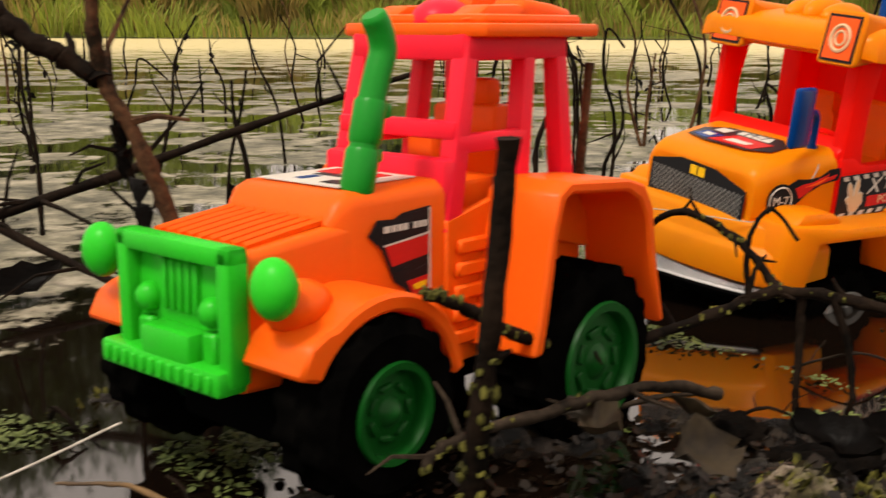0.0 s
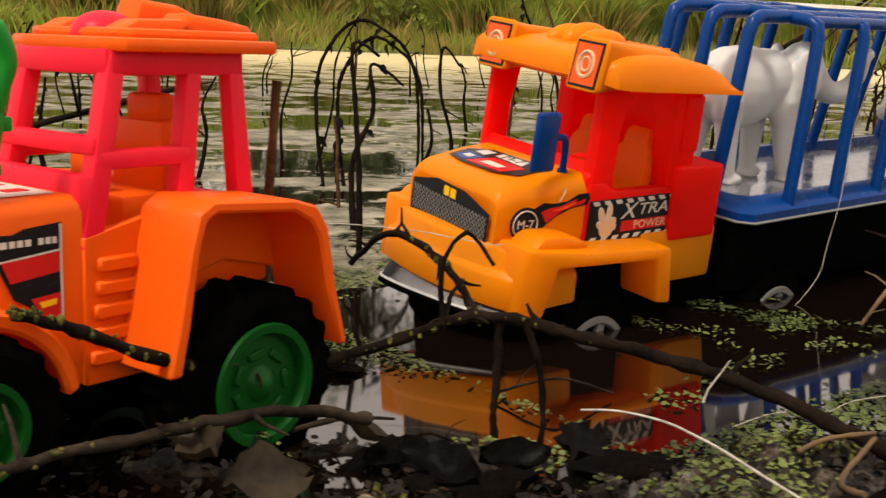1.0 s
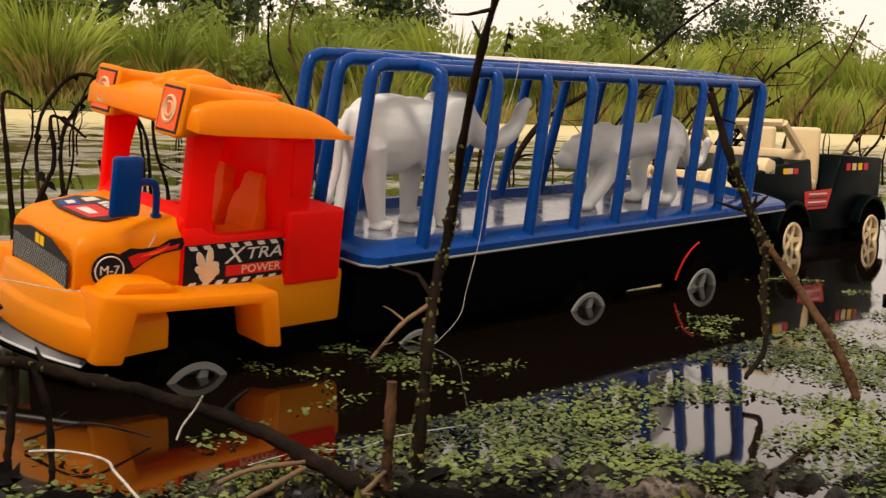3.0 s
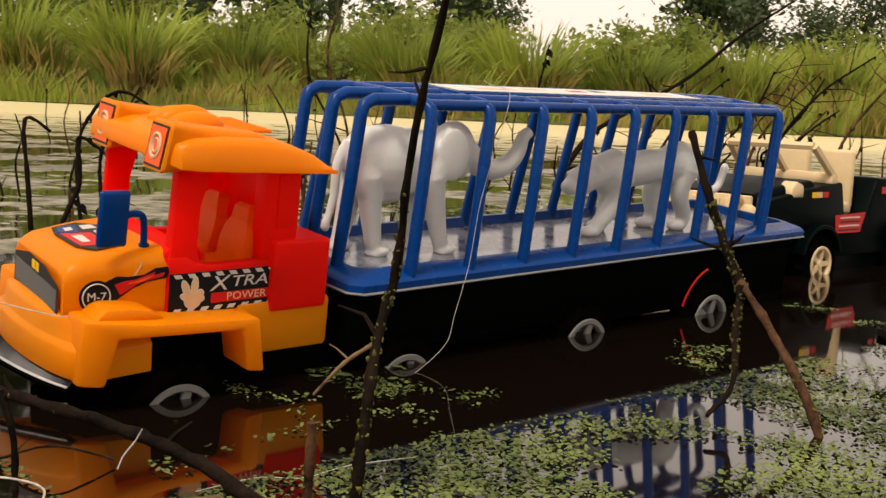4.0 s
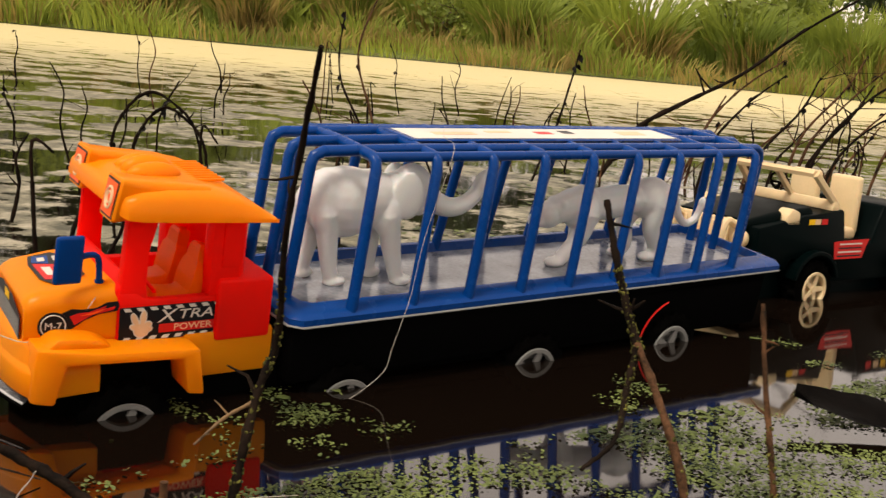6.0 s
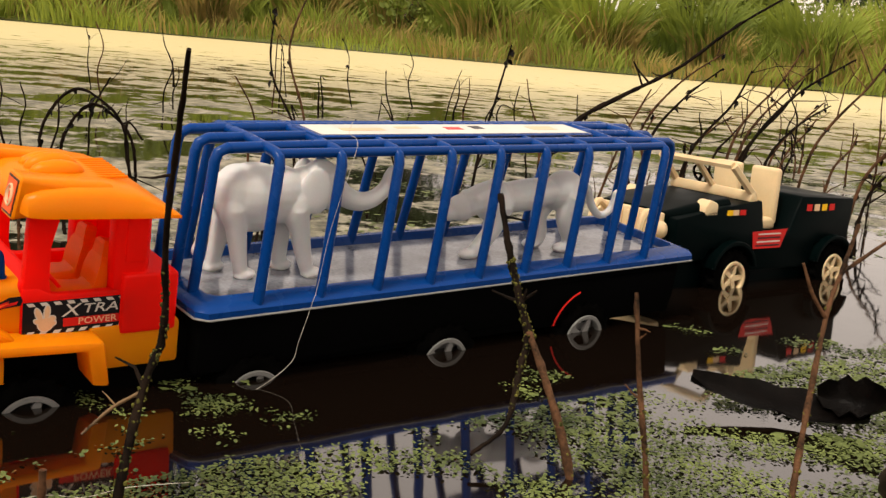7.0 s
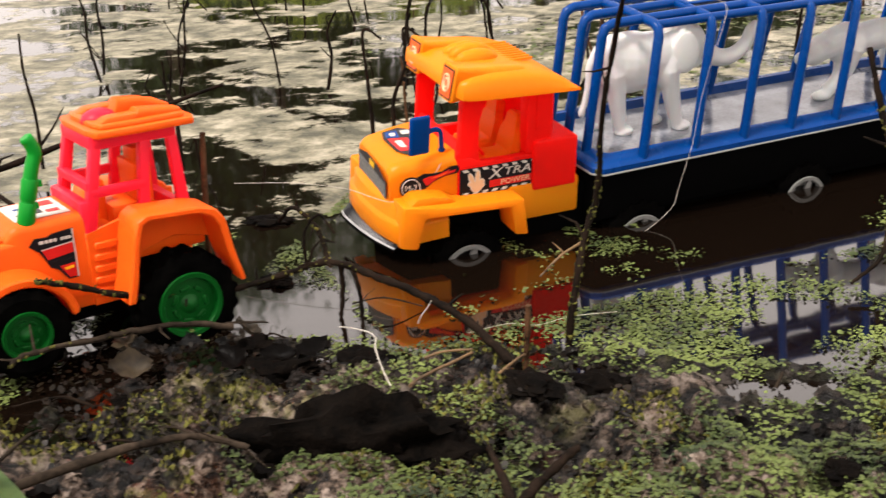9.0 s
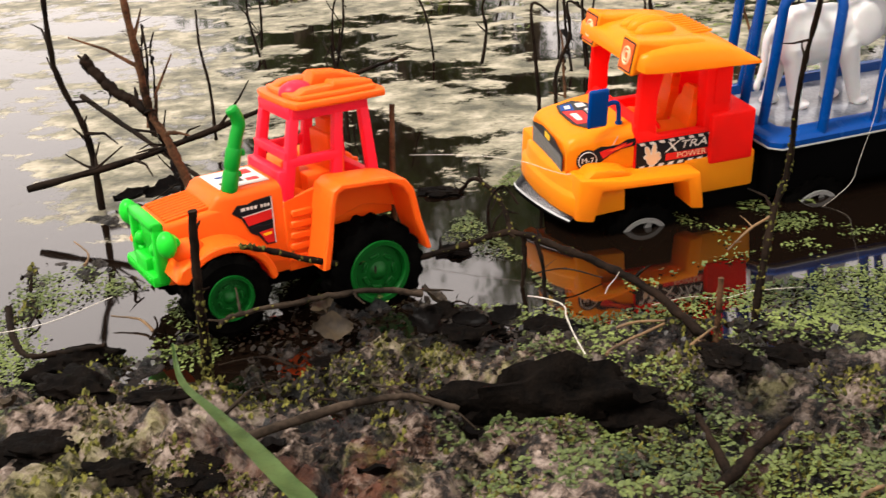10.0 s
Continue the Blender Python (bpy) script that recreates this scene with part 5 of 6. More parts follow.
tube(b, [(0.131, -0.05, 0.017), (0.131, 0.05, 0.017)], 0.004, 8)
part("underframe", b, BLACK, tractor, "black underframe")
# cab frame
CY = 0.0275
for s in (-1, 1):
    for (xa, za), (xb, zb), w in (((0.0815, 0.0660), (0.0945, 0.1280), 0.0038), ((0.1170, 0.0640), (0.1250, 0.1280), 0.0036), ((0.1455, 0.0720), (0.1420, 0.1280), 0.0036)):
        b = bm_new()
        y0, y1 = s * (CY + 0.001), s * (CY - 0.006)
        yt0, yt1 = s * (CY - 0.0015), s * (CY - 0.008)
        loft(b, [[(xa - w, y0, za), (xa + w, y0, za), (xa + w, y1, za), (xa - w, y1, za)], [(xb - w * .85, yt0, zb), (xb + w * .85, yt0, zb), (xb + w * .85, yt1, zb), (xb - w * .85, yt1, zb)]], r=0.0008)
        part("cab_pillar", b, PINK, tractor)
    b = bm_new()
    lo, hi = sorted((s * (CY - 0.0045), s * CY))
    add_box(b, (0.085, lo, 0.0905), (0.122, hi, 0.0968), 0.0012)
    part("cab_bar", b, PINK, tractor)
    b = bm_new()
    add_box(b, (0.080, lo, 0.0600), (0.126, hi, 0.0715), 0.0016)
    part("cab_sill", b, PINK, tractor)
    b = bm_new()
    add_box(b, (0.091, lo - s * 0.001, 0.1200), (0.1455, hi - s * 0.001, 0.1285), 0.0012)
    part("cab_header", b, PINK, tractor)
for lo, hi, r in (((0.0775, -CY, 0.0700), (0.0850, CY, 0.0895), 0.0020), ((0.0835, -CY + 0.001, 0.0950), (0.0890, CY - 0.001, 0.1010), 0.0012), ((0.0895, -CY + 0.002, 0.1200), (0.0965, CY - 0.002, 0.1285), 0.0012), ((0.138, -CY + 0.002, 0.1200), (0.145, CY - 0.002, 0.1285), 0.0012), ((0.1395, -CY + 0.002, 0.0700), (0.146, CY - 0.002, 0.0780), 0.0012)):
    b = bm_new()
    add_box(b, lo, hi, r)
    part("cab_crossbar", b, PINK, tractor)
b = bm_new()
add_box(b, (0.1015, -0.0165, 0.056), (0.1300, 0.0165, 0.0800), 0.0020)
add_box(b, (0.1190, -0.0145, 0.078), (0.1310, 0.0145, 0.1040), 0.0020)
add_box(b, (0.1215, -0.0090, 0.1030), (0.1305, 0.0090, 0.1130), 0.0020)
add_box(b, (0.0960, -0.0060, 0.066), (0.1020, 0.0060, 0.0960), 0.0020)
part("seat", b, ORANGE, tractor, "orange stepped seat block")
# roof
b = bm_new()
plan = [(0.0895, -0.020), (0.0925, -0.0325), (0.120, -0.0340), (0.1555, -0.0330), (0.1590, -0.024), (0.1590, 0.024), (0.1555, 0.0330), (0.120, 0.0340), (0.0925, 0.0325), (0.0895, 0.020)]
prism(b, plan, "z", 0.1275, 0.1320, 0.0014)
prism(b, [(0.125 + (x - 0.125) * 0.86, y * 0.86) for x, y in plan], "z", 0.131, 0.1350, 0.0018)
roof = part("roof", b, ORANGE, tractor, "sculpted orange roof")
for y in (-0.018, 0.018):
    b = bm_new()
    prism(b, [(0.094, 0.133), (0.132, 0.133), (0.122, 0.1385), (0.104, 0.1380)], "y", y - 0.006, y + 0.006, 0.0018)
    part("roof_hump", b, ORANGE, roof)
for y0, y1, x0_, z1 in ((-0.0240, -0.0100, 0.124, 0.1405), (-0.0065, 0.0065, 0.118, 0.1450), (0.0100, 0.0240, 0.124, 0.1405)):
    b = bm_new()
    loft(b, [rrect(x0_ - 0.004, y0, y1, 0.132, 0.1360, 0.0015), rrect(x0_, y0, y1, 0.132, z1, 0.0028), rrect(x0_ + 0.016, y0, y1, 0.132, z1 - 0.0015, 0.0028), rrect(0.1520, y0 + 0.001, y1 - 0.001, 0.132, 0.1370, 0.0020)], r=0.001)
    part("roof_hump", b, ORANGE, roof)
b = bm_new()
ball(b, (0.1060, -0.002, 0.1325), (0.0120, 0.0105, 0.0080), 24)
part("beacon", b, PINK, roof, "pink beacon dome")
# exhaust
b = bm_new()
def along_pipe(z):
    return (0.0466 + (z - 0.083) * 0.243, -0.0201, z)


for z0, z1, r0 in ((0.0815, 0.0948, 0.0053), (0.0962, 0.1092, 0.0051)):
    tube(b, [along_pipe(z0), along_pipe(z0 + 0.0012), along_pipe(z1 - 0.0012), along_pipe(z1)], [r0 - 0.0005, r0, r0, r0 - 0.0005], 16)
tube(b, [along_pipe(0.0930), along_pipe(0.0980)], 0.0045, 14)
tube(b, smooth_line([(0.0526, -0.0203, 0.1080), (0.0555, -0.0204, 0.1170), (0.0578, -0.0205, 0.1235), (0.0566, -0.0204, 0.1295), (0.0538, -0.0202, 0.1345)], 5), [0.0043] * 19 + [0.0041, 0.0033], 14)
add_box(b, (0.0545, -0.0230, 0.1035), (0.0592, -0.0200, 0.1080), 0.0008)
add_box(b, (0.0510, -0.0230, 0.0905), (0.0552, -0.0200, 0.0945), 0.0008)
part("exhaust_pipe", b, PIPEGREEN, tractor, "green bent exhaust pipe")
# stickers
SD = Matrix.Translation((0.0585, -0.0275, 0.0600)) @ UPR
ds = plate("side_sticker", [(-0.0150, 0.0095), (-0.0110, 0.0140), (-0.004, 0.0135), (0.0, 0.0150), (0.0125, 0.0160), (0.0125, -0.0160), (0.0060, -0.0160), (0.0010, -0.0090), (-0.0040, -0.0060), (-0.0090, 0.0045)], SD, INK, tractor, "black, red and white sticker")
UP3 = Matrix.Translation((0, 0, 0.0003))
plate("sticker_edge", rect(0.0117, -0.0155, 0.0124, 0.0155), SD @ UP3, PAPER, ds, thick=0.0002)
plate("sticker_edge", [(-0.0085, 0.0060), (0.0115, 0.0078), (0.0115, 0.0072), (-0.0082, 0.0054)], SD @ UP3, PAPER, ds, thick=0.0002)
plate("sticker_fill", [(-0.0146, 0.0096), (-0.0108, 0.0136), (-0.0042, 0.0130), (0.0, 0.0145), (0.0115, 0.0152), (0.0115, 0.0088), (0.002, 0.0078), (-0.006, 0.0066), (-0.0095, 0.0088)], SD @ UP3, INK, ds, thick=0.0002)
plate("sticker_fill", [(-0.0078, 0.0056), (0.0115, 0.0070), (0.0115, 0.0008), (-0.0050, -0.0010)], SD @ UP3, REDINK, ds, thick=0.0002)
plate("sticker_fill", [(-0.0035, -0.0030), (0.0020, -0.0018), (0.0060, -0.0034), (0.0115, -0.0020), (0.0115, -0.0042), (0.0050, -0.0052), (0.0020, -0.0040)], SD @ UP3, INK, ds, thick=0.0002)
plate("sticker_fill", [(0.0016, -0.0066), (0.0115, -0.0058), (0.0115, -0.0150), (0.0066, -0.0150)], SD @ UP3, REDINK, ds, thick=0.0002)
plate("sticker_fill", [(0.0040, -0.0080), (0.0100, -0.0074), (0.0100, -0.0092), (0.0050, -0.0098)], SD @ Matrix.Translation((0, 0, 0.0006)), YELLOWINK, ds, thick=0.0002)
for x0_, x1_ in ((-0.0088, -0.0060), (-0.0052, -0.0034), (-0.0026, -0.0008), (0.0000, 0.0018), (0.0044, 0.0060), (0.0068, 0.0084), (0.0090, 0.0104)):
    plate("text_bar", rect(x0_, 0.0098, x1_, 0.0118), SD @ Matrix.Translation((0, 0, 0.0006)), PAPER, ds, thick=0.0002)
TT = Matrix.Translation((0.0585, 0.0, 0.0836))
ts = plate("bonnet_sticker", rect(-0.0180, -0.0185, 0.0160, 0.0185), TT, PAPER, tractor, "white sticker with dark marks")
for q in ((-0.014, -0.014, -0.008, -0.006, INK), (-0.012, 0.004, -0.004, 0.008, BLUE), (-0.002, -0.010, 0.002, 0.010, INK), (0.004, -0.012, 0.012, -0.006, REDINK), (0.003, 0.004, 0.013, 0.014, REDINK)):
    plate("sticker_fill", rect(*q[:4]), TT @ UP3, q[4], ts, thick=0.0002)
# wheels
fw = wheel(tractor, Matrix.Translation((0.0278, -0.0535, 0.0250)), 0.0262, 0.022, 0.0152, HUBGREEN, 0, 16, "green dished wheel")
again(fw, tractor, Matrix.Translation((0.0278, 0.0535, 0.0250)) @ Matrix.Rotation(math.pi, 4, "Z"))
rw = wheel(tractor, Matrix.Translation((0.1305, -0.0545, 0.0165)), 0.0330, 0.025, 0.0220, HUBGREEN, 0, 18, "green dished wheel")
again(rw, tractor, Matrix.Translation((0.1305, 0.0545, 0.0165)) @ Matrix.Rotation(math.pi, 4, "Z"))

# ---- toy jeep ----
JEEP = pose(0.771, 1.134, 0.002, 0, 0, 38)
jeep = thing("toy_jeep", JEEP, "dark green open toy jeep with cream seats in shallow water", "toy jeep")
JW = 0.135
b = bm_new()
prism(b, [(-0.095, 0.022), (-0.045, 0.022), (-0.036, 0.034), (0.030, 0.034), (0.034, 0.006), (0.150, 0.006), (0.156, 0.034), (0.222, 0.034), (0.226, 0.088), (0.120, 0.092), (0.104, 0.050), (0.056, 0.050), (0.046, 0.088), (-0.020, 0.082), (-0.095, 0.070)], "y", 0.004, JW - 0.004, 0.003)
add_box(b, (-0.085, 0.020, -0.030), (0.215, JW - 0.020, 0.040), 0.003)
part("body", b, JEEPGREEN, jeep)
b = bm_new()
loft(b, [rrect(-0.098, 0.018, JW - 0.018, 0.036, 0.076, 0.006), rrect(-0.06, 0.012, JW - 0.012, 0.036, 0.084, 0.008), rrect(-0.005, 0.008, JW - 0.008, 0.036, 0.090, 0.008)])
part("hood", b, JEEPGREEN, jeep)
b = bm_new()
add_box(b, (-0.104, 0.020, 0.030), (-0.097, JW - 0.020, 0.074), 0.002)
for i in range(7):
    add_box(b, (-0.1065, 0.036 + i * 0.010, 0.040), (-0.1035, 0.040 + i * 0.010, 0.070), 0.0008, 1)
part("grille", b, CREAM, jeep, "cream slotted grille")
b = bm_new()
add_box(b, (-0.125, 0.0, 0.020), (-0.108, JW, 0.034), 0.003)
for y in (0.030, JW - 0.030):
    tube(b, smooth_line([(-0.118, y, 0.030), (-0.124, y, 0.055), (-0.116, y, 0.074), (-0.100, y, 0.066)], 5), 0.004, 8)
part("bumper", b, CREAM, jeep, "cream bumper with loops")
for y in (0.022, JW - 0.022):
    b = bm_new()
    ball(b, (-0.102, y, 0.056), (0.008, 0.010, 0.010), 16)
    part("headlamp", b, CREAM, jeep)
for s in (0, 1):
    f = (lambda y: y) if s == 0 else (lambda y: JW - y)
    for xc in (0.0, 0.188):
        b = bm_new()
        out = [(xc + 0.040 * math.cos(a), 0.004 + 0.040 * math.sin(a)) for a in np.linspace(2.9, 0.25, 14)]
        inn = [(xc + 0.035 * math.cos(a), 0.004 + 0.035 * math.sin(a)) for a in np.linspace(0.25, 2.9, 14)]
        lo, hi = sorted((f(-0.006), f(0.022)))
        prism(b, out + inn, "y", lo, hi, 0.001, 1)
        part("mudguard", b, JEEPGREEN, jeep)
    b = bm_new()
    lo, hi = sorted((f(0.004), f(0.022)))
    prism(b, [(-0.054, 0.070), (-0.028, 0.070), (-0.030, 0.086), (-0.044, 0.090), (-0.052, 0.082)], "y", lo, hi, 0.003)
    part("side_lamp", b, CREAM, jeep)
b = bm_new()
W0, W1, ZT2 = Vector((0.036, 0.010, 0.092)), Vector((0.036, JW - 0.010, 0.092)), 0.126
top0, top1 = Vector((-0.002, 0.014, ZT2)), Vector((-0.002, JW - 0.014, ZT2))
for p, q, r in ((W0, W1, 0.0050), (top0, top1, 0.0045), (W0, top0, 0.0048), (W1, top1, 0.0048), ((W0 + W1) / 2, (top0 + top1) / 2, 0.0040)):
    tube(b, [p, q], r, 6)
prism(b, [(0.026, 0.086), (0.040, 0.086), (0.036, 0.097), (0.028, 0.098)], "y", 0.006, JW - 0.006, 0.002)
part("windscreen_frame", b, CREAM, jeep, "cream windscreen frame")
for x, y in ((0.092, 0.040), (0.092, 0.096), (0.165, 0.068)):
    b = bm_new()
    w = 0.020 if x < 0.15 else 0.040
    add_box(b, (x - 0.036, y - w, 0.050), (x + 0.004, y + w, 0.064), 0.004, 3)
    add_box(b, (x - 0.004, y - w, 0.056), (x + 0.006, y + w, 0.122 if x < 0.15 else 0.088), 0.004, 3)
    part("seat", b, CREAM, jeep, "cream moulded seat")
b = bm_new()
tube(b, [(0.0, 0.013 * math.cos(a), 0.013 * math.sin(a)) for a in np.linspace(0, 2 * math.pi, 21)], 0.0016, 6)
add_box(b, (-0.001, -0.012, -0.001), (0.001, 0.012, 0.001))
tube(b, [(0, 0, 0), (-0.02, 0, -0.012)], 0.002, 6)
bmesh.ops.transform(b, matrix=pose(0.045, 0.096, 0.105, 0, -30, 0), verts=b.verts)
part("steering_wheel", b, BLACK, jeep)
JS = Matrix.Translation((0.052, 0.0036, 0.042)) @ UPR
js = plate("door_sticker", [(-0.014, -0.010), (0.036, -0.010), (0.046, 0.012), (-0.018, 0.010)], JS, REDINK, jeep, "red sticker with pale bars")
for i in range(4):
    plate("text_bar", rect(-0.010 + 0.001 * i, -0.0075 + i * 0.0045, 0.034, -0.0058 + i * 0.0045), JS @ UP3, PAPER if i % 2 else INK, js, thick=0.0002)
for x, c in ((0.135, REDINK), (0.150, CREAMINK), (0.165, YELLOWINK), (0.180, REDINK)):
    plate("body_sticker", rect(-0.005, -0.004, 0.005, 0.004), Matrix.Translation((x, 0.0036, 0.078)) @ UPR, c, jeep)
for x, c in ((0.0, CREAMINK), (0.012, REDINK), (-0.010, YELLOWINK)):
    plate("body_sticker", rect(-0.005, -0.003, 0.005, 0.003), Matrix.Translation((x, 0.0036, 0.075)) @ UPR, c, jeep)
jwh = wheel(jeep, Matrix.Translation((0.0, -0.004, 0.001)), 0.0310, 0.022, 0.0200, CREAM, 5, 18, "cream spoked wheel")
for x, y, tr in ((0.188, -0.004, 0), (0.0, JW + 0.004, 1), (0.188, JW + 0.004, 1)):
    again(jwh, jeep, Matrix.Translation((x, y, 0.001)) @ (Matrix.Rotation(math.pi, 4, "Z") if tr else Matrix()))

# ---- branches, sticks and stems ----


def withered_mesh():
    """One shrivelled leaf of unit size, pointed along x and rolled at its edges."""
    b = bm_new()
    rows = []
    for t, w in ((0.0, 0.03), (0.3, 0.30), (0.65, 0.36), (1.0, 0.16), (1.3, 0.02)):
        rows.append([b.verts.new((t, y * w, 0.35 * w * abs(y) + 0.16 * math.sin(4 * t))) for y in (-1, -0.4, 0.5, 1)])
    for r, q in zip(rows, rows[1:]):
        for i in range(3):
            b.faces.new((r[i], r[i + 1], q[i + 1], q[i]))
    me = bpy.data.meshes.new("dead_leaf")
    b.to_mesh(me)
    b.free()
    me.materials.append(BLACKLEAF)
    me.shade_smooth()
    return me


WITHERED = withered_mesh()


def stick(name, pts, r0, r1, material, label, category="stick", group="", wob=0.18, seed=1, twigs=0, twig_len=0.03, moss=0, knots=0.0, leafy=0):
    """A tapered, crooked branch with side twigs, moss tufts and hanging dead leaves."""
    rng = random.Random(seed)
    line = smooth_line(pts, 8)
    out = []
    for i, p in enumerate(line):
        w = (r0 + r1) * 0.55 * knots
        out.append(p + Vector((rng.uniform(-1, 1), rng.uniform(-1, 1), rng.uniform(-1, 1))) * w)
    k = len(out) - 1
    rad = [r0 + (r1 - r0) * i / k for i in range(k + 1)]
    b = bm_new()
    tube(b, out, rad, 8, wob, rng)
    for t in range(twigs):
        i = rng.randint(1, k - 1)
        d = Vector((rng.uniform(-1, 1), rng.uniform(-0.6, 0.6), rng.uniform(-0.3, 1))).normalized()
        ln = twig_len * rng.uniform(0.4, 1.2)
        mid = out[i] + d * ln * 0.5 + Vector((rng.uniform(-1, 1), 0, rng.uniform(-.5, 1))) * ln * 0.15
        tube(b, [out[i], mid, out[i] + d * ln], [rad[i] * 0.6, rad[i] * 0.4, rad[i] * 0.2], 5)
    ob = ob_from(name, b, material, None, "", None, 60)
    tagged(ob, label, category, group)
    if moss:
        b = bm_new()
        for _ in range(int(moss * 2.2)):
            i = int(k * 0.62 * rng.random() ** 1.3)
            a = rng.uniform(0, 6.28)
            o = Vector((math.cos(a), math.sin(a), rng.uniform(-.5, .8))) * rad[i]
            s = rng.uniform(0.0004, 0.0013)
            t = bmesh.new()
            bmesh.ops.create_icosphere(t, subdivisions=1, radius=1)
            for v in t.verts:
                v.co = v.co * rng.uniform(0.6, 1.2)
            bmesh.ops.transform(t, matrix=Matrix.Translation(out[i] + o) @ Matrix.Diagonal((s, s, s * rng.uniform(.6, 1.8), 1)), verts=t.verts)
            merge(b, t)
        part("moss_tuft", b, MOSS, ob, "yellow-green moss tufts")["kind"] = "stuff"
    for _ in range(leafy):
        i = rng.randint(1, k)
        m = Matrix.Translation(out[i]) @ Matrix.Rotation(rng.uniform(0, 6.28), 4, "Z") @ Matrix.Rotation(rng.uniform(0.2, 2.4), 4, "Y") @ Matrix.Rotation(rng.uniform(-1, 1), 4, "X")
        dead = new("dead_leaf", WITHERED)
        dead.parent = ob
        dead.matrix_basis = m @ Matrix.Diagonal([rng.uniform(0.004, 0.012)] * 3).to_4x4()
    return ob


# sticks standing by the shore in front of the truck
stick("upright_stick", [(0.303, 0.408, -0.04), (0.306, 0.412, 0.010), (0.311, 0.428, 0.055), (0.318, 0.436, 0.085), (0.322, 0.418, 0.135), (0.331, 0.398, 0.185), (0.340, 0.376, 0.225)], 0.0029, 0.0011, BARK, "dark mossy stick standing in the water", "stick", "", 0.22, 3, 4, 0.02, 90, 0.10)
stick("broken_twig", [(0.309, 0.428, 0.052), (0.298, 0.420, 0.046), (0.286, 0.412, 0.034)], 0.0011, 0.0007, STRAW, "pale broken twig lodged on a stick", "stick", seed=8, twigs=2, twig_len=0.012)
stick("upright_stick", [(0.543, 0.512, -0.03), (0.536, 0.526, 0.004), (0.522, 0.556, 0.040), (0.511, 0.580, 0.062)], 0.0028, 0.0024, BARKRED, "peeled brown stick rising from the weed", "stick", seed=4, moss=12, knots=0.05)
stick("mossy_stem", [(0.512, 0.580, 0.058), (0.504, 0.588, 0.080), (0.494, 0.600, 0.112), (0.486, 0.611, 0.144)], 0.0030, 0.0022, BARK, "dark mossy stick end leaning over the weed", "stick", seed=14, twigs=4, twig_len=0.02, moss=60, knots=0.1)
stick("hanging_twig", [(0.511, 0.578, 0.060), (0.506, 0.566, 0.035), (0.500, 0.545, 0.012), (0.480, 0.520, 0.001)], 0.0026, 0.0012, BARK, "thin dark mossy twig hanging to the water", "stick", seed=15, moss=30, knots=0.15)
stick("upright_stick", [(0.578, 0.452, -0.03), (0.572, 0.462, 0.02), (0.565, 0.478, 0.07), (0.560, 0.490, 0.113)], 0.0018, 0.0013, BARKRED, "thin mossy stick standing in duckweed", "stick", seed=5, twigs=3, twig_len=0.012, moss=45, knots=0.12)
fork = stick("forked_stick", [(0.651, 0.462, -0.03), (0.660, 0.490, 0.012), (0.675, 0.530, 0.055), (0.688, 0.560, 0.098), (0.700, 0.580, 0.120), (0.713, 0.600, 0.146)], 0.0022, 0.0012, BARKRED, "forked reddish stick with moss at its fork", "stick", seed=6, moss=40, knots=0.06)
stick("fork_arm", [(0.686, 0.556, 0.094), (0.676, 0.556, 0.108), (0.668, 0.556, 0.126)], 0.0014, 0.0008, BARKRED, "reddish side twig of the forked stick", "stick", seed=7)
stick("fork_arm", [(0.699, 0.578, 0.118), (0.730, 0.60, 0.135), (0.775, 0.63, 0.158)], 0.0015, 0.0008, BARKRED, "thin side twig of the forked stick", "stick", seed=9)
stick("near_stick", [(0.022, 0.224, -0.01), (0.026, 0.222, 0.024), (0.031, 0.217, 0.073), (0.034, 0.217, 0.109)], 0.0030, 0.0024, BARK, "mossy broken stick stuck upright in mud", "stick", seed=10, twigs=2, twig_len=0.015, moss=110, knots=0.10)
stick("red_stick", [(0.0585, 0.4140, -0.02), (0.0600, 0.4140, 0.05), (0.0640, 0.4140, 0.118)], 0.0022, 0.0018, BARKRED, "straight reddish stick behind the tractor", "stick", seed=12, knots=0.05)
# long low branch from the tractor to the shore
stick("fallen_branch", [(0.012, 0.292, 0.058), (0.023, 0.309, 0.050), (0.046, 0.345, 0.030), (0.081, 0.392, 0.018), (0.115, 0.412, 0.024), (0.142, 0.423, 0.030), (0.180, 0.412, 0.026), (0.217, 0.397, 0.021), (0.245, 0.381, 0.015), (0.268, 0.362, 0.008), (0.285, 0.345, 0.004)], 0.0018, 0.0030, BARK, "long dark fallen branch lying low over the water", "branch", seed=20, twigs=9, twig_len=0.016, moss=70, knots=0.18)
stick("twig", [(0.142, 0.423, 0.028), (0.128, 0.440, 0.046), (0.106, 0.455, 0.056), (0.088, 0.47, 0.040)], 0.0020, 0.0012, BARK, "tangled dark twig propped on a branch", "stick", seed=22, twigs=8, twig_len=0.013, knots=0.35, moss=20)
stick("twig", [(0.150, 0.424, 0.028), (0.150, 0.424, 0.012), (0.149, 0.420, -0.01)], 0.0020, 0.0014, BARK, "short dark twig reaching into the water", "stick", seed=23, knots=0.2)
stick("twig", [(0.128, 0.418, 0.026), (0.127, 0.420, 0.05), (0.136, 0.425, 0.062), (0.147, 0.424, 0.05)], 0.0012, 0.0007, BARK, "thin curled dark twig", "stick", seed=24, knots=0.2)
stick("twig", [(0.160, 0.418, 0.030), (0.166, 0.414, 0.010), (0.168, 0.410, -0.01)], 0.0018, 0.0012, BARK, "short dark twig reaching into the water", "stick", seed=25, knots=0.2)
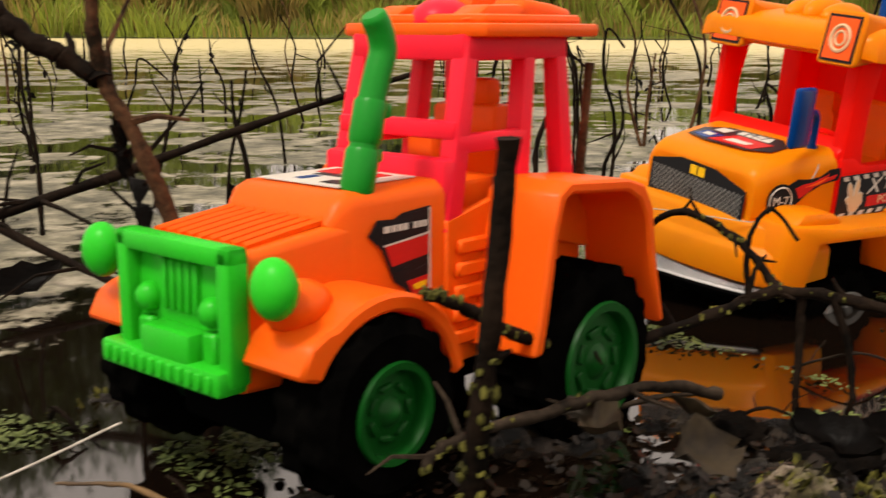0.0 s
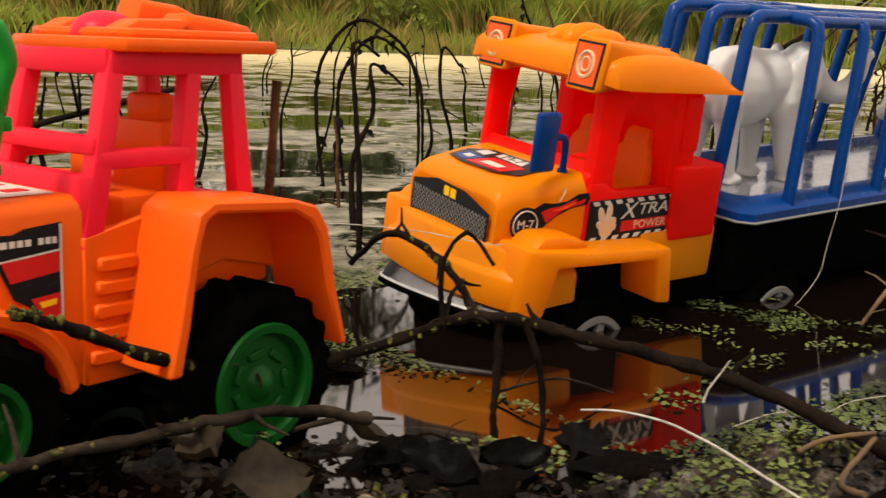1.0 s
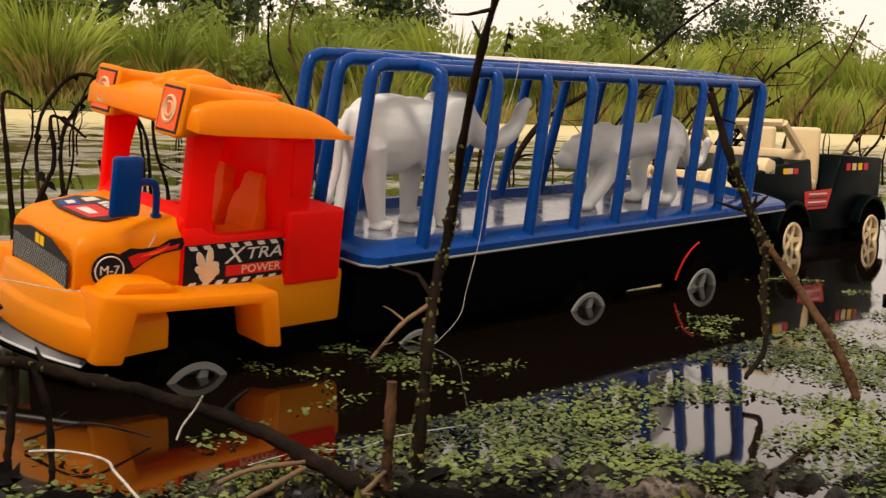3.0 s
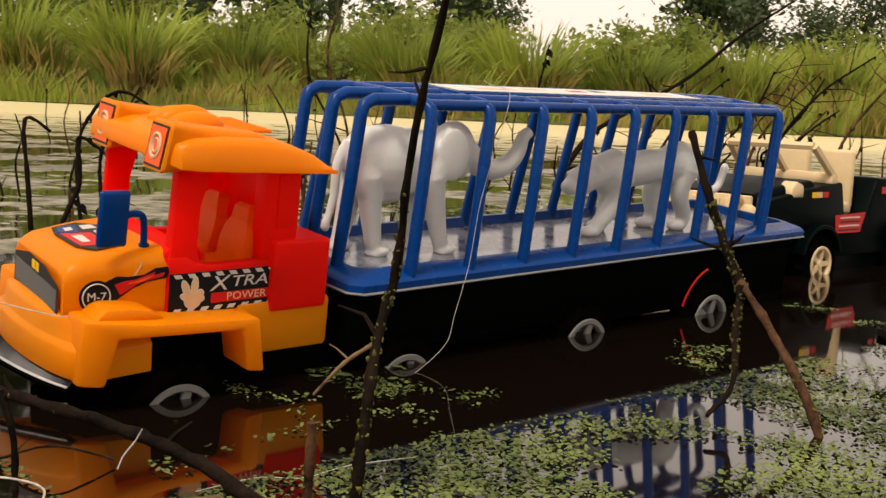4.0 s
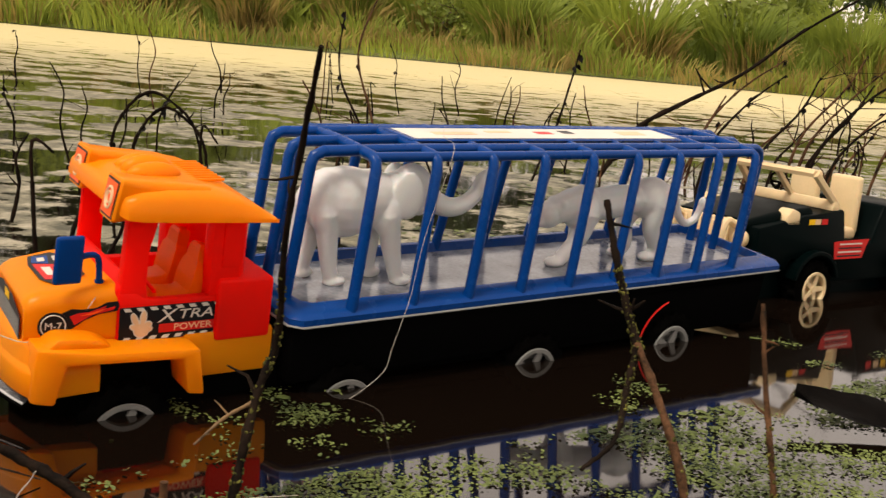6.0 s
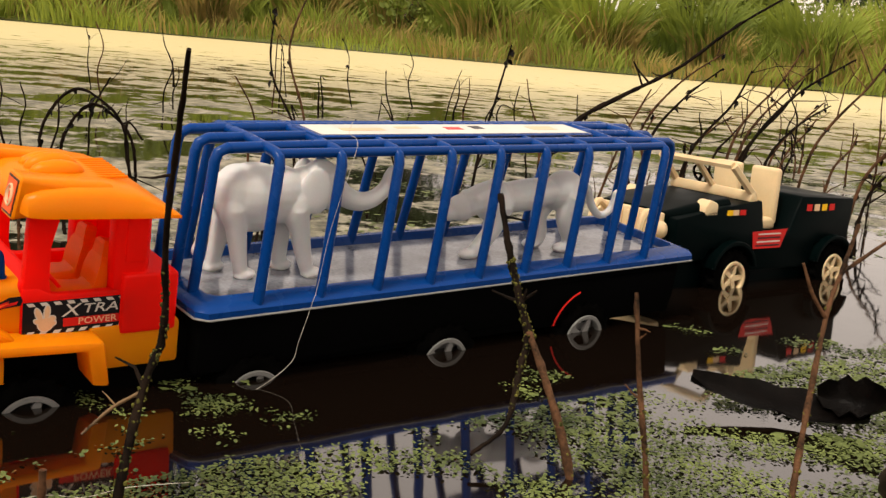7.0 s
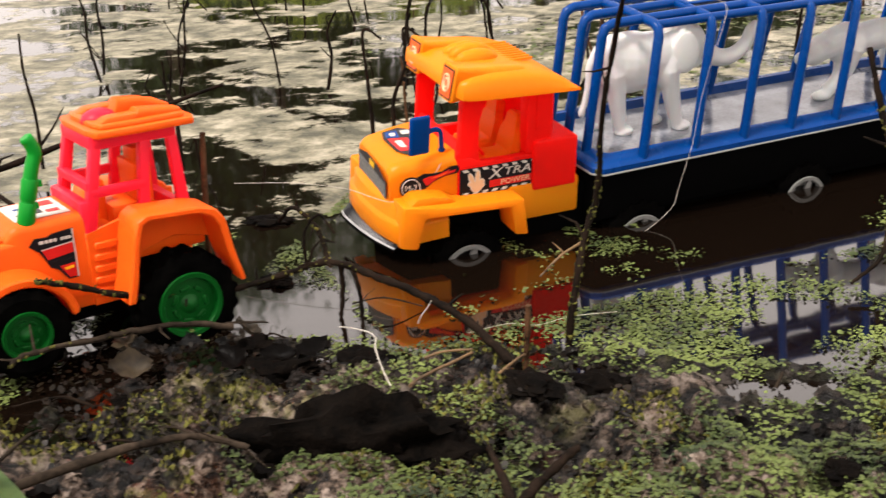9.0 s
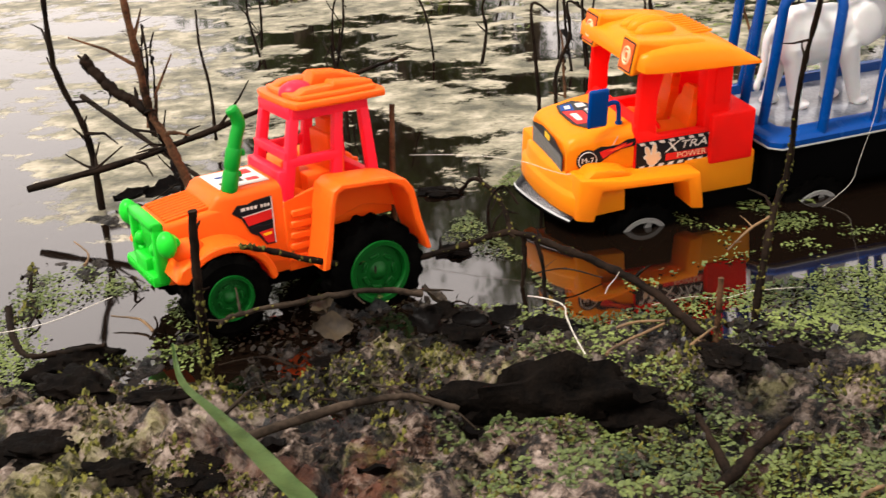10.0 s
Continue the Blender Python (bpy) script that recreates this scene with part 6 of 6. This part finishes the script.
stick("grey_branch", [(0.014, 0.256, 0.022), (0.020, 0.2635, 0.026), (0.048, 0.295, 0.0245), (0.080, 0.326, 0.022), (0.105, 0.350, 0.012)], 0.0013, 0.0022, BARKGREY, "grey weathered branch lying on the mud", "branch", seed=26, twigs=4, twig_len=0.02, knots=0.28, moss=16)
# branch rising behind the tractor's nose
stick("leaning_branch", [(-0.072, 0.392, -0.02), (-0.088, 0.391, 0.056), (-0.100, 0.390, 0.090), (-0.112, 0.390, 0.115), (-0.114, 0.388, 0.150), (-0.118, 0.386, 0.210), (-0.13, 0.40, 0.30)], 0.0036, 0.0022, BARKRED, "dark leaning branch with withered leaves in the water", "branch", seed=30, twigs=9, twig_len=0.05, knots=0.08, leafy=14)
stick("leaning_branch", [(-0.112, 0.390, 0.112), (-0.124, 0.390, 0.119), (-0.140, 0.389, 0.128), (-0.152, 0.389, 0.139), (-0.160, 0.388, 0.150)], 0.0042, 0.0036, BARK, "thick dark broken branch stub with ragged bark", "branch", seed=31, twigs=5, twig_len=0.02, knots=0.14, leafy=8)
stick("leaning_branch", [(-0.112, 0.400, 0.095), (-0.105, 0.405, 0.060), (-0.110, 0.41, 0.020), (-0.108, 0.41, -0.01)], 0.0018, 0.0010, BARK, "thin drooping twig with dead leaves", "branch", seed=32, twigs=6, twig_len=0.02, leafy=16)
stick("low_branch", [(-0.30, 0.46, 0.020), (-0.20, 0.50, 0.045), (-0.10, 0.56, 0.080), (-0.02, 0.62, 0.105)], 0.0034, 0.0014, BARK, "thin dark branch stretched low over the pond", "branch", seed=33, twigs=10, twig_len=0.05, knots=0.1)
stick("low_branch", [(-0.36, 0.62, 0.06), (-0.26, 0.58, 0.030), (-0.18, 0.55, 0.004), (-0.12, 0.53, -0.01)], 0.0030, 0.0016, BARK, "dark crooked branch dipping into the pond", "branch", seed=34, twigs=8, twig_len=0.05, knots=0.12)
stick("low_branch", [(-0.26, 0.50, -0.01), (-0.262, 0.50, 0.06), (-0.275, 0.49, 0.12), (-0.27, 0.49, 0.22)], 0.0034, 0.0020, BARK, "dark crooked upright branch in the pond", "branch", seed=35, twigs=7, twig_len=0.05, knots=0.14)
# arched stem behind the truck's nose
for k, (x, y, r, hgt) in enumerate(((0.050, 1.09, 0.050, 0.152), (0.062, 1.10, 0.042, 0.136))):
    stick("arched_stem", [(x - r * 0.8, y, -0.02), (x - r, y, 0.06), (x - r * 0.9, y, hgt * 0.75), (x - r * 0.3, y, hgt), (x + r * 0.3, y, hgt * 0.95), (x + r * 0.85, y, hgt * 0.75), (x + r, y, 0.05), (x + r, y, -0.02)], 0.0020, 0.0014, BARK, "dark dead stem bent into an arch", "reed stem", "dead stems in the pond", seed=40 + k, twigs=7, twig_len=0.012, knots=0.25, leafy=14)
# long bare branch over the far water
stick("long_branch", [(0.60, 1.95, 0.02), (0.66, 1.97, 0.11), (0.74, 1.98, 0.165), (0.84, 1.99, 0.225), (0.94, 2.0, 0.31), (1.10, 2.02, 0.42)], 0.0060, 0.0018, BARK, "long thin bare branch slanting over the pond", "branch", seed=45, twigs=5, twig_len=0.06, knots=0.08, leafy=5)
# dead stems across the pond
rng = random.Random(77)
spots = [(0.235, 1.28, 0.30, 1), (0.25, 1.28, 0.26, 1), (0.47, 1.45, 0.24, 1), (0.62, 1.32, 0.20, 0), (0.20, 1.35, 0.17, 0), (-0.02, 1.25, 0.16, 0), (-0.06, 1.28, 0.13, 0), (0.13, 1.02, 0.13, 0)]
while len(spots) < 105:
    y = 0.72 + 3.2 * rng.random() ** 1.7
    x = rng.uniform(-0.55, 0.62) * (y + 0.4) + 0.22
    lane = (x - 0.178) * -0.629 + (y - 0.51) * 0.777
    along = (x - 0.178) * 0.777 + (y - 0.51) * 0.629
    if lane < 0.20 and along > -0.05 or (0.55 < along < 1.25 and lane < 0.42):
        continue
    spots.append((x, y, rng.uniform(0.05, 0.15) * (0.7 + 0.25 * y), 0))
for k, (x, y, h, leaf) in enumerate(spots):
    a, l = rng.uniform(0, 6.28), h * rng.uniform(0.02, 0.35)
    dx, dy = math.cos(a) * l, math.sin(a) * l * 0.5
    bend = rng.uniform(-0.06, 0.06) * h
    pts = [(x, y, -0.02), (x + dx * 0.3 + bend, y + dy * 0.3, h * 0.35), (x + dx * 0.6 - bend, y + dy * 0.6, h * 0.7), (x + dx, y + dy, h)]
    if rng.random() < 0.18:
        pts.append((x + dx * 1.5 + 0.02, y + dy, h * rng.uniform(0.7, 0.95)))
    stick("reed_stem", pts, rng.uniform(0.0014, 0.0030) * (0.75 + 0.2 * y), 0.0010, BARK if rng.random() < 0.75 else BARKRED, "thin dark dead stem standing in the pond", "reed stem", "dead stems in the pond", seed=100 + k, twigs=rng.choice((0, 1, 2, 4)), twig_len=0.3 * h, knots=0.14, leafy=rng.choice((0, 0, 3, 8)) if not leaf else 10)
# withered brush behind the cage's rear end
for k in range(26):
    x, y = rng.uniform(0.75, 1.75), rng.uniform(1.62, 2.3)
    h = rng.uniform(0.12, 0.34)
    stick("withered_stem", [(x, y, -0.02), (x + 0.10 * h, y, h * 0.4), (x + 0.35 * h, y, h * 0.75), (x + rng.uniform(.4, .7) * h, y, h)], 0.0034, 0.0014, BARKRED if k % 3 else BARK, "withered leaning brown stem in the pond", "reed stem", "withered stems by the far water", seed=300 + k, twigs=5, twig_len=0.4 * h, knots=0.12, leafy=10)

# ---- threads ----


def thread(name, pts, r, label):
    b = bm_new()
    tube(b, smooth_line(pts, 7), r, 6)
    return tagged(ob_from(name, b, THREAD, None, "", None, 80), label, "thread")


def on_truck(x, y, z):
    return TRUCK @ Vector((x, y, z))


thread("thread", [on_truck(*p) for p in ((0.300, 0.075, 0.158), (0.275, 0.040, 0.1585), (0.268, 0.018, 0.158), (0.262, 0.011, 0.146), (0.254, 0.012, 0.110), (0.250, 0.013, 0.085), (0.244, 0.009, 0.056), (0.239, 0.006, 0.043), (0.230, 0.003, 0.018), (0.224, 0.001, 0.002), (0.200, -0.004, -0.010), (0.180, -0.008, -0.014))], 0.00018, "loose white thread hanging from the cage")
thread("thread", [on_truck(*p) for p in ((0.0362, 0.0372, 0.066), (0.0300, 0.0300, 0.060), (0.020, 0.0312, 0.046), (0.006, 0.0322, 0.038), (-0.008, 0.0330, 0.0362), (-0.0165, 0.0460, 0.0355), (-0.030, 0.075, 0.034), (-0.060, 0.105, 0.032), (-0.10, 0.14, 0.025))], 0.00026, "white thread tied over the truck's bonnet")
thread("string", [(0.2268, 0.3714, 0.0300), (0.2240, 0.3720, 0.0250), (0.2200, 0.3710, 0.0195), (0.2183, 0.3700, 0.0150)], 0.00032, "short white string over the branch")
thread("string", [(0.174, 0.353, 0.0165), (0.184, 0.3490, 0.0180), (0.194, 0.3480, 0.0168), (0.2010, 0.3400, 0.0172), (0.2050, 0.3270, 0.0186), (0.2103, 0.3150, 0.0188), (0.2185, 0.3000, 0.0170), (0.2267, 0.2872, 0.0150)], 0.00045, "white string lying on the mud")
thread("thread", [(0.330, 0.455, LEVEL + 0.004), (0.300, 0.446, LEVEL + 0.002), (0.282, 0.430, LEVEL + 0.0015), (0.262, 0.428, LEVEL + 0.0015), (0.240, 0.408, LEVEL + 0.002)], 0.00022, "white thread floating on the water")
thread("thread", [(-0.065, 0.262, 0.030), (-0.10, 0.240, 0.018), (-0.14, 0.225, 0.012), (-0.19, 0.215, 0.010)], 0.00035, "white tow thread in front of the tractor")

# ---- clods, leaves and straws on the shore ----


def clod(x, y, rx, ry, rz, turn, seed, label):
    t = bmesh.new()
    bmesh.ops.create_icosphere(t, subdivisions=4, radius=1)
    for v in t.verts:
        k = 1 + 0.45 * noise.noise(v.co * 1.7 + Vector((seed, 0, 0))) + 0.30 * noise.noise(v.co * 4 + Vector((0, seed, 0))) + 0.14 * noise.noise(v.co * 11 + Vector((0, 0, seed)))
        v.co = Vector((v.co.x * rx, v.co.y * ry, v.co.z * rz)) * k
    return tagged(ob_from("clod", t, CLOD, None, "", pose(x, y, max(LEVEL, ground_z(x, y)), 0, 0, turn), 60), label, "clod", "clods on the shore")


clod(0.222, 0.226, 0.050, 0.018, 0.022, 22, 3.3, "black wet clod of earth on the mud")
clod(0.262, 0.238, 0.022, 0.016, 0.010, 10, 5.1, "black wet clod of earth on the mud")
clod(0.112, 0.362, 0.014, 0.010, 0.008, 30, 7.9, "black wet clod beside the tractor wheel")
clod(0.140, 0.335, 0.028, 0.015, 0.009, 15, 9.4, "black sodden clod at the waterline")
clod(0.190, 0.350, 0.024, 0.015, 0.011, -20, 2.4, "black sodden clod at the waterline")
clod(-0.078, 0.234, 0.026, 0.016, 0.010, 40, 11.0, "dark wet clod at the waterline")
clod(-0.016, 0.160, 0.024, 0.016, 0.009, -10, 13.0, "dark wet clod on the mud")
clod(0.008, 0.110, 0.026, 0.015, 0.009, 10, 14.2, "dark wet clod on the mud")
clod(0.330, 0.345, 0.022, 0.014, 0.009, 5, 15.0, "dark wet clod among the duckweed")
crng = random.Random(31)
for k in range(20):
    cx, cy = crng.uniform(-0.16, 0.55), crng.uniform(0.04, 0.36)
    if LEVEL < ground_z(cx, cy):
        clod(cx, cy, crng.uniform(0.006, 0.020), crng.uniform(0.005, 0.012), crng.uniform(0.0025, 0.005), crng.uniform(0, 180), 20 + k * 1.7, "small black wet clod on the mud")
clod(0.08, 0.47, 0.014, 0.010, 0.005, 5, 16.0, "dark clump floating behind the tractor")
clod(0.02, 0.60, 0.020, 0.012, 0.005, 5, 17.0, "dark clump floating on the pond")


def leaf(x, y, z, ln, wd, m, material, label, curl=0.25):
    b = bm_new()
    rows = []
    for i in range(9):
        t = i / 8
        w = wd * math.sin(math.pi * (0.04 + 0.93 * t)) ** 0.8 * (0.5 + 0.09 * math.sin(23 * t + 90 * x) + 0.06 * math.sin(41 * t + 70 * y))
        rows.append([(ln * (t - 0.5), s * w, curl * wd * (abs(s) ** 2) * 0.8 + curl * ln * (t - 0.5) ** 2 * 0.8 + 0.0012 * math.sin(9 * t + 3 * s)) for s in (-1, -0.5, 0, 0.5, 1)])
    vs = [[b.verts.new(p) for p in r] for r in rows]
    for r, q in zip(vs, vs[1:]):
        for i in range(4):
            b.faces.new((r[i], r[i + 1], q[i + 1], q[i]))
    bmesh.ops.solidify(b, geom=list(b.faces), thickness=0.0005)
    return tagged(ob_from("fallen_leaf", b, material, None, "", pose(x, y, z) @ m, 80), label, "leaf", "fallen leaves")


leaf(0.700, 0.670, LEVEL + 0.008, 0.125, 0.046, pose(0, 0, 0, 12, 4, -18), BLACKLEAF, "large black sodden leaf floating on the weed", 0.2)
leaf(0.757, 0.672, LEVEL + 0.012, 0.050, 0.036, pose(0, 0, 0, 40, -8, -30), BLACKLEAF, "black curled leaf standing out of the weed", 0.5)
leaf(0.705, 0.484, 0.016, 0.040, 0.026, pose(0, 0, 0, 60, 40, 60), DEADLEAF, "curled brown dead leaf on the duckweed", 0.5)
leaf(-0.215, 0.540, LEVEL + 0.006, 0.044, 0.022, pose(0, 0, 0, 25, -12, 40), BLACKLEAF, "large black sodden leaf standing out of the water", 0.4)
leaf(-0.245, 0.525, LEVEL + 0.003, 0.034, 0.016, pose(0, 0, 0, 12, -6, 55), BLACKLEAF, "black sodden leaf on the water", 0.4)
leaf(0.084, 0.264, 0.024, 0.024, 0.017, pose(0, 0, 0, 40, 10, 40), DEADLEAF, "pale brown dead leaf among the branches", 0.3)
leaf(0.128, 0.300, 0.014, 0.026, 0.016, pose(0, 0, 0, 20, 10, -30), BLACKLEAF, "black wet leaf lying on the mud", 0.4)
leaf(0.170, 0.318, 0.016, 0.028, 0.016, pose(0, 0, 0, 12, 0, 70), BLACKLEAF, "small black wet leaf on the mud", 0.3)
leaf(0.150, 0.315, 0.012, 0.022, 0.013, pose(0, 0, 0, 24, 0, 10), BLACKLEAF, "small black wet leaf on the mud", 0.4)
leaf(0.06, 0.300, 0.018, 0.022, 0.014, pose(0, 0, 0, 14, 0, -50), DEADLEAF, "small brown dead leaf on the mud", 0.4)
rng = random.Random(9)
for k in range(34):
    x, y = rng.uniform(-0.15, 0.6), rng.uniform(0.05, 0.40)
    if ground_z(x, y) < LEVEL - 0.002:
        continue
    leaf(x, y, ground_z(x, y) + 0.004, rng.uniform(0.010, 0.028), rng.uniform(0.006, 0.014), pose(0, 0, 0, rng.uniform(-25, 25), rng.uniform(-20, 20), rng.uniform(0, 360)), rng.choice((BLACKLEAF, BLACKLEAF, LITTER, DEADLEAF)), "small dark rotting leaf on the mud", 0.4)
stick("straw", [(0.236, 0.322, 0.016), (0.246, 0.326, 0.019), (0.262, 0.330, 0.020)], 0.0009, 0.0007, STRAW, "short pale straw lying on the mud", "straw", seed=61)
stick("straw", [(0.240, 0.280, 0.020), (0.2415, 0.300, 0.016), (0.262, 0.330, 0.018)], 0.0010, 0.0009, STRAW, "bent straw beside a clod", "straw", seed=62, knots=0.2)
stick("stub", [(0.288, 0.352, -0.01), (0.289, 0.352, 0.012), (0.290, 0.352, 0.040)], 0.0022, 0.0018, BARKRED, "short reddish stub standing in duckweed", "stick", seed=63, moss=14)
stick("sunken_twig", [(-0.150, 0.262, 0.012), (-0.125, 0.236, 0.007), (-0.103, 0.222, 0.004), (-0.085, 0.228, 0.005), (-0.058, 0.240, 0.008)], 0.0024, 0.0014, BARK, "black crooked twig lying in shallow water", "stick", seed=67, knots=0.15, twigs=2, twig_len=0.012)
stick("root", [(0.10, 0.13, 0.030), (0.14, 0.165, 0.036), (0.165, 0.185, 0.034), (0.19, 0.187, 0.030)], 0.0024, 0.0014, BARKGREY, "grey root half buried in mud", "stick", seed=64, twigs=3, knots=0.15)
stick("root", [(0.300, 0.150, 0.016), (0.318, 0.166, 0.026), (0.328, 0.186, 0.032), (0.340, 0.204, 0.038)], 0.0034, 0.0018, BARK, "black forked twig on the mud", "stick", seed=65, twigs=2, twig_len=0.012, knots=0.15)
stick("root", [(0.320, 0.168, 0.026), (0.310, 0.186, 0.030), (0.300, 0.204, 0.034)], 0.0024, 0.0014, BARK, "black side arm of the forked twig", "stick", seed=66, knots=0.15)
for k in range(40):
    x, y = rng.uniform(-0.2, 0.7), rng.uniform(0.06, 0.46)
    z = max(LEVEL, ground_z(x, y)) + 0.003
    a, l = rng.uniform(0, 6.28), rng.uniform(0.012, 0.05)
    stick("small_twig", [(x, y, z), (x + math.cos(a) * l * .5, y + math.sin(a) * l * .5, z + rng.uniform(0.001, .008)), (x + math.cos(a + .3) * l, y + math.sin(a + .3) * l, z + rng.uniform(-.002, .006))], rng.uniform(0.0006, 0.0015), 0.0005, rng.choice((BARK, BARK, BARKGREY, STRAW)), "small dark twig on the wet mud", "stick", "small twigs on the mud", seed=400 + k, twigs=rng.choice((0, 0, 2)), twig_len=0.012, knots=0.2)

# one long green grass blade
b = bm_new()
line = smooth_line([(0.019, 0.203, 0.036), (0.056, 0.157, 0.041), (0.094, 0.127, 0.046), (0.130, 0.097, 0.053), (0.163, 0.067, 0.061), (0.193, 0.039, 0.069), (0.24, -0.01, 0.075)], 6)
rows = []
for i, p in enumerate(line):
    t = i / (len(line) - 1)
    w = 0.0005 + 0.0048 * min(1, t * 1.8) ** 1.0
    d = (line[min(i + 1, len(line) - 1)] - line[max(i - 1, 0)]).normalized()
    s = d.cross(Vector((0.25, 0.1, 1))).normalized()
    rows.append([p - s * w + Vector((0, 0, 0.0012)), p, p + s * w + Vector((0, 0, 0.0012))])
vs = [[b.verts.new(p) for p in r] for r in rows]
for r, q in zip(vs, vs[1:]):
    for i in range(2):
        b.faces.new((r[i], r[i + 1], q[i + 1], q[i]))
bmesh.ops.solidify(b, geom=list(b.faces), thickness=0.0004)
tagged(ob_from("grass_blade", b, BLADE, None, "", None, 60), "long broad green grass blade leaning over the mud", "grass blade")
